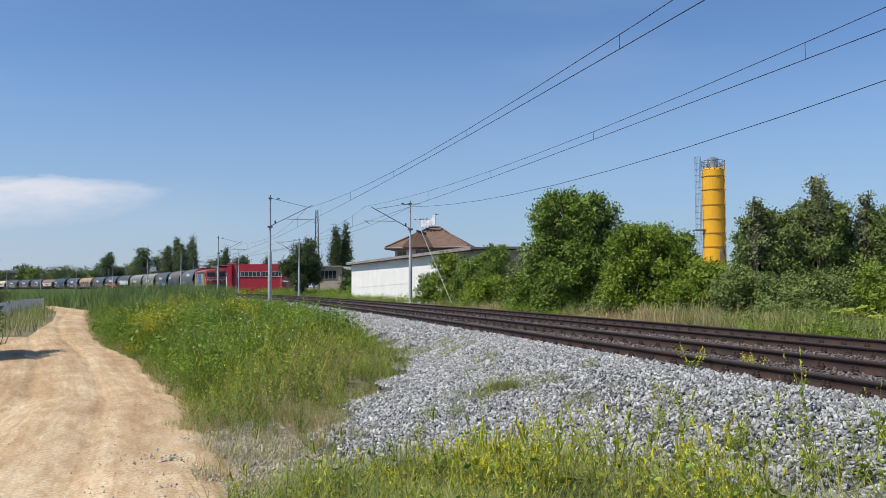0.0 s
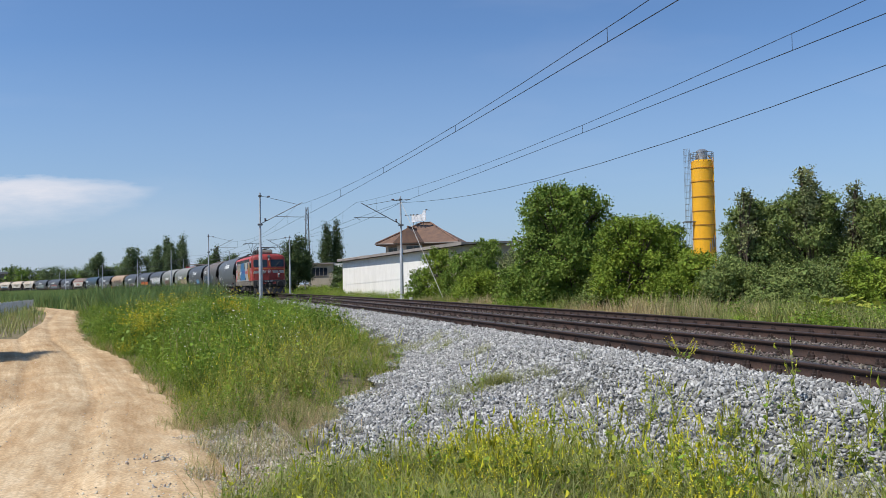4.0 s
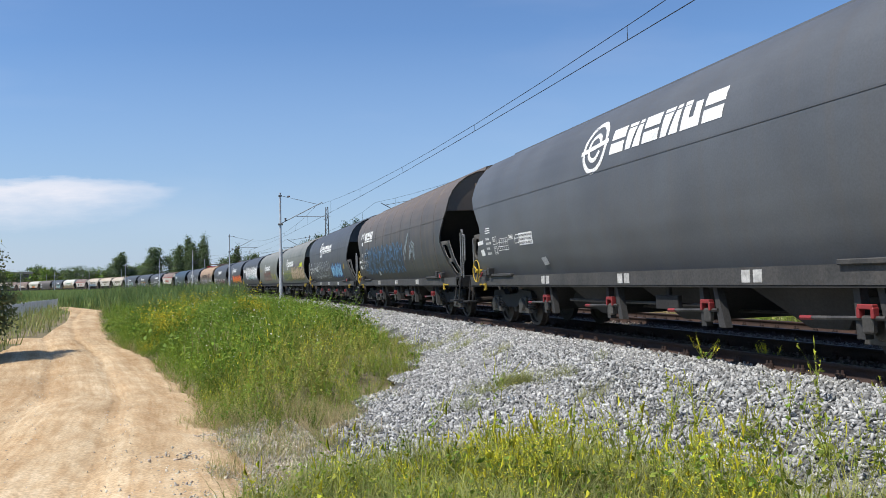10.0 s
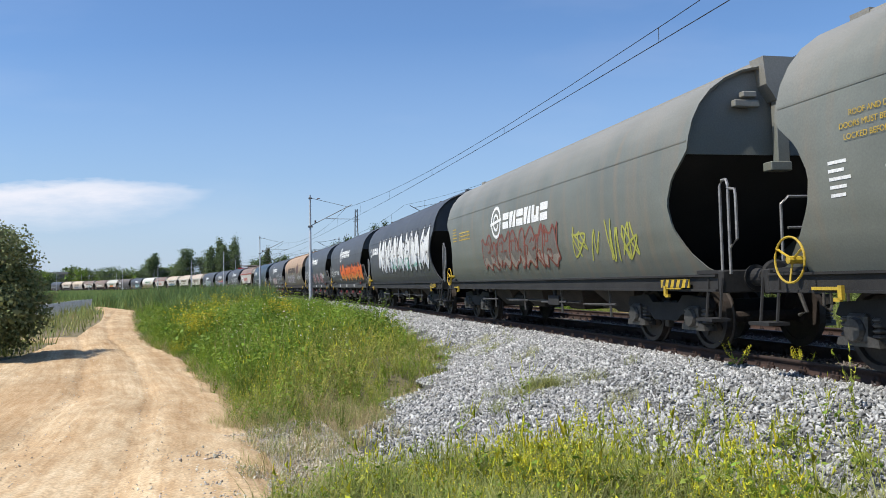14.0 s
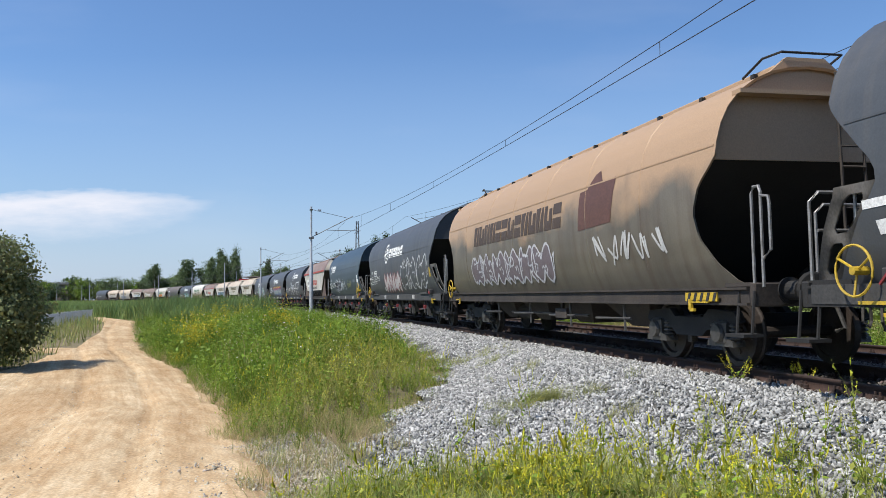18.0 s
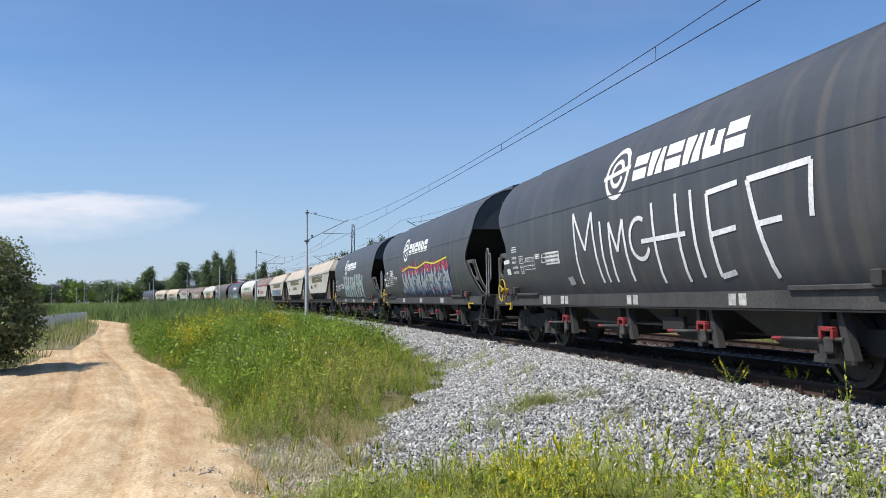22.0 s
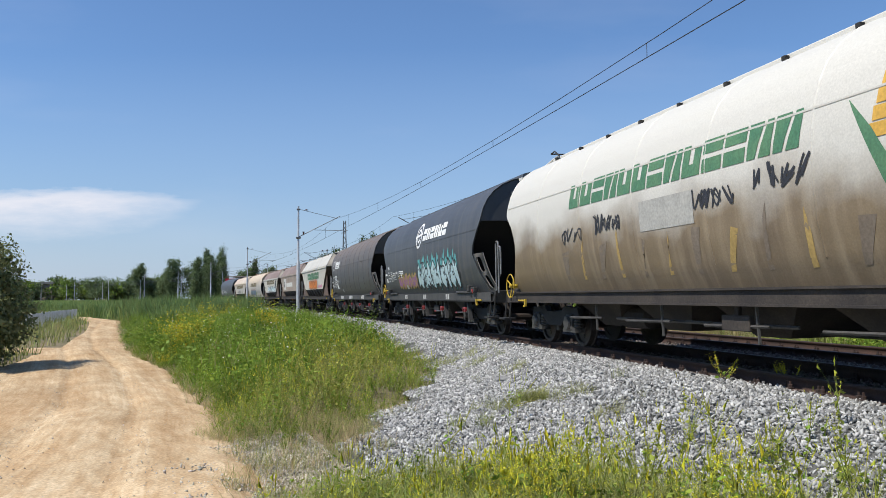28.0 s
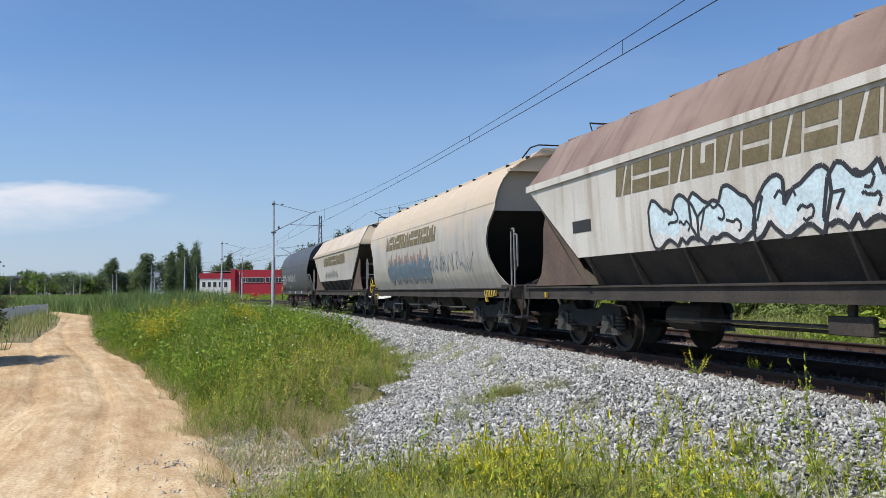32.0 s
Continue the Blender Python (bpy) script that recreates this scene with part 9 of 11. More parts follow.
        serif_word(w, r + 3.7, r + 10.0, 2.3, 2.76, LOGO_GREEN, A, 23)
        graffiti(w, r + 4.6, r + 9.0, 1.57, 2.3, 5, (0.72, 0.22, 0.02), (0.2, 0.07, 0.04), A, 231)
        scrawl(w, r + 9.6, r + 11.4, 1.65, 1.9, 5, (0.6, 0.2, 0.35), A, 232, 0.035)
    elif i == 24:
        faded = spray((0.6, 0.59, 0.55))
        mark(w, "white_panel", [((r + 2.9, 1.75), (r + 4.6, 1.75), (r + 4.6, 2.75), (r + 2.9, 2.75))], A, faded, 0.005)
        mark(w, "grey_panel", [((r + 3.15, 1.95), (r + 3.85, 1.95), (r + 3.85, 2.5), (r + 3.15, 2.5))], A, GREY_GREEN, 0.007)
        mark(w, "dark_plate", [((r + 3.25, 2.02), (r + 3.75, 2.02), (r + 3.75, 2.22), (r + 3.25, 2.22))], A, LOGO_DARK, 0.009)
        mark(w, "white_patch", [((r + 5.0, 1.98), (r + 9.5, 1.98), (r + 9.5, 2.36), (r + 5.0, 2.36))], A, faded, 0.005)
    elif i == 25:
        serif_word(w, r + 3.6, r + 10.3, 2.45, 2.88, LOGO_OLIVE, A, 25)
        graffiti(w, r + 4.6, r + 11.2, 1.58, 2.28, 6, (0.55, 0.68, 0.72), BK, A, 251, inner=(0.62, 0.62, 0.6))
        mark(w, "emblem", [((r + 11.25, 2.05), (r + 11.7, 2.0), (r + 11.95, 2.4), (r + 11.1, 2.45)), ((r + 11.1, 2.45), (r + 11.95, 2.4), (r + 11.85, 2.75), (r + 11.3, 2.85)), ((r + 10.95, 2.3), (r + 11.12, 2.25), (r + 11.15, 2.6), (r + 11.0, 2.66))], A, LOGO_DARK, 0.006)
        mark(w, "dark_plate", [((r + 2.0, 2.0), (r + 2.7, 2.0), (r + 2.7, 2.2), (r + 2.0, 2.2))], A, LOGO_DARK, 0.006)
    elif i == 26:
        serif_word(w, r + 3.0, r + 9.4, 2.42, 2.88, LOGO_OLIVE, B, 26)
        graffiti(w, r + 3.0, r + 8.6, 1.3, 2.05, 4, (0.12, 0.17, 0.22), (0.2, 0.24, 0.27), B, 261, glow=(0.3, 0.2, 0.16))
        scrawl(w, r + 8.6, r + 12.6, 1.5, 2.1, 4, (0.3, 0.32, 0.33), B, 262, 0.04)
    elif i == 27:
        serif_word(w, r + 3.6, r + 10.0, 2.35, 2.8, LOGO_OLIVE, A, 27)
        scrawl(w, r + 4.0, r + 8.0, 1.7, 2.1, 4, (0.2, 0.2, 0.2), A, 271, 0.05)
    elif i == 28:
        scrawl(w, r + 4.0, r + 8.0, 1.7, 2.3, 4, (0.4, 0.42, 0.42), B, 281, 0.05)


def cob(w, x, prof):
    """The painted corn cob."""
    mark(w, "emblem", [((x - 0.35 + 0.05 * k, 2.5 + 0.16 * k), (x + 0.35 - 0.05 * k, 2.5 + 0.16 * k), (x + 0.33 - 0.05 * k, 2.64 + 0.16 * k), (x - 0.33 + 0.05 * k, 2.64 + 0.16 * k)) for k in range(6)], prof, spray((0.62, 0.36, 0.06)), 0.008)
    mark(w, "emblem", [((x - 0.12, 1.95), (x + 0.12, 1.95), (x - 0.3, 2.6), (x - 0.62, 2.95)), ((x - 0.12, 1.95), (x + 0.12, 1.95), (x + 0.62, 2.95), (x + 0.3, 2.6)), ((x - 0.1, 1.5), (x + 0.1, 1.5), (x + 0.14, 1.95), (x - 0.14, 1.95))], prof, LOGO_GREEN, 0.01)


build_train()

# ---- locomotive ----
LOCO_RED = paint("faded_red_loco_paint", (0.47, 0.05, 0.035), (0.40, 0.04, 0.03), (0.2, 0.05, 0.04), 0.3, rough=0.45)
# the flank's red darkened, so the cab front's half-shade is in the colour
LOCO_RED_SHADED = paint("half_shaded_front_red", (0.30, 0.028, 0.022), (0.22, 0.022, 0.018), (0.07, 0.024, 0.02), 0.55, rough=0.55)
LOCO_GREY = paint("light_grey_loco_paint", (0.36, 0.35, 0.32), (0.31, 0.30, 0.275), (0.22, 0.19, 0.15), 0.4, rough=0.5)
LOCO_BASE = paint("brown_grey_loco_skirt", (0.205, 0.17, 0.13), (0.14, 0.115, 0.088), (0.12, 0.09, 0.07), 0.5, rough=0.6)
FRONT_GRIME = paint("grimy_front_beam", (0.075, 0.067, 0.058), (0.042, 0.038, 0.034), (0.03, 0.027, 0.024), 0.6, rough=0.75)
LOCO_BLUE = paint("blue_loco_paint", (0.018, 0.135, 0.31), (0.015, 0.115, 0.265), (0.06, 0.1, 0.18), 0.3, rough=0.45)
FADED_VIOLET = paint("faded_violet_paint", (0.055, 0.10, 0.29), (0.045, 0.09, 0.26), (0.08, 0.1, 0.2), 0.3, rough=0.5)
AC_TAN = surface("dusty_tan_sheet", (0.21, 0.175, 0.14), (0.13, 0.11, 0.09), rough=0.6, scale=3)
LOCO_ROOF = surface("sooty_loco_roof", (0.12, 0.10, 0.09), (0.08, 0.07, 0.065), rough=0.8, scale=1.5)
LOUVRE = surface("dark_louvre", (0.028, 0.025, 0.024), (0.018, 0.016, 0.015), rough=0.6, bump=0.8, bump_scale=6, stretch=(1, 1, 12))
LAMP_GLASS = surface("headlight_glass", (0.24, 0.24, 0.23), rough=0.1)
MESH_GREY = surface("dark_window_mesh", (0.075, 0.08, 0.082), (0.055, 0.06, 0.062), rough=0.5, scale=3)
PLOUGH = surface("grimy_plough_steel", (0.03, 0.028, 0.027), (0.055, 0.048, 0.042), rough=0.7, scale=4, fine=20, fine_amount=0.4)
HAZARD = surface("worn_yellow_stripe", (0.34, 0.22, 0.02), (0.07, 0.055, 0.035), rough=0.7, scale=5, fine=25, fine_amount=0.5)
LOCO_RAIL = surface("ochre_handrail_paint", (0.6, 0.32, 0.03), (0.5, 0.26, 0.03), rough=0.5, scale=5)
GLASS = bpy.data.materials.new("tinted_cab_glass")
GLASS.use_nodes = True
gp = GLASS.node_tree.nodes["Principled BSDF"]
gp.inputs["Base Color"].default_value = (0.018, 0.024, 0.03, 1)
gp.inputs["Roughness"].default_value = 0.05
HEAD_ON = bpy.data.materials.new("lit_headlight")
HEAD_ON.use_nodes = True
hp = HEAD_ON.node_tree.nodes["Principled BSDF"]
hp.inputs["Base Color"].default_value = (0.5, 0.5, 0.47, 1)
hp.inputs["Emission Color"].default_value = (1, 0.95, 0.85, 1)
hp.inputs["Emission Strength"].default_value = 0.12

X0 = 7.0            # nose ahead of the middle
SIDE = 1.5


def loco_quads(w, name, quads, mat, lift=0.004, label="", s=-1):
    """Flat marks on the flank, corners as (x, z)."""
    bm = bmesh.new()
    for q in quads:
        prism(bm, q, s * (SIDE - 0.01), s * (SIDE + lift))
    return part(name, bm, mat, w, label)


def pantograph(w, x, up, turn):
    e = new("pantograph")
    e.parent, e.matrix_basis = w, Matrix.Translation((x, 0, 3.86)) @ Matrix.Rotation(0 if turn > 0 else math.pi, 4, "Z")
    part("base_frame", tubes(0.03, [(-0.6, -0.45, 0.32), (0.6, -0.45, 0.32), (0.6, 0.45, 0.32), (-0.6, 0.45, 0.32)], closed=True), WIRE, e)
    bm = bmesh.new()
    for sx in (-0.55, 0.55):
        for sy in (-0.45, 0.45):
            for i in range(5):
                lathe(bm, [(0.05, i * 0.055), (0.09, i * 0.055 + 0.012), (0.09, i * 0.055 + 0.026), (0.05, i * 0.055 + 0.045)], 9, at=(sx, sy, 0.02))
    part("insulator", bm, LOUVRE, e)
    if up:
        k, h = (-0.8, 0.62), (0.32, 1.45)
    else:
        k, h = (-1.15, 0.46), (0.55, 0.62)
        part("spring_gear", boxes((-0.3, 0.3, -0.2, 0.2, 0.3, 0.44), (-0.45, 0.5, -0.32, -0.24, 0.34, 0.42), (-0.45, 0.5, 0.24, 0.32, 0.34, 0.42), bevel=0.02), WIRE, e)
        part("damper", tubes(0.045, [(-0.7, 0.1, 0.42), (0.4, 0.12, 0.5)], [(-0.2, -0.36, 0.4), (0.7, -0.3, 0.56)], n=7), WIRE, e)
    part("lower_arm", tubes(0.03, [(0.45, -0.25, 0.36), (k[0], 0, k[1])], [(0.45, 0.25, 0.36), (k[0], 0, k[1])], n=6), WIRE, e)
    part("upper_arm", tubes(0.02, [(k[0], 0, k[1]), (h[0], -0.45, h[1] - 0.06)], [(k[0], 0, k[1]), (h[0], 0.45, h[1] - 0.06)], [(k[0], 0, k[1]), (h[0], 0, h[1] - 0.05)], n=5), WIRE, e)
    for dx in (-0.16, 0.16):
        part("collector_strip", tubes(0.02, [(h[0] + dx, -0.98, h[1] - 0.22), (h[0] + dx, -0.86, h[1] - 0.05), (h[0] + dx, -0.6, h[1]), (h[0] + dx, 0.6, h[1]), (h[0] + dx, 0.86, h[1] - 0.05), (h[0] + dx, 0.98, h[1] - 0.22)], n=5), WIRE, e)
    part("collector_frame", tubes(0.015, [(h[0] - 0.16, -0.5, h[1]), (h[0] + 0.16, -0.5, h[1])], [(h[0] - 0.16, 0.5, h[1]), (h[0] + 0.16, 0.5, h[1])], n=4), WIRE, e)


def loco_bogie(w, x):
    b = new("bogie")
    b.parent, b.matrix_basis = w, Matrix.Translation((x, 0, 0))
    axles = []

    def side_frames():
        bm = bmesh.new()
        for s in (-1, 1):
            prism(bm, [(-2.05, 0.78), (-1.9, 0.92), (-0.6, 0.95), (-0.4, 0.8), (0.4, 0.8), (0.6, 0.95), (1.9, 0.92), (2.05, 0.78), (1.8, 0.66), (0.7, 0.62), (0.5, 0.5), (-0.5, 0.5), (-0.7, 0.62), (-1.8, 0.66)], s * 1.02, s * 1.16)
        box(bm, -0.3, 0.3, -1.0, 1.0, 0.55, 0.85)
        return bm
    kept_part("loco_bogie_frame", side_frames, "bogie_frame", UNDER_BROWN, b)

    def wheels():
        bm = bmesh.new()
        for s in (-1, 1):
            r = 0.62
            lathe(bm, [(0.1, s * 0.66), (0.5, s * 0.69), (r + 0.03, s * 0.685), (r + 0.03, s * 0.71), (r, s * 0.725), (r, s * 0.83), (0.54, s * 0.83), (0.5, s * 0.78), (0.2, s * 0.78), (0.16, s * 0.83), (0.1, s * 0.83)], 32, "y")
            for k in range(6):
                t = k * math.pi / 3
                lathe(bm, [(0.06, s * 0.78), (0.06, s * 0.8)], 8, "y", (math.cos(t) * 0.36, 0, math.sin(t) * 0.36))
        lathe(bm, [(0.1, -1.0), (0.1, 1.0)], 10, "y")
        return bm
    for ax in (-1.35, 1.35):
        axles.append(kept_part("loco_wheels", wheels, "wheelset", TREAD, b, Matrix.Translation((ax, 0, 0.62))))
        for s in (-1, 1):
            kept_part("loco_axle_box", lambda: lathe(boxes((-0.22, 0.22, -0.14, 0.14, -0.2, 0.24), (-0.5, 0.5, -0.1, 0.1, -0.3, -0.2), bevel=0.03), [(0.16, -0.2), (0.19, -0.14), (0.19, -0.08)], 14, "y"), "axle_box", UNDER_BROWN, b, Matrix.Translation((ax, s * 1.12, 0.6)) @ Matrix.Rotation(0 if s < 0 else math.pi, 4, "Z"))
            for k in (-0.36, 0.36):
                kept_part("coil", coil, "spring", SPRING, b, Matrix.Translation((ax + k, s * 1.12, 0.42)) @ Matrix.Scale(1.25, 4))
    for s in (-1, 1):
        kept_part("side_link", lambda: tubes(0.05, [(-0.5, 0, 1.05), (-0.1, 0, 0.55), (0.5, 0, 0.52)], [(0, 0, 0.5), (0, 0, 1.2)], n=8), "suspension_link", SPRING, b, Matrix.Translation((0, s * 1.2, 0)))
        kept_part("sand_box", lambda: boxes((-0.2, 0.2, -0.1, 0.1, -0.2, 0.2), bevel=0.04), "sand_box", UNDER_BROWN, b, Matrix.Translation((1.75 if x > 0 else -1.75, s * 1.2, 0.95)))
    return axles


NOSE_PLAN = [(-0.85, 1.0), (-0.6, 1.0), (-0.46, 0.992), (-0.35, 0.97), (-0.27, 0.93), (-0.21, 0.875), (-0.165, 0.79), (-0.12, 0.66), (-0.08, 0.5), (-0.04, 0.32), (-0.012, 0.16), (0.0, 0.0)]


def nose_back(z):
    """How far the face leans back at a height."""
    return float(np.interp(z, [1.4, 2.42, 2.55, 3.3, 3.42, 3.58, 3.66, 3.74, 3.79], [0.0, 0.0, 0.02, 0.17, 0.20, 0.26, 0.36, 0.62, 0.88]))


def nose_half(z):
    return float(np.interp(z, [1.4, 3.42, 3.58, 3.66, 3.74, 3.79], [1.5, 1.5, 1.41, 1.26, 0.98, 0.6]))


def nose_x(y, z):
    """The cab's face: forward place for a point across and up."""
    f = min(1.0, abs(y) / nose_half(z))
    fr = [q[1] for q in NOSE_PLAN][::-1]
    off = float(np.interp(f, fr, [q[0] for q in NOSE_PLAN][::-1]))
    return X0 + 0.02 + off - nose_back(z) * max(0.0, 1 + off / 0.85)


def nose_patch(e, name, outline, mat, lift=0.006, label=""):
    """A thin plate bent to the cab's face; outline as (y, z) points in order."""
    bm = bmesh.new()
    fine = []
    for (y0, z0), (y1, z1) in zip(outline, outline[1:] + outline[:1]):
        k = max(1, math.ceil(math.hypot(y1 - y0, z1 - z0) / 0.07))
        fine += [(y0 + (y1 - y0) * i / k, z0 + (z1 - z0) * i / k) for i in range(k)]
    outline = fine
    n = len(outline)
    cy, cz = sum(q[0] for q in outline) / n, sum(q[1] for q in outline) / n
    rings = []
    for f in (1.0, 0.8, 0.6, 0.4, 0.2):
        rings.append([bm.verts.new((nose_x(cy + (y - cy) * f, cz + (z - cz) * f) + lift, cy + (y - cy) * f, cz + (z - cz) * f)) for y, z in outline])
    rim = [bm.verts.new((v.co.x - lift - 0.01, v.co.y, v.co.z)) for v in rings[0]]
    c = bm.verts.new((nose_x(cy, cz) + lift, cy, cz))
    for A, B in zip([rim] + rings, rings):
        for i in range(n):
            j = (i + 1) % n
            bm.faces.new((A[i], A[j], B[j], B[i]))
    for i in range(n):
        bm.faces.new((rings[-1][i], rings[-1][(i + 1) % n], c))
    return part(name, bm, mat, e, label, smooth=True)


def soft_rect(a, b, z0, z1, r=0.07, k=4, skew=0.0):
    """Outline of a rectangle with rounded corners and straight sides cut in steps."""
    out = []
    for cx, cz, t0 in ((b - r, z1 - r, 0), (a + r, z1 - r, 90), (a + r, z0 + r, 180), (b - r, z0 + r, 270)):
        for i in range(k + 1):
            t = radians(t0 + 90 * i / k)
            out.append((cx + r * math.cos(t), cz + r * math.sin(t)))
    return [(y + skew * (z - z0), z) for y, z in out]


def cab_front(w, end):
    """Nose of the locomotive: rounded face, windscreens, lamps, plough, pipes."""
    m = Matrix.Identity(4) if end > 0 else Matrix.Rotation(math.pi, 4, "Z")
    e = new("cab_front")
    e.parent, e.matrix_basis = w, m
    lead = end > 0
    red = LOCO_RED_SHADED
    zs = [1.41, 1.7, 2.0, 2.3, 2.42, 2.55, 2.8, 3.05, 3.3, 3.42, 3.5, 3.58, 3.66, 3.74, 3.79]
    fr = [(-1, q) for q in range(len(NOSE_PLAN))] + [(1, q) for q in range(len(NOSE_PLAN) - 2, -1, -1)]
    bm = bmesh.new()
    rows = []
    for z in zs:
        row = []
        for sg, q in fr:
            off, f = NOSE_PLAN[q]
            row.append(bm.verts.new((X0 + 0.02 + off - nose_back(z) * max(0.0, 1 + off / 0.85), sg * f * nose_half(z), z)))
        rows.append(row)
    for A, B in zip(rows, rows[1:]):
        for i in range(len(A) - 1):
            bm.faces.new((A[i], A[i + 1], B[i + 1], B[i]))
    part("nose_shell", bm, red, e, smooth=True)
    for s in (-1, 1):
        a, b = (0.17, 1.33) if s > 0 else (-1.33, -0.17)
        nose_patch(e, "window_gasket", soft_rect(a - 0.035, b + 0.035, 2.59, 3.265, 0.11), LOGO_DARK, 0.008)
        nose_patch(e, "windscreen", soft_rect(a, b, 2.625, 3.23, 0.085), GLASS, 0.014)
        part("wiper", tubes(0.012, [(nose_x(s * 0.5, 2.56) + 0.05, s * 0.5, 2.56), (nose_x(s * 0.85, 2.98) + 0.03, s * 0.85, 2.98)], [(nose_x(s * 0.62, 2.72) + 0.03, s * 0.62, 2.7), (nose_x(s * 1.05, 3.1) + 0.025, s * 1.0, 3.08)], n=4), LOGO_DARK, e)
        hx = nose_x(s * 0.83, 1.85)
        part("lamp_housing", boxes((hx - 0.02, hx + 0.09, s * 0.83 - 0.13, s * 0.83 + 0.13, 1.6, 2.07), bevel=0.06), red, e)
        for z, r in ((1.945, 0.092), (1.725, 0.088)):
            bm = bmesh.new()
            lathe(bm, [(r, hx + 0.07), (r + 0.014, hx + 0.1), (r + 0.014, hx + 0.115), (r, hx + 0.12), (r * 0.93, hx + 0.112)], 18, "x", (0, s * 0.83, z))
            rim = part("headlight", bm, SPRING, e)
            bm = bmesh.new()
            lathe(bm, [(r * 0.94, hx + 0.11), (r * 0.7, hx + 0.128), (r * 0.15, hx + 0.135)], 18, "x", (0, s * 0.83, z))
            part("lens", bm, HEAD_ON if (lead and z > 1.8) else LAMP_GLASS, rim, smooth=True)
        for a, b in ((0.36, 0.86), (0.98, 1.4)):
            q = [(s * a, 2.03), (s * (a + b) / 2, 2.03), (s * b, 2.03), (s * (b - 0.05), 2.27), (s * ((a + b) / 2 - 0.12), 2.27), (s * (a - 0.12), 2.27)]
            nose_patch(e, "grey_flash", q, LOCO_GREY, 0.005)
        kept_part("buffer", buffer_mesh, "buffer", UNDER, e, Matrix.Translation((7.0, s * 0.875, 1.05)) @ Matrix.Diagonal((0.95, 1.12, 1.12, 1)))
        part("buffer_socket", boxes((6.9, 7.08, s * 0.875 - 0.22, s * 0.875 + 0.22, 0.84, 1.26), bevel=0.03), FRONT_GRIME, e)
        part("front_step", tubes(0.02, [(7.0, s * 1.12 - 0.14, 0.82), (7.12, s * 1.12 - 0.14, 0.42), (7.12, s * 1.12 + 0.14, 0.42), (7.0, s * 1.12 + 0.14, 0.82)]), SPRING, e)
        part("air_hose", tubes(0.032, [(7.0, s * 0.35, 1.1), (7.2, s * 0.38, 1.05), (7.26, s * 0.36, 0.75), (7.16, s * 0.28, 0.58), (7.08, s * 0.2, 0.66)], n=7), UNDER, e)
        part("air_hose", tubes(0.032, [(7.0, s * 0.52, 1.1), (7.2, s * 0.58, 1.02), (7.28, s * 0.55, 0.8), (7.2, s * 0.45, 0.62), (7.1, s * 0.4, 0.7)], n=7), UNDER, e)
        part("hose_cock", boxes((7.0, 7.1, s * 0.44 - 0.14, s * 0.44 + 0.14, 1.06, 1.15), (7.04, 7.07, s * 0.3 - 0.01, s * 0.3 + 0.01, 1.15, 1.24), (7.04, 7.07, s * 0.52 - 0.01, s * 0.52 + 0.01, 1.15, 1.26), bevel=0.008), LOCO_RED_SHADED, e)
        part("jumper_cable", tubes(0.024, [(7.0, s * 0.62, 1.2), (7.1, s * 0.66, 1.16), (7.16, s * 0.7, 0.86), (7.12, s * 0.62, 0.7), (7.02, s * 0.56, 0.82)], n=6), SPRING, e)
        part("jumper_socket", boxes((7.0, 7.07, s * 0.62 - 0.06, s * 0.62 + 0.06, 1.14, 1.27), bevel=0.015), UNDER, e)
        part("beam_bracket", boxes((7.0, 7.1, s * 1.18 - 0.05, s * 1.18 + 0.05, 0.74, 1.02), (7.0, 7.05, s * 1.26 - 0.1, s * 1.26 + 0.1, 0.74, 0.84), bevel=0.012), UNDER, e)
        # plough with hazard stripes
        bm = bmesh.new()
        top, low = [(6.8, s * 1.33), (6.98, s * 1.33), (7.2, s * 0.02), (6.9, s * 0.02)], [(6.85, s * 1.33), (7.1, s * 1.33), (7.42, s * 0.02), (7.1, s * 0.02)]
        A = [bm.verts.new((x, y, 0.74)) for x, y in top]
        B = [bm.verts.new((x, y, 0.2)) for x, y in low]
        bm.faces.new(A), bm.faces.new(B)
        for i in range(4):
            bm.faces.new((A[i], A[(i + 1) % 4], B[(i + 1) % 4], B[i]))
        part("plough", bm, PLOUGH, e)
        t0, t1, b0, b1 = Vector((6.98, s * 1.33, 0.74)), Vector((7.2, s * 0.02, 0.74)), Vector((7.1, s * 1.33, 0.2)), Vector((7.42, s * 0.02, 0.2))
        for k in range(3):
            f0, f1 = k * 0.36 - 0.04, k * 0.36 + 0.08
            bm = bmesh.new()
            pts = [t0.lerp(t1, max(0.0, f0)), t0.lerp(t1, f1), b0.lerp(b1, min(1.0, f1 + 0.2)), b0.lerp(b1, min(0.93, f0 + 0.2))]
            bm.faces.new([bm.verts.new(v + Vector((0.008, 0, 0.002))) for v in pts])
            part("hazard_stripe", bm, HAZARD, e)
    part("number_plate_base", boxes((7.19, 7.235, -0.17, 0.17, 0.32, 0.62), bevel=0.02), PLOUGH, e, "dark plate on the plough")
    arc = [(nose_x(y, 2.43) + 0.085, y, 2.44 + 0.03 * (1 - (y / 1.3) ** 2)) for y in np.linspace(-1.34, 1.34, 15)]
    drop = [(nose_x(1.4, 1.8) + 0.06, 1.42, 1.72), (nose_x(1.38, 2.2) + 0.08, 1.41, 2.3)]
    part("handrail", tubes(0.017, [(x, -y, z) for x, y, z in drop] + arc + drop[::-1]), LOCO_RAIL, e)
    bm = bmesh.new()
    lathe(bm, [(0.13, 6.5), (0.15, 6.9), (0.165, 6.93), (0.15, 6.95), (0.135, 6.945)], 18, "x", (0, 0, 3.55))
    th = part("top_headlight", bm, red, e, smooth=True)
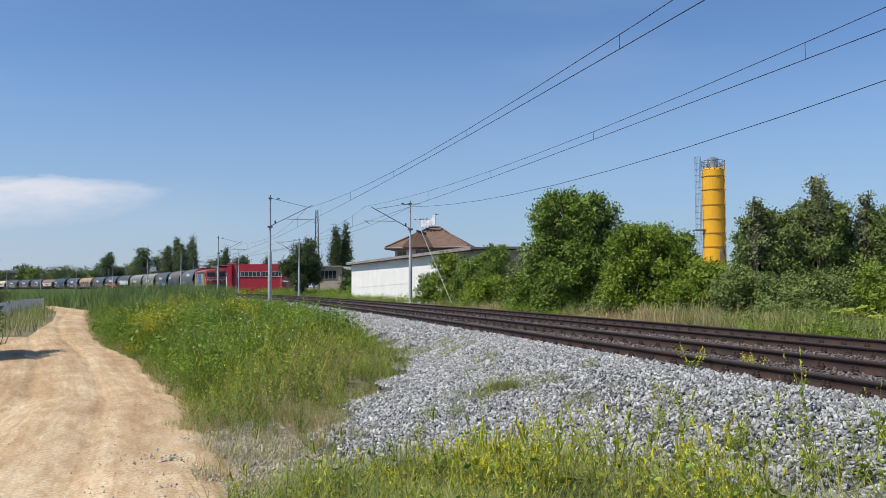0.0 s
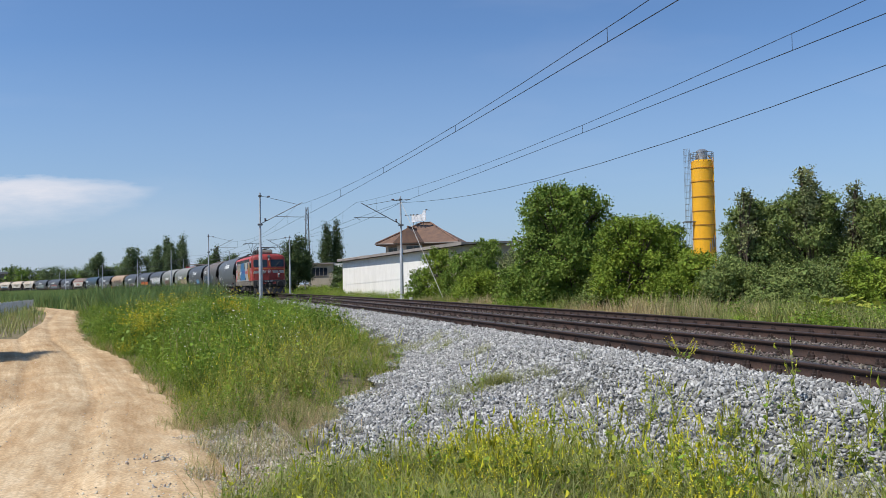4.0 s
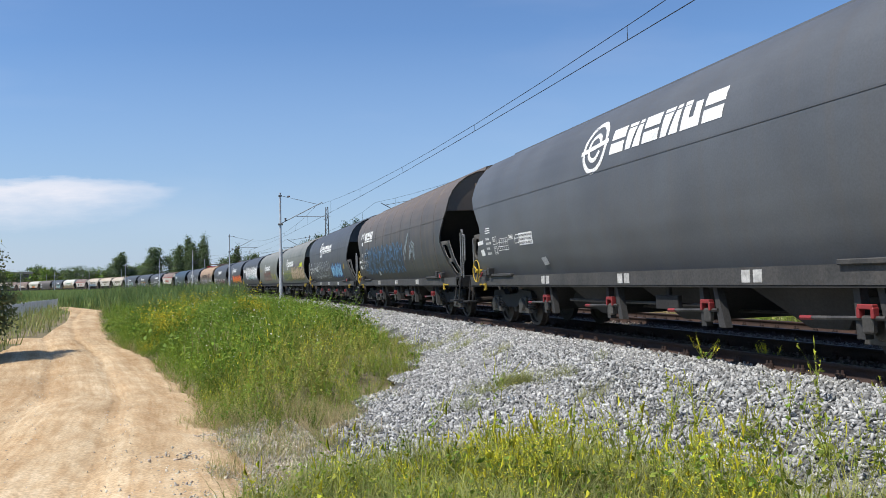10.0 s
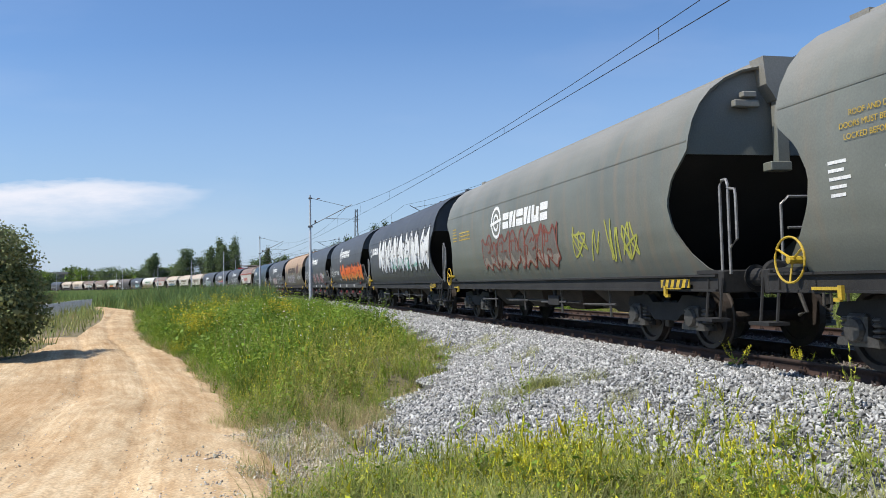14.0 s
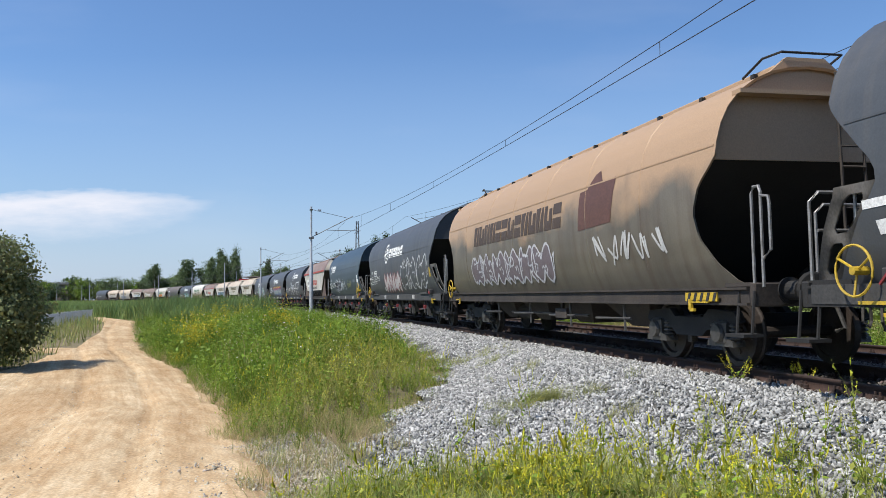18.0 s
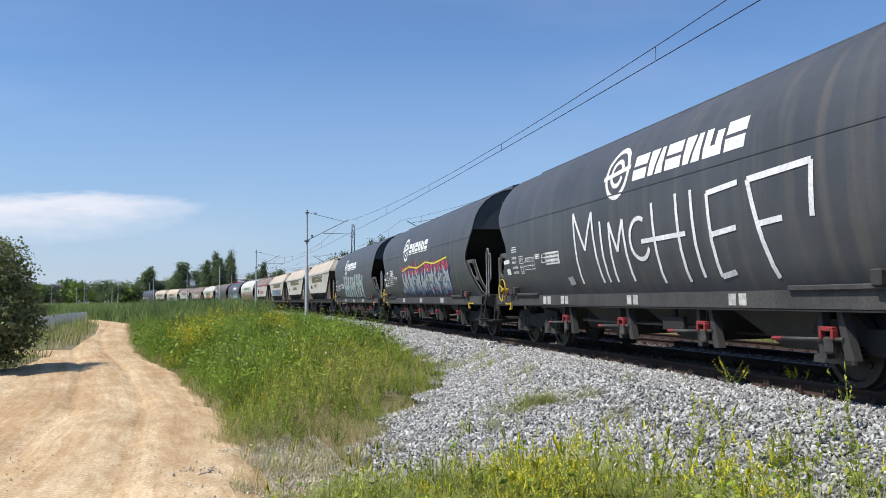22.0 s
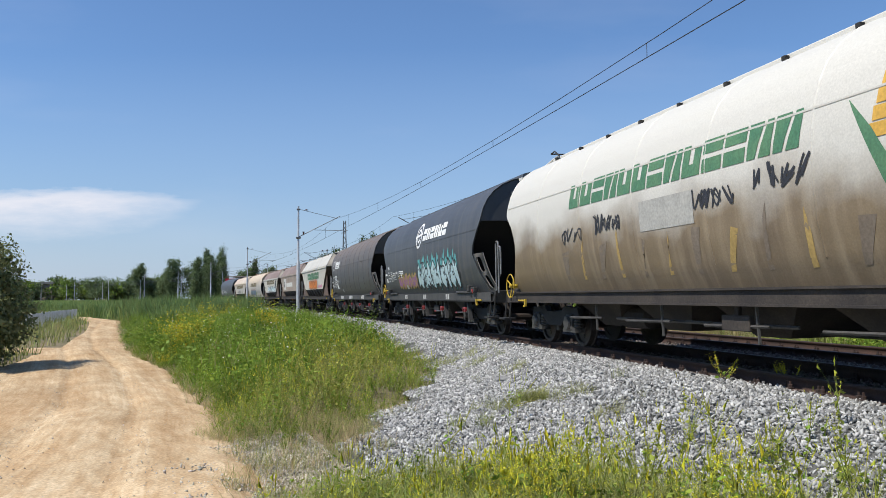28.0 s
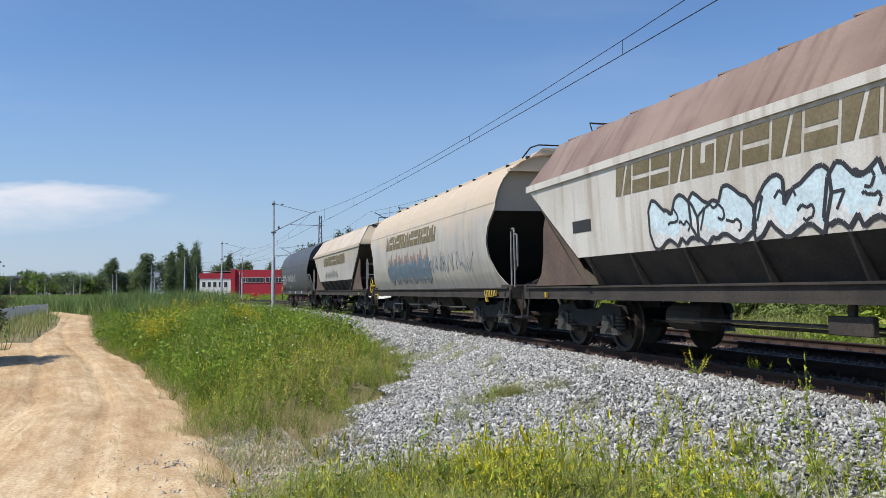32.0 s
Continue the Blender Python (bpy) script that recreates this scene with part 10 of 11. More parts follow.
    bm = bmesh.new()
    lathe(bm, [(0.14, 6.945), (0.1, 6.96), (0.02, 6.965)], 18, "x", (0, 0, 3.55))
    part("lens", bm, LAMP_GLASS, th, smooth=True)
    part("post_handrail", tubes(0.016, [(nose_x(0, 2.66), 0.06, 2.66), (nose_x(0, 2.72) + 0.06, 0.06, 2.72), (nose_x(0, 3.1) + 0.06, 0.0, 3.12), (nose_x(0, 3.16), 0.0, 3.16)]), LOCO_RAIL, e)
    nose_patch(e, "small_plate", soft_rect(-0.05, 0.05, 3.2, 3.4, 0.02, 2), LOGO_WHITE, 0.006)
    ring = lambda r: [(r * math.cos(t), 2.19 + r * math.sin(t)) for t in np.linspace(0, math.tau, 20, endpoint=False)]
    nose_patch(e, "emblem", ring(0.15), LOGO_WHITE, 0.006, "round pale emblem")
    nose_patch(e, "emblem_field", ring(0.125), red, 0.01)
    for y0, y1, z0, z1 in ((-0.1, 0.1, 2.17, 2.2), (-0.06, -0.03, 2.1, 2.28), (0.03, 0.06, 2.1, 2.28)):
        nose_patch(e, "emblem_bar", [(y0, z0), (y1, z0), (y1, z1), (y0, z1)], LOGO_WHITE, 0.013)
    nose_patch(e, "socket_cover", soft_rect(-0.13, 0.13, 1.55, 1.9, 0.03, 2), red, 0.02)
    part("socket_knob", boxes((7.03, 7.06, -0.02, 0.02, 1.66, 1.74)), LOGO_DARK, e)
    nose_patch(e, "marker_lamp", soft_rect(-0.53, -0.47, 2.22, 2.32, 0.02, 2), LOGO_WHITE, 0.03)
    part("buffer_beam", boxes((6.75, 7.0, -1.4, 1.4, 0.8, 1.4), bevel=0.02), FRONT_GRIME, e)
    for y in (-0.4, -0.27, -0.19, -0.11, 0.04, 0.15, 0.26):
        part("number_bar", boxes((7.0, 7.012, y, y + 0.055, 1.26, 1.36)), PLATE_WHITE, e)
    # thin dark sheet laid on the beam as the shade around the coupling
    part("beam_recess", boxes((7.0, 7.006, -0.64, 0.64, 0.82, 1.22)), UNDER, e)
    kept_part("coupler", coupler_mesh, "coupler", SPRING, e, Matrix.Translation((7.0, 0, 1.03)))


def build_loco():
    w = tagged(empty("locomotive"), "red, grey and blue electric locomotive with a raised pantograph", "locomotive")
    # body shell
    prof = [(-1.5, 1.38), (-1.5, 3.42), (-1.38, 3.58), (-1.0, 3.72), (-0.5, 3.78), (0.5, 3.78), (1.0, 3.72), (1.38, 3.58), (1.5, 3.42), (1.5, 1.38)]
    bm = bmesh.new()
    prism(bm, prof, -6.25, 6.25, "x")
    part("body_shell", bm, LOCO_GREY, w)
    part("skirt", boxes((-6.8, 6.8, -1.49, 1.49, 0.95, 1.36), bevel=0.02), LOCO_BASE, w)
    part("waist_strip", boxes((-6.55, 6.55, -1.508, 1.508, 1.35, 1.385)), LOCO_BASE, w)
    roofp = [(-1.515, 3.40), (-1.5, 3.44), (-1.39, 3.6), (-1.0, 3.74), (-0.5, 3.8), (0.5, 3.8), (1.0, 3.74), (1.39, 3.6), (1.5, 3.44), (1.515, 3.40), (1.45, 3.4), (-1.45, 3.4)]
    bm = bmesh.new()
    prism(bm, roofp, -6.2, 6.2, "x")
    part("roof", bm, LOCO_RED, w)
    part("roof_deck", boxes((-6.2, 6.0, -0.95, 0.95, 3.8, 3.84)), LOCO_ROOF, w)
    for s in (-1, 1):
        # cab flanks
        for end in (1, -1):
            q = [(4.72, 1.39), (6.4, 1.39), (6.4, 3.4), (4.9, 3.4), (4.9, 2.2)] if end > 0 else [(-6.2, 1.39), (-6.4, 1.39), (-6.4, 3.4), (-5.75, 3.4)]
            loco_quads(w, "cab_flank", [q], LOCO_RED, 0.004, "red cab flank", s)
        # louvres under the roof
        for k in range(9):
            x = 3.14 - (k - 1) * 1.145
            loco_quads(w, "louvre", [[(x - 0.49, 3.14), (x + 0.49, 3.14), (x + 0.49, 3.42), (x - 0.49, 3.42)]], LOUVRE, 0.012, "", s)
        for k, x in enumerate((3.53, 0.96, -1.88, -4.5)):
            bm = bmesh.new()
            lathe(bm, [(0.25, s * 1.5), (0.295, s * 1.505), (0.295, s * 1.512), (0.28, s * 1.516)], 24, "y", (x, 0, 2.83))
            part("round_window_rim", bm, SPRING, w)
            bm = bmesh.new()
            lathe(bm, [(0.278, s * 1.5), (0.278, s * 1.52)], 24, "y", (x, 0, 2.83))
            part("round_window", bm, MESH_GREY, w)
        loco_quads(w, "blue_panel", [[(-2.72, 1.47), (1.86, 1.47), (1.10, 3.13), (-2.12, 3.13)]], LOCO_BLUE, 0.004, "blue slanted panel", s)
        loco_quads(w, "faded_band", [[(-1.25, 2.13), (1.5, 2.16), (1.42, 2.42), (-1.2, 2.36)]], FADED_VIOLET, 0.0055, "faded violet band on the blue panel", s)
        for x, z in ((-2.5, 1.6), (1.72, 1.6)):
            bm = bmesh.new()
            lathe(bm, [(0.05, s * 1.5), (0.09, s * 1.505), (0.09, s * 1.52), (0.05, s * 1.525)], 14, "y", (x, 0, z))
            part("filler_cap", bm, LOUVRE, w)
            loco_quads(w, "pale_tag", [[(x + 0.16, z - 0.04), (x + 0.3, z - 0.04), (x + 0.3, z + 0.06), (x + 0.16, z + 0.06)]], LOCO_BASE, 0.006, "", s)
        loco_quads(w, "stencil_bars", [[(-5.35 + 0.09 * k, 1.6), (-5.30 + 0.09 * k, 1.6), (-5.30 + 0.09 * k, 1.67), (-5.35 + 0.09 * k, 1.67)] for k in range(12)], LOUVRE, 0.009, "", s)
        for x in (-4.6, -0.2, 3.0):
            loco_quads(w, "skirt_opening", [soft_rect(x - 0.12, x + 0.12, 1.07, 1.17, 0.04)], LOGO_DARK, 0.002, "", s)
        # red bars and chequers
        loco_quads(w, "red_bar", [[(-6.05, 1.41), (-5.75, 1.41), (-5.0, 3.12), (-5.35, 3.12)]], LOCO_RED, 0.005, "", s)
        loco_quads(w, "red_bar", [[(4.48, 1.41), (4.9, 1.41), (4.3, 3.13), (3.86, 3.13)]], LOCO_RED, 0.005, "", s)
        sq = [(1.98, 2.19), (2.66, 2.19), (3.36, 2.17), (3.74, 2.43), (4.0, 1.92)]
        loco_quads(w, "red_square", [[(x - 0.26, z - 0.13), (x + 0.26, z - 0.13), (x + 0.24, z + 0.13), (x - 0.28, z + 0.13)] for x, z in sq], LOCO_RED, 0.006, "red chequer squares", s)
        loco_quads(w, "red_square", [[(x - 0.25, z - 0.14), (x + 0.23, z - 0.14), (x + 0.25, z + 0.14), (x - 0.23, z + 0.14)] for x, z in ((-4.72, 2.37), (-4.24, 2.12), (-4.80, 1.83), (-3.55, 2.2), (-2.82, 2.27))], LOCO_RED, 0.006, "red chequer squares", s)
        loco_quads(w, "engine_door", [[(-3.74, 1.45), (-3.7, 1.45), (-3.7, 3.1), (-3.74, 3.1)], [(-3.06, 1.45), (-3.02, 1.45), (-3.02, 3.1), (-3.06, 3.1)]], LOCO_BASE, 0.012, "", s)
        for x in (-3.84, -2.92):
            part("grab_rail", tubes(0.02, [(x, s * 1.52, 1.6), (x, s * 1.57, 1.65), (x, s * 1.57, 2.85), (x, s * 1.52, 2.9)]), YELLOW, w)
        for end in (1, -1):
            dx = 5.2 * end
            loco_quads(w, "grey_flash", [[(end * 6.05 - end * 0.1, 2.0), (end * 6.4, 2.0), (end * 6.28, 2.3), (end * 5.82, 2.3)]], LOCO_GREY, 0.007, "", s)
            loco_quads(w, "side_window_frame", [soft_rect(end * 6.02 - 0.275, end * 6.02 + 0.275, 2.5, 3.185, 0.06)], LOGO_WHITE, 0.008, "", s)
            loco_quads(w, "side_window", [soft_rect(end * 6.02 - 0.25, end * 6.02 + 0.25, 2.53, 3.16, 0.05)], GLASS, 0.014, "", s)
            part("mirror", boxes((end * 6.30, end * 6.37, s * 1.6 - 0.07, s * 1.6 + 0.07, 2.6, 2.98), bevel=0.02), LOGO_DARK, w)
            if end < 0:
                continue
            loco_quads(w, "door_seam", [[(dx - 0.36, 1.42), (dx - 0.345, 1.42), (dx - 0.345, 3.3), (dx - 0.36, 3.3)], [(dx + 0.345, 1.42), (dx + 0.36, 1.42), (dx + 0.36, 3.3), (dx + 0.345, 3.3)], [(dx - 0.345, 3.285), (dx + 0.345, 3.285), (dx + 0.345, 3.3), (dx - 0.345, 3.3)]], LOGO_DARK, 0.006, "", s)
            loco_quads(w, "cab_door_gasket", [soft_rect(dx - 0.235, dx + 0.235, 2.5, 3.17, 0.12)], LOGO_DARK, 0.009, "", s)
            loco_quads(w, "cab_door_window", [soft_rect(dx - 0.205, dx + 0.205, 2.53, 3.14, 0.1)], GLASS, 0.013, "", s)
            loco_quads(w, "door_handle", [soft_rect(dx + end * 0.22 - 0.05, dx + end * 0.22 + 0.05, 2.2, 2.42, 0.04)], LOGO_DARK, 0.012, "", s)
            for x in (dx - 0.42, dx + 0.42):
                part("door_grab_rail", tubes(0.022, [(x, s * 1.51, 1.45), (x, s * 1.58, 1.5), (x, s * 1.58, 2.9), (x, s * 1.51, 2.95)]), YELLOW, w)
            for z in (1.02, 1.2):
                loco_quads(w, "step_recess", [[(dx - 0.22, z), (dx + 0.22, z), (dx + 0.22, z + 0.12), (dx - 0.22, z + 0.12)]], LOGO_DARK, 0.003, "", s)
            part("cab_step", boxes((dx - 0.25, dx + 0.25, s * 1.35 - 0.1, s * 1.35 + 0.1, 0.42, 0.45), (dx - 0.25, dx - 0.22, s * 1.35 - 0.1, s * 1.35 + 0.1, 0.42, 0.95), (dx + 0.22, dx + 0.25, s * 1.35 - 0.1, s * 1.35 + 0.1, 0.42, 0.95), (dx - 0.25, dx + 0.25, s * 1.35 - 0.1, s * 1.35 + 0.1, 0.68, 0.7)), UNDER, w)
        # white emblem and short name bars on the blue panel
        bm = bmesh.new()
        lathe(bm, [(0.115, s * 1.5), (0.15, s * 1.502), (0.15, s * 1.512), (0.115, s * 1.512)], 20, "y", (-2.25, 0, 2.19))
        boxes_at = (-2.33, -2.17, min(s * 1.5, s * 1.511), max(s * 1.5, s * 1.511), 2.175, 2.205)
        box(bm, *boxes_at)
        box(bm, -2.3, -2.27, boxes_at[2], boxes_at[3], 2.1, 2.28)
        box(bm, -2.23, -2.2, boxes_at[2], boxes_at[3], 2.1, 2.28)
        part("emblem", bm, LOGO_WHITE, w)
        loco_quads(w, "name_bar", [[(-1.94, 2.12), (-1.9, 2.12), (-1.9, 2.29), (-1.94, 2.29)], [(-1.78, 2.12), (-1.74, 2.12), (-1.74, 2.29), (-1.78, 2.29)], [(-1.9, 2.19), (-1.78, 2.19), (-1.78, 2.22), (-1.9, 2.22)], [(-1.62, 2.12), (-1.44, 2.12), (-1.44, 2.15), (-1.62, 2.15)], [(-1.62, 2.26), (-1.44, 2.26), (-1.44, 2.29), (-1.62, 2.29)]], LOGO_WHITE, 0.008, "", s)
        loco_quads(w, "works_plate", [[(-0.9, 1.05), (-0.45, 1.05), (-0.45, 1.22), (-0.9, 1.22)]], LOCO_BASE, 0.02, "", s)
    part("battery_box", boxes((-1.15, 1.15, -1.3, -0.7, 0.42, 0.94), (-1.15, 1.15, 0.7, 1.3, 0.42, 0.94), bevel=0.06), UNDER_BROWN, w)
    bm = bmesh.new()
    lathe(bm, [(0.05, -0.95), (0.28, -0.9), (0.28, 0.75), (0.05, 0.8)], 16, "x", (0.0, -1.2, 0.68))
    part("air_reservoir", bm, UNDER_BROWN, w, smooth=True)
    part("underframe_pipes", tubes(0.035, [(-3.4, -1.25, 0.85), (-1.6, -1.3, 0.75), (-1.5, -1.3, 0.5), (1.6, -1.3, 0.5), (2.0, -1.3, 0.85)], [(1.4, -1.32, 0.9), (1.9, -1.32, 0.45), (2.3, -1.32, 0.9)]), UNDER_BROWN, w)
    for end in (1, -1):
        cab_front(w, end)
    # roof gear
    pantograph(w, 4.1, False, 1)
    pantograph(w, -4.6, True, 1)
    bm = bmesh.new()
    prism(bm, [(5.3, 3.82), (6.0, 3.82), (6.06, 3.95), (5.98, 4.12), (5.7, 4.19), (5.34, 4.17), (5.24, 3.98)], -0.6, 0.42)
    ac = part("air_conditioner", bm, AC_TAN, w, "dusty tan cooling unit on the cab roof")
    part("vent_end", boxes((5.36, 5.9, -0.612, -0.6, 3.9, 4.1), bevel=0.004), LOGO_DARK, ac)
    bm = bmesh.new()
    for x in (4.7, 3.2, 2.3, 1.3, 0.6, -0.6, -2.0, -2.6):
        for i in range(6):
            lathe(bm, [(0.05, i * 0.06), (0.1, i * 0.06 + 0.015), (0.1, i * 0.06 + 0.03), (0.05, i * 0.06 + 0.05)], 9, at=(x, -0.6 if x > 0 else 0.2, 3.78))
    tagged(part("roof_insulators", bm, LOUVRE, w), kind="stuff")
    part("roof_busbar", tubes(0.022, [(4.7, -0.6, 4.2), (3.2, -0.6, 4.2), (2.3, -0.6, 4.2), (1.3, -0.6, 4.2), (0.6, -0.6, 4.2), (-0.6, 0.2, 4.2), (-2.6, 0.2, 4.2), (-3.6, 0.0, 4.3)], [(1.3, -0.6, 4.2), (1.05, -0.6, 4.35), (0.9, -0.6, 4.2)], n=5), WIRE, w)
    for x, y in ((3.1, -0.75), (4.75, -0.7), (4.75, 0.5)):
        bm = lathe(bmesh.new(), [(0.1, 0.0), (0.16, 0.05), (0.16, 0.3), (0.08, 0.42), (0.02, 0.44)], 12, at=(x, y, 3.82))
        part("surge_arrester", bm, LOUVRE, w, smooth=True)
    part("roof_cables", tubes(0.024, [(4.75, -0.7, 4.24), (4.3, -0.6, 4.42), (3.6, -0.62, 4.3), (3.1, -0.75, 4.24), (2.4, -0.6, 4.22)], [(4.75, 0.5, 4.24), (4.2, 0.2, 4.45), (3.4, 0.1, 4.3)], n=5), WIRE, w)
    # writing on the bogie skirt
    for s in (-1, 1):
        for x in (3.85, -3.85):
            lettering(w, "bogie_text", "2,70m", x, s, 0.86, 0.08)
            part("skirt_plate", boxes((x - 1.1, x + 1.1, s * 1.26 - 0.03, s * 1.26 + 0.03, 0.78, 1.0), bevel=0.02), UNDER_BROWN, w)
    axles = loco_bogie(w, 3.85) + loco_bogie(w, -3.85)
    TRAIN.insert(0, (w, 7.0, 3.85, axles))


build_loco()

# ---- plants by the road and on the gravel, nearest to the viewer ----
build_stones()


def build_front():
    rng = np.random.default_rng(31)
    n = 15000
    x, y = rng.uniform(-1.9, 4.6, n), rng.uniform(4.3, 8.4, n)
    s, d = line_coords(x, y)
    bump = lump(x, y, 1.6, 1.0)
    top = np.interp(x, [-2, -1.0, -0.2, 0.6, 1.2, 2.0, 3.0, 4.5], [6.1, 7.0, 7.5, 7.4, 6.7, 6.1, 5.6, 5.3]) + 0.45 * bump
    ok = (y < top) & (d > 2.2 + 0.3 * bump) & (x > road_right(y) - 0.1 + 0.3 * lump(x, y, 3.0))
    ok &= rng.random(n) < np.interp(x, [-1, 0.6, 1.3, 2.2, 4.5], [0.95, 0.9, 0.55, 0.28, 0.18]) * np.clip((top - y) / 0.9 + 0.25, 0, 1)
    x, y, d = x[ok], y[ok], d[ok]
    k = len(x)
    P = on_ground(x, y, 0.0)
    P[:, 2] = np.maximum(P[:, 2], bed_z(0, d) - 0.02)
    grass = [blade_tuft(rng, 20, 0.40, 0.15, 0.0055, 0.30, 3) for _ in range(7)]
    dry = [blade_tuft(rng, 14, 0.36, 0.16, 0.004, 0.28, 3) for _ in range(4)]
    m = rng.random(k)
    tall = 1.05 + 0.4 * lump(x, y, 2.4, 5.0)
    bloom = np.exp(-(((x - 0.35) / 0.55) ** 2 + ((y - 6.2) / 0.8) ** 2)) + np.exp(-(((x - 1.75) / 0.5) ** 2 + ((y - 5.4) / 0.6) ** 2)) + 0.35 * lump(x, y, 2.6, 8.0)
    a = m < 0.5
    put_stuff("foreground_grass", "fine green grass at the gravel's edge", [BLADE], grass, P[a], rng, rng.uniform(0.55, 1.3, a.sum()) * tall[a], "grass")
    b = (m >= 0.5) & (m < 0.5 + np.clip(0.10 - 0.1 * x, 0.04, 0.2))
    put_stuff("foreground_dry_grass", "dry straw among the green grass", [BLADE_DRY], dry, P[b], rng, rng.uniform(0.6, 1.25, b.sum()), "grass")
    c = (m >= 0.66) & (m < 0.84)
    leafy = [weed(rng, 0.34, 34, 0.05, spread=0.14, stems=5) for _ in range(5)]
    put_stuff("foreground_weeds", "low leafy green weeds", [NETTLE, PETAL], leafy, P[c], rng, rng.uniform(0.6, 1.3, c.sum()) * tall[c], "weeds")
    c = (m >= 0.84) & (bloom > 0.35)
    sp = [spire(rng, 0.5, 7, 10, 0.15, 0.014, 20, 0.75) for _ in range(8)]
    put_stuff("flowering_mustard", "lime green mustard with dense yellow flower spikes", [LIME, PETAL, NETTLE, RACEME], sp, P[c], rng, rng.uniform(0.65, 1.3, c.sum()) * tall[c], "weeds")
    c = (m >= 0.93) & (bloom <= 0.3)
    sp = [spire(rng, 0.46, 6, 5, 0.15, 0.012, 16, 0.5) for _ in range(6)]
    put_stuff("young_mustard", "thin lime green mustard in pale bud", [LIME, RACEME, LIME, RACEME], sp, P[c], rng, rng.uniform(0.6, 1.3, c.sum()) * tall[c], "weeds")
    # thin young mustard scattered over the gravel
    n = 220
    x, y = rng.uniform(0.3, 5.2, n), rng.uniform(5.6, 9.6, n)
    s, d = line_coords(x, y)
    ok = (d > 1.9) & (rng.random(n) < np.clip((9.2 - y) / 2.5, 0.1, 1) * np.clip(d / 3.5, 0.3, 1))
    put_stuff("gravel_mustard", "thin pale mustard stems growing out of the gravel", [LIME, RACEME, LIME, RACEME], [spire(rng, 0.42, 6, 6, 0.13, 0.012, 16, 0.5) for _ in range(6)], np.stack([x, y, bed_z(0, d)], -1)[ok], rng, rng.uniform(0.6, 1.5, ok.sum()), "weeds")
    # margin between road and gravel, and tufts on the apron
    n = 6500
    x, y = rng.uniform(-3.8, 0.2, n), rng.uniform(4.8, 12.5, n)
    s, d = line_coords(x, y)
    ok = (x > road_right(y) - 0.25 + 0.4 * lump(x, y, 2.5)) & (d > apron(s) - 0.25 + 0.4 * lump(x, y, 2.2, 3.0)) & (rng.random(n) < np.clip((y - 5.5) / 5, 0.12, 0.8) * (0.5 + 0.6 * lump(x, y, 1.6, 6.0)))
    x, y = x[ok], y[ok]
    put_stuff("margin_grass", "sparse dry and green grass on the road margin", [BLADE, BLADE_DRY], [blade_tuft(rng, 14, 0.3, 0.14, 0.004, 0.22, 3, int(i % 2)) for i in range(6)], on_ground(x, y, 0.03), rng, rng.uniform(0.3, 1.0, len(x)), "grass")
    for px, py, r, nn in ((0.93, 12.3, 0.14, 60), (0.45, 11.9, 0.25, 16), (1.6, 12.0, 0.25, 14), (0.2, 17.2, 0.3, 22), (-0.3, 18.4, 0.45, 40), (1.9, 10.5, 0.2, 10), (0.1, 10.6, 0.3, 12), (0.75, 15.2, 0.3, 12)):
        x, y = px + rng.normal(0, r, nn), py + rng.normal(0, r * 0.5, nn)
        s, d = line_coords(x, y)
        P = np.stack([x, y, bed_z(0, d)], -1)
        put_stuff("grass_tuft", "small grass tuft growing in the gravel", [BLADE], grass, P, rng, rng.uniform(0.35, 0.75, nn), "grass")


SWAY = []


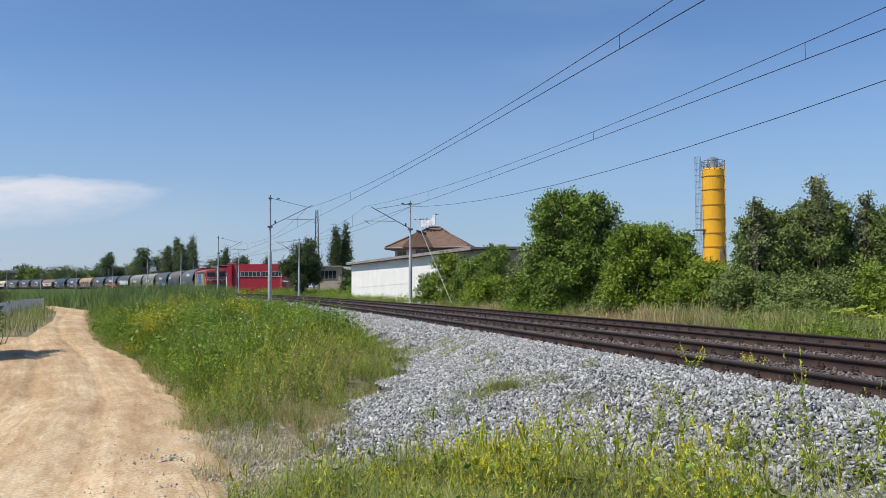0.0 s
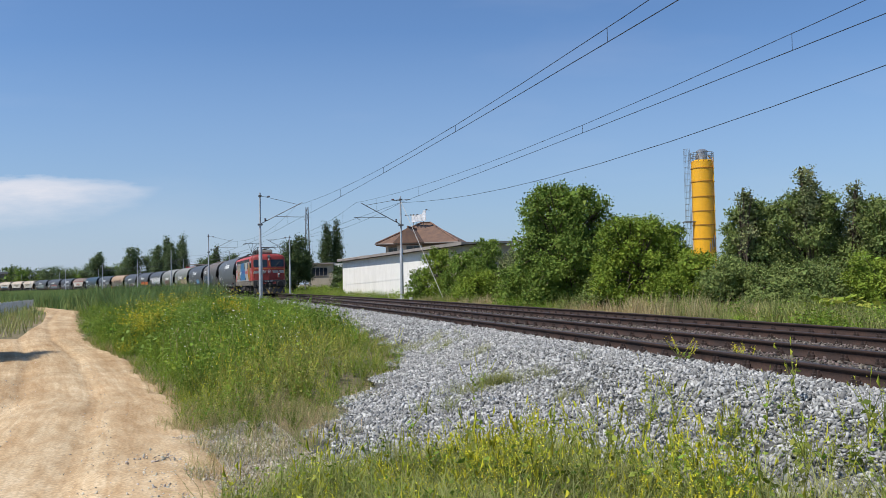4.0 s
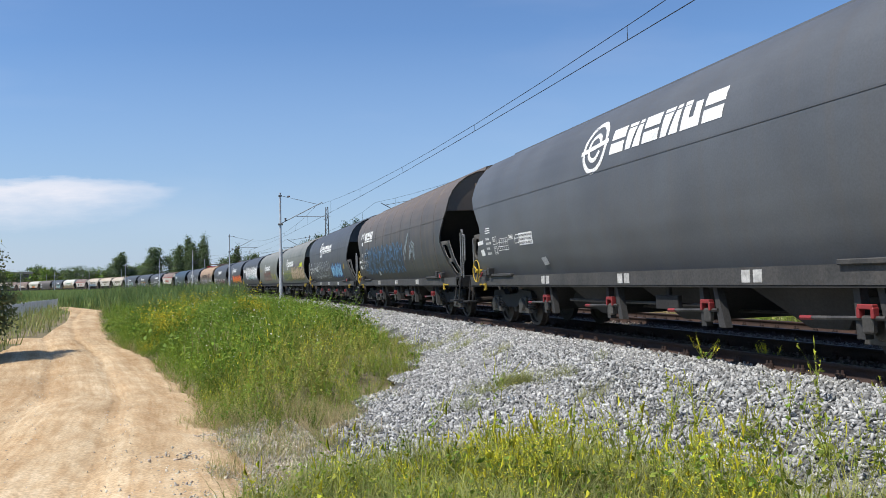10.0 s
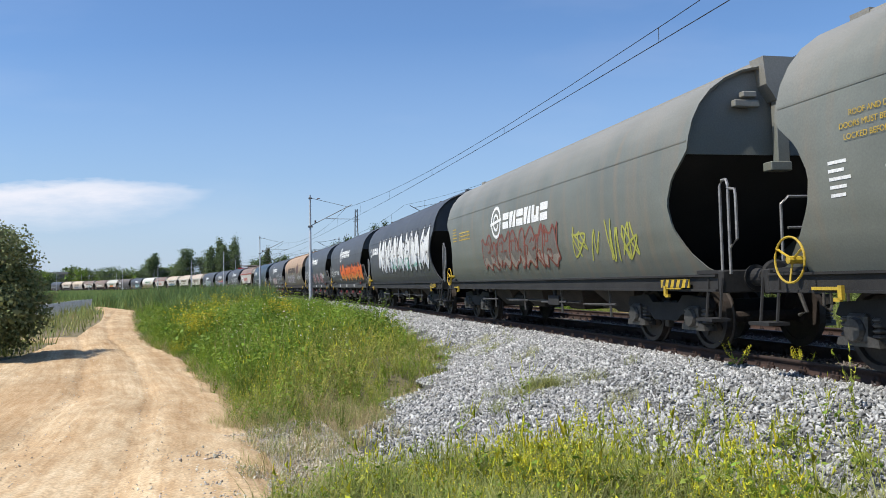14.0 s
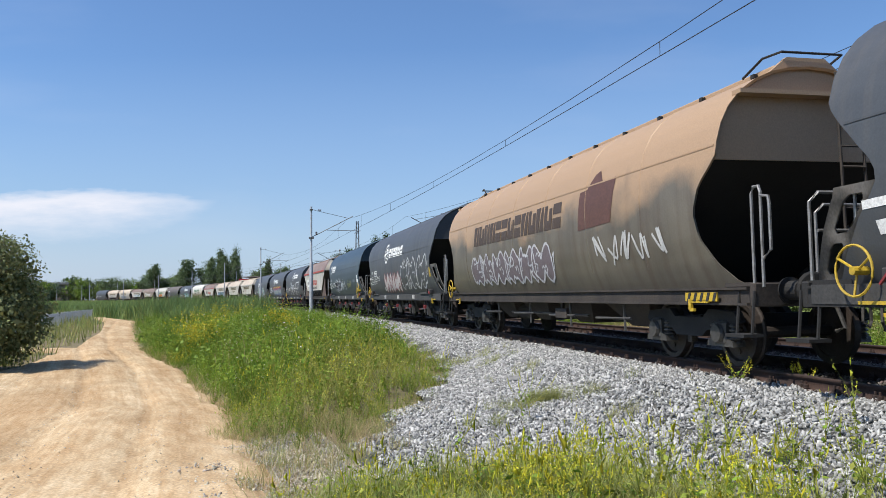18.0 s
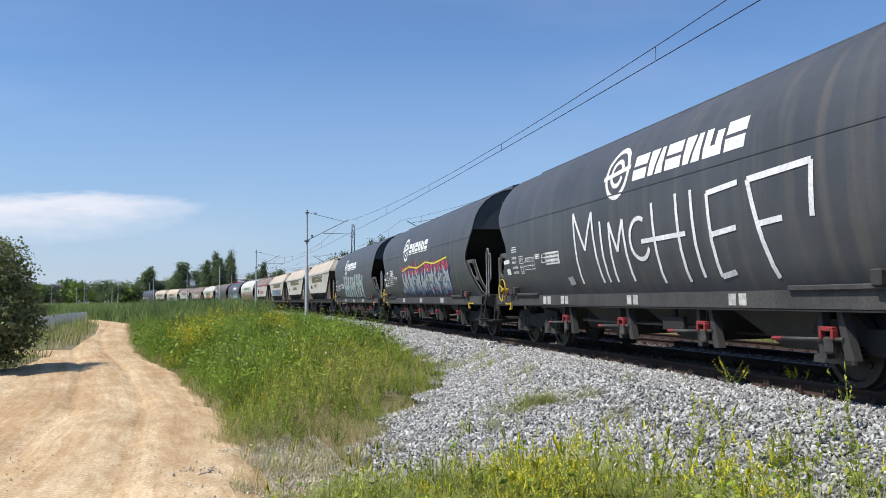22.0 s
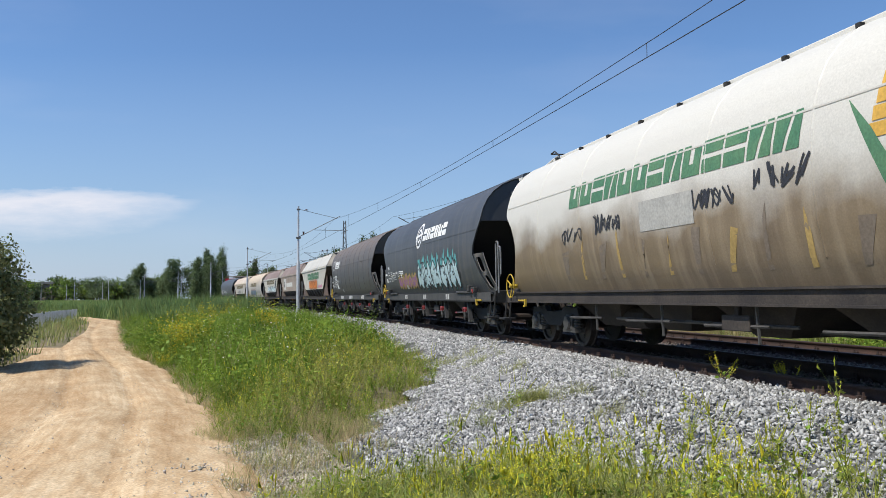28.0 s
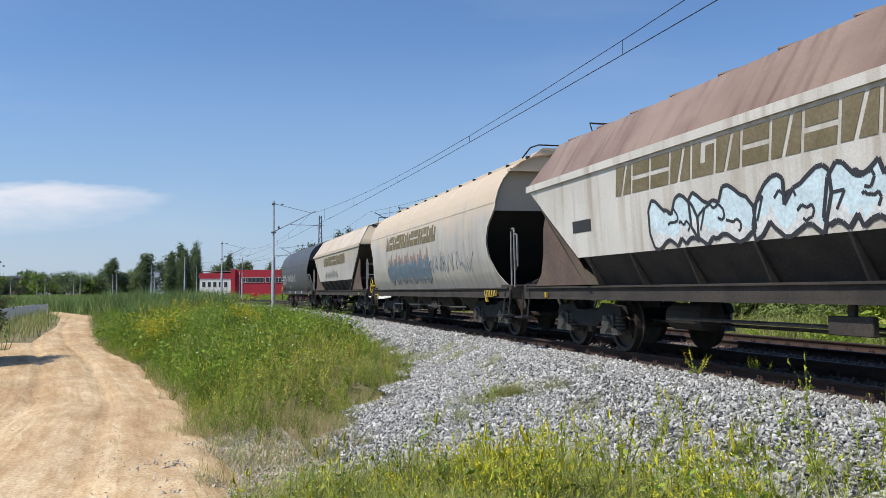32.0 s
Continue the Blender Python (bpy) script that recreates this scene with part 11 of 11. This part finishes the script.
def mustard_plant(x, y, h, seed, z=None, lean=0.0, heads=3, bold=1):
    """One wild mustard plant: stem, leaves and flower spikes."""
    rng = np.random.default_rng(seed)
    if z is None:
        s, d = line_coords(x, y)
        z = max(float(ground_z(np.array([x]), np.array([y]))[0]), float(bed_z(0, d[0])) - 0.03 if d[0] < 6 else -9)
    e = tagged(empty("mustard_plant", pose(x, y, z, 0, 0, float(rng.uniform(0, 360)))), "wild mustard plant with yellow flower spikes", "plant", "mustard plants in the foreground")
    bm = bmesh.new()
    tips = []
    for k in range(heads):
        a = rng.uniform(0, 6.28)
        r = h * rng.uniform(0.15, 0.55)
        t = (math.cos(a) * r + lean * h, math.sin(a) * r, h * rng.uniform(0.75, 1.05))
        q = rng.uniform(0.25, 0.55)
        tube(bm, [(lean * h * q * 0.4, 0, h * q * 0.6), (t[0] * 0.55, t[1] * 0.55, t[2] * 0.62), t], 0.0035, 4, r_end=0.0015)
        tips.append(t)
    tube(bm, [(0, 0, -0.03), (0.01, 0, h * 0.3), tuple(0.5 * c for c in tips[0])], 0.005, 4)
    part("stem", bm, OLIVE, e)
    V, F = [], []

    def add(qd):
        nonlocal V, F
        k = len(V)
        V.extend(qd)
        F.extend([(k, k + 1, k + 2), (k, k + 2, k + 3)])
    for t in tips:
        V, F = [], []
        tv = np.array(t, float)
        a0, a1 = tv * (0.66, 0.66, 0.66), tv * (1.01, 1.01, 1.02)
        am = (a0 + a1) / 2 + rng.normal(0, 0.006, 3)
        for sv in ((0.003, 0, 0), (0, 0.003, 0)):
            add([a0, am + sv, a1, am - np.array(sv)])
        for _ in range(9 * bold):
            q = rng.uniform(0.5, 1.02)
            add(leaf_quad(rng, np.array(t) * (q, q, 1) + (0, 0, (q - 1) * h * 0.75) + rng.normal(0, 0.012, 3), rng.uniform(0.008, 0.014) * (1 + 0.5 * (bold > 1))))
        tagged(link_mesh("flower_spike", raw_mesh("flower_spike", np.array(V), np.array(F)), PETAL if bold > 1 else RACEME, e), kind="stuff")
    V, F = [], []
    for _ in range(10):
        q = rng.uniform(0.05, 0.6)
        add(leaf_quad(rng, (lean * h * q + rng.normal(0, 0.02), rng.normal(0, 0.02), h * q), rng.uniform(0.04, 0.09) * (1.2 - q)))
    tagged(link_mesh("leaves", raw_mesh("leaves", np.array(V), np.array(F)), NETTLE, e), kind="stuff")
    SWAY.append((e, float(rng.uniform(0, 6.28)), h))


def build_mustard():
    rng = np.random.default_rng(41)
    for px, py, hh, sd in ((3.40, 11.2, 0.44, 1), (3.46, 11.15, 0.38, 2), (4.0, 10.52, 0.36, 3), (4.07, 10.47, 0.4, 4)):
        mustard_plant(px, py, hh, sd, -0.24, 0.05, 4, 3)
    k = 0
    while k < 90:
        x, y = rng.uniform(-1.2, 4.4), rng.uniform(4.9, 7.6)
        s, d = line_coords(x, y)
        if d[0] < 2.1 or x < road_right(y) + 1.1:
            continue
        if d[0] > 4.5 and rng.random() < 0.45:
            continue
        mustard_plant(x, y, float(rng.uniform(0.24, 0.46)), 100 + k, heads=int(rng.integers(2, 5)))
        k += 1
    for x, y, h in ((-0.9, 16.6, 0.75), (-0.75, 17.0, 0.6), (0.5, 11.2, 0.65), (0.62, 11.0, 0.8), (-0.25, 9.0, 0.6), (2.5, 8.6, 0.5), (3.1, 7.6, 0.42), (1.7, 8.9, 0.45)):
        mustard_plant(x, y, h, int(500 + x * 7 + y * 31), heads=4)
    # big-leaved burdock beyond the far track
    g = np.random.default_rng(51)
    for i, (x, y) in enumerate(((11.2, 23.4), (11.75, 23.3), (12.6, 22.9))):
        z = float(ground_z(np.array([x]), np.array([y]))[0])
        e = tagged(empty("burdock", pose(x, y, z)), "large-leaved light green burdock", "plant", "burdocks beyond the tracks")
        for k in range(26):
            a, r, size = g.uniform(0, 6.28), g.uniform(0.2, 1.3), g.uniform(0.13, 0.24)
            foot = Vector((math.cos(a) * r * 0.5, math.sin(a) * r * 0.5, g.uniform(0.15, 0.75)))
            out = Vector((math.cos(a), math.sin(a), g.uniform(-0.2, 1.3))).normalized()
            side = out.cross(Vector((0, 0, 1))).normalized()
            up = side.cross(out)
            bm = bmesh.new()
            rim = []
            for t in (-2.6, -1.9, -1.2, -0.5, 0.0, 0.5, 1.2, 1.9, 2.6):
                w = 0.42 * (1 + 0.12 * math.sin(5 * t + k))
                rim.append(bm.verts.new(foot + out * size * (0.62 + 0.62 * math.cos(t)) + side * size * w * math.sin(t) * 1.6 + up * size * (0.16 * abs(math.sin(t)) + g.uniform(-0.05, 0.05) - 0.12 * math.cos(t))))
            mid = bm.verts.new(foot + out * size * 0.55)
            for p, q in zip(rim, rim[1:] + rim[:1]):
                bm.faces.new((mid, p, q))
            tube(bm, [(0, 0, 0), foot + out * size * 0.1], 0.008, 4)
            part("leaf", bm, LEAF_FRESH if k % 2 else LIME, e)
    # twig lying on the road
    o = part("dead_twig", tubes(0.012, [(0, 0, 0), (0.12, 0.02, 0.03), (0.2, -0.01, 0.02)], [(0.1, 0.02, 0.03), (0.16, 0.07, 0.04)]), BARK)
    o.matrix_basis = pose(-2.62, 7.75, -0.85)
    tagged(o, "short dark twig lying on the road", "twig")
    sl = part("stone_slab", boxes((-0.24, 0.24, -0.08, 0.08, -0.05, 0.03), bevel=0.02), STONE)
    sl.matrix_basis = pose(*beside(0.5, 2.7, -0.5), 14, 0, 12)
    tagged(sl, "pale broken slab lying on the gravel", "slab")


build_front()
build_mustard()


# ---- a small dark bird that crosses the sky once ----
BIRD = []
PLUMAGE = surface("dark_plumage", (0.02, 0.02, 0.025), (0.035, 0.03, 0.03), rough=0.7, scale=30)


def build_bird():
    e = tagged(empty("bird", pose(24, 24, 4)), "small dark swallow crossing the sky", "bird")
    bm = bmesh.new()
    lathe(bm, [(0.002, -0.065), (0.010, -0.058), (0.016, -0.045), (0.021, -0.015), (0.019, 0.015), (0.011, 0.045), (0.006, 0.06)], 8, "x")
    part("body", bm, PLUMAGE, e, smooth=True)
    bm = bmesh.new()
    for s in (-1, 1):
        prism(bm, [(0.045, 0.0), (0.11, s * 0.022), (0.075, s * 0.005)] if s > 0 else [(0.075, s * 0.005), (0.11, s * 0.022), (0.045, 0.0)], -0.002, 0.002, "z")
    part("tail", bm, PLUMAGE, e)
    for s in (-1, 1):
        bm = bmesh.new()
        P = [(-0.028, 0.0), (-0.022, s * 0.045), (0.015, s * 0.09), (0.035, s * 0.105), (0.028, s * 0.06), (0.02, 0.0)]
        prism(bm, P if s > 0 else P[::-1], -0.002, 0.002, "z")
        w = part("wing", bm, PLUMAGE, e)
        w.matrix_basis = Matrix.Translation((0, s * 0.012, 0.012))
        BIRD.append((w, s))
    BIRD.insert(0, (e, 0))


build_bird()


# ---- what moves: the train along the line, its wheels, the plants in its draught ----
SPEED_T = [0, 4, 8, 12, 16, 20, 24, 28, 32]
SPEED = [13.26, 13.856, 14.49, 15.124, 16.24, 17.55, 18.884, 20.192, 21.54]
NOSE_AT_8 = 4.2445              # place of the nose along the line at 8 s
TG = np.linspace(0, 32, 1921)
RUN = np.concatenate([[0], np.cumsum((lambda v: (v[1:] + v[:-1]) / 2)(np.interp(TG, SPEED_T, SPEED)) * (TG[1] - TG[0]))])


def nose(t):
    return NOSE_AT_8 - (np.interp(t, TG, RUN) - np.interp(8, TG, RUN))


def vehicle_pose(s, piv):
    """A vehicle whose middle is at s, its two bogies on the line."""
    a, b = beside(s - piv, 0), beside(s + piv, 0)
    fwd = Vector(a - b).normalized()
    mid = (Vector(a) + Vector(b)) / 2
    left = Vector((0, 0, 1)).cross(fwd)
    up = Vector((0, 0, 1))
    m = Matrix((fwd, left, up)).transposed().to_4x4()
    return Matrix.Translation(mid) @ m @ Matrix.Rotation(CANT, 4, "X")


def motions():
    times = [i * 0.5 for i in range(65)]
    for k, (w, back, piv, axles) in enumerate(TRAIN):
        walk(w, [(t, vehicle_pose(float(nose(t)) + back, piv)) for t in times])
        # wheels: turn while the vehicle is near enough to be seen turning
        r = 0.62 if k == 0 else 0.46
        t_in = next((t for t in np.arange(0, 32, 1 / FPS) if nose(t) + back < (110 if k == 0 else 55)), None)
        if t_in is None:
            continue
        for j, ax in enumerate(axles):
            rest = ax.matrix_basis.copy()
            rows = [(0.0, rest)]
            s0 = float(nose(t_in))
            for i in range(int(t_in * FPS) + 1, 32 * FPS + 1):
                t = i / FPS
                d = s0 - float(nose(t))
                if nose(t) + back < -24:
                    break
                rows.append((t, rest @ Matrix.Rotation(d / r, 4, "Y")))
            last = rows[-1][1]
            if rows[-1][0] < 32:
                rows.append((32.0, last))
            walk(ax, rows)
    # the bird's way across the view, then on and out of sight
    way = [(0, 22, 24, 6.5), (0.6, 10, 22.5, 4.6), (1.1, 2.55, 22, 3.2), (1.2, 0.58, 22, 3.3), (1.3, -1.1, 22, 3.41), (1.4, -2.54, 22, 3.94), (1.5, -3.95, 22, 3.94), (1.6, -5.14, 22, 3.78), (1.7, -6.32, 22, 3.94),
           (1.8, -7.7, 22, 4.39), (1.9, -9.18, 22, 4.33), (2.0, -10.7, 22, 3.94), (2.2, -13.6, 22, 4.1), (3.0, -26, 23, 6), (6.0, -70, 26, 14), (32.0, -240, 40, 60)]
    walk(BIRD[0][0], [(t, pose(x, y, z, 0, 0, 0)) for t, x, y, z in way])
    for wing, side in BIRD[1:]:
        rest = wing.matrix_basis.copy()
        walk(wing, [(k * 0.04, rest @ Matrix.Rotation(side * radians(18 + 42 * math.sin(k * 0.04 * 26)), 4, "X")) for k in range(80)] + [(32.0, rest)])
    for e, ph, h in SWAY:
        base = e.matrix_basis.copy()
        rows = []
        for t in times:
            gust = 1.0 if t < 8.3 else 2.2
            rows.append((t, base @ Matrix.Rotation(radians(2.0 * gust * math.sin(t * 2.1 + ph)), 4, "X") @ Matrix.Rotation(radians(2.6 * gust * math.sin(t * 1.7 + ph * 1.9)), 4, "Y")))
        walk(e, rows)


motions()
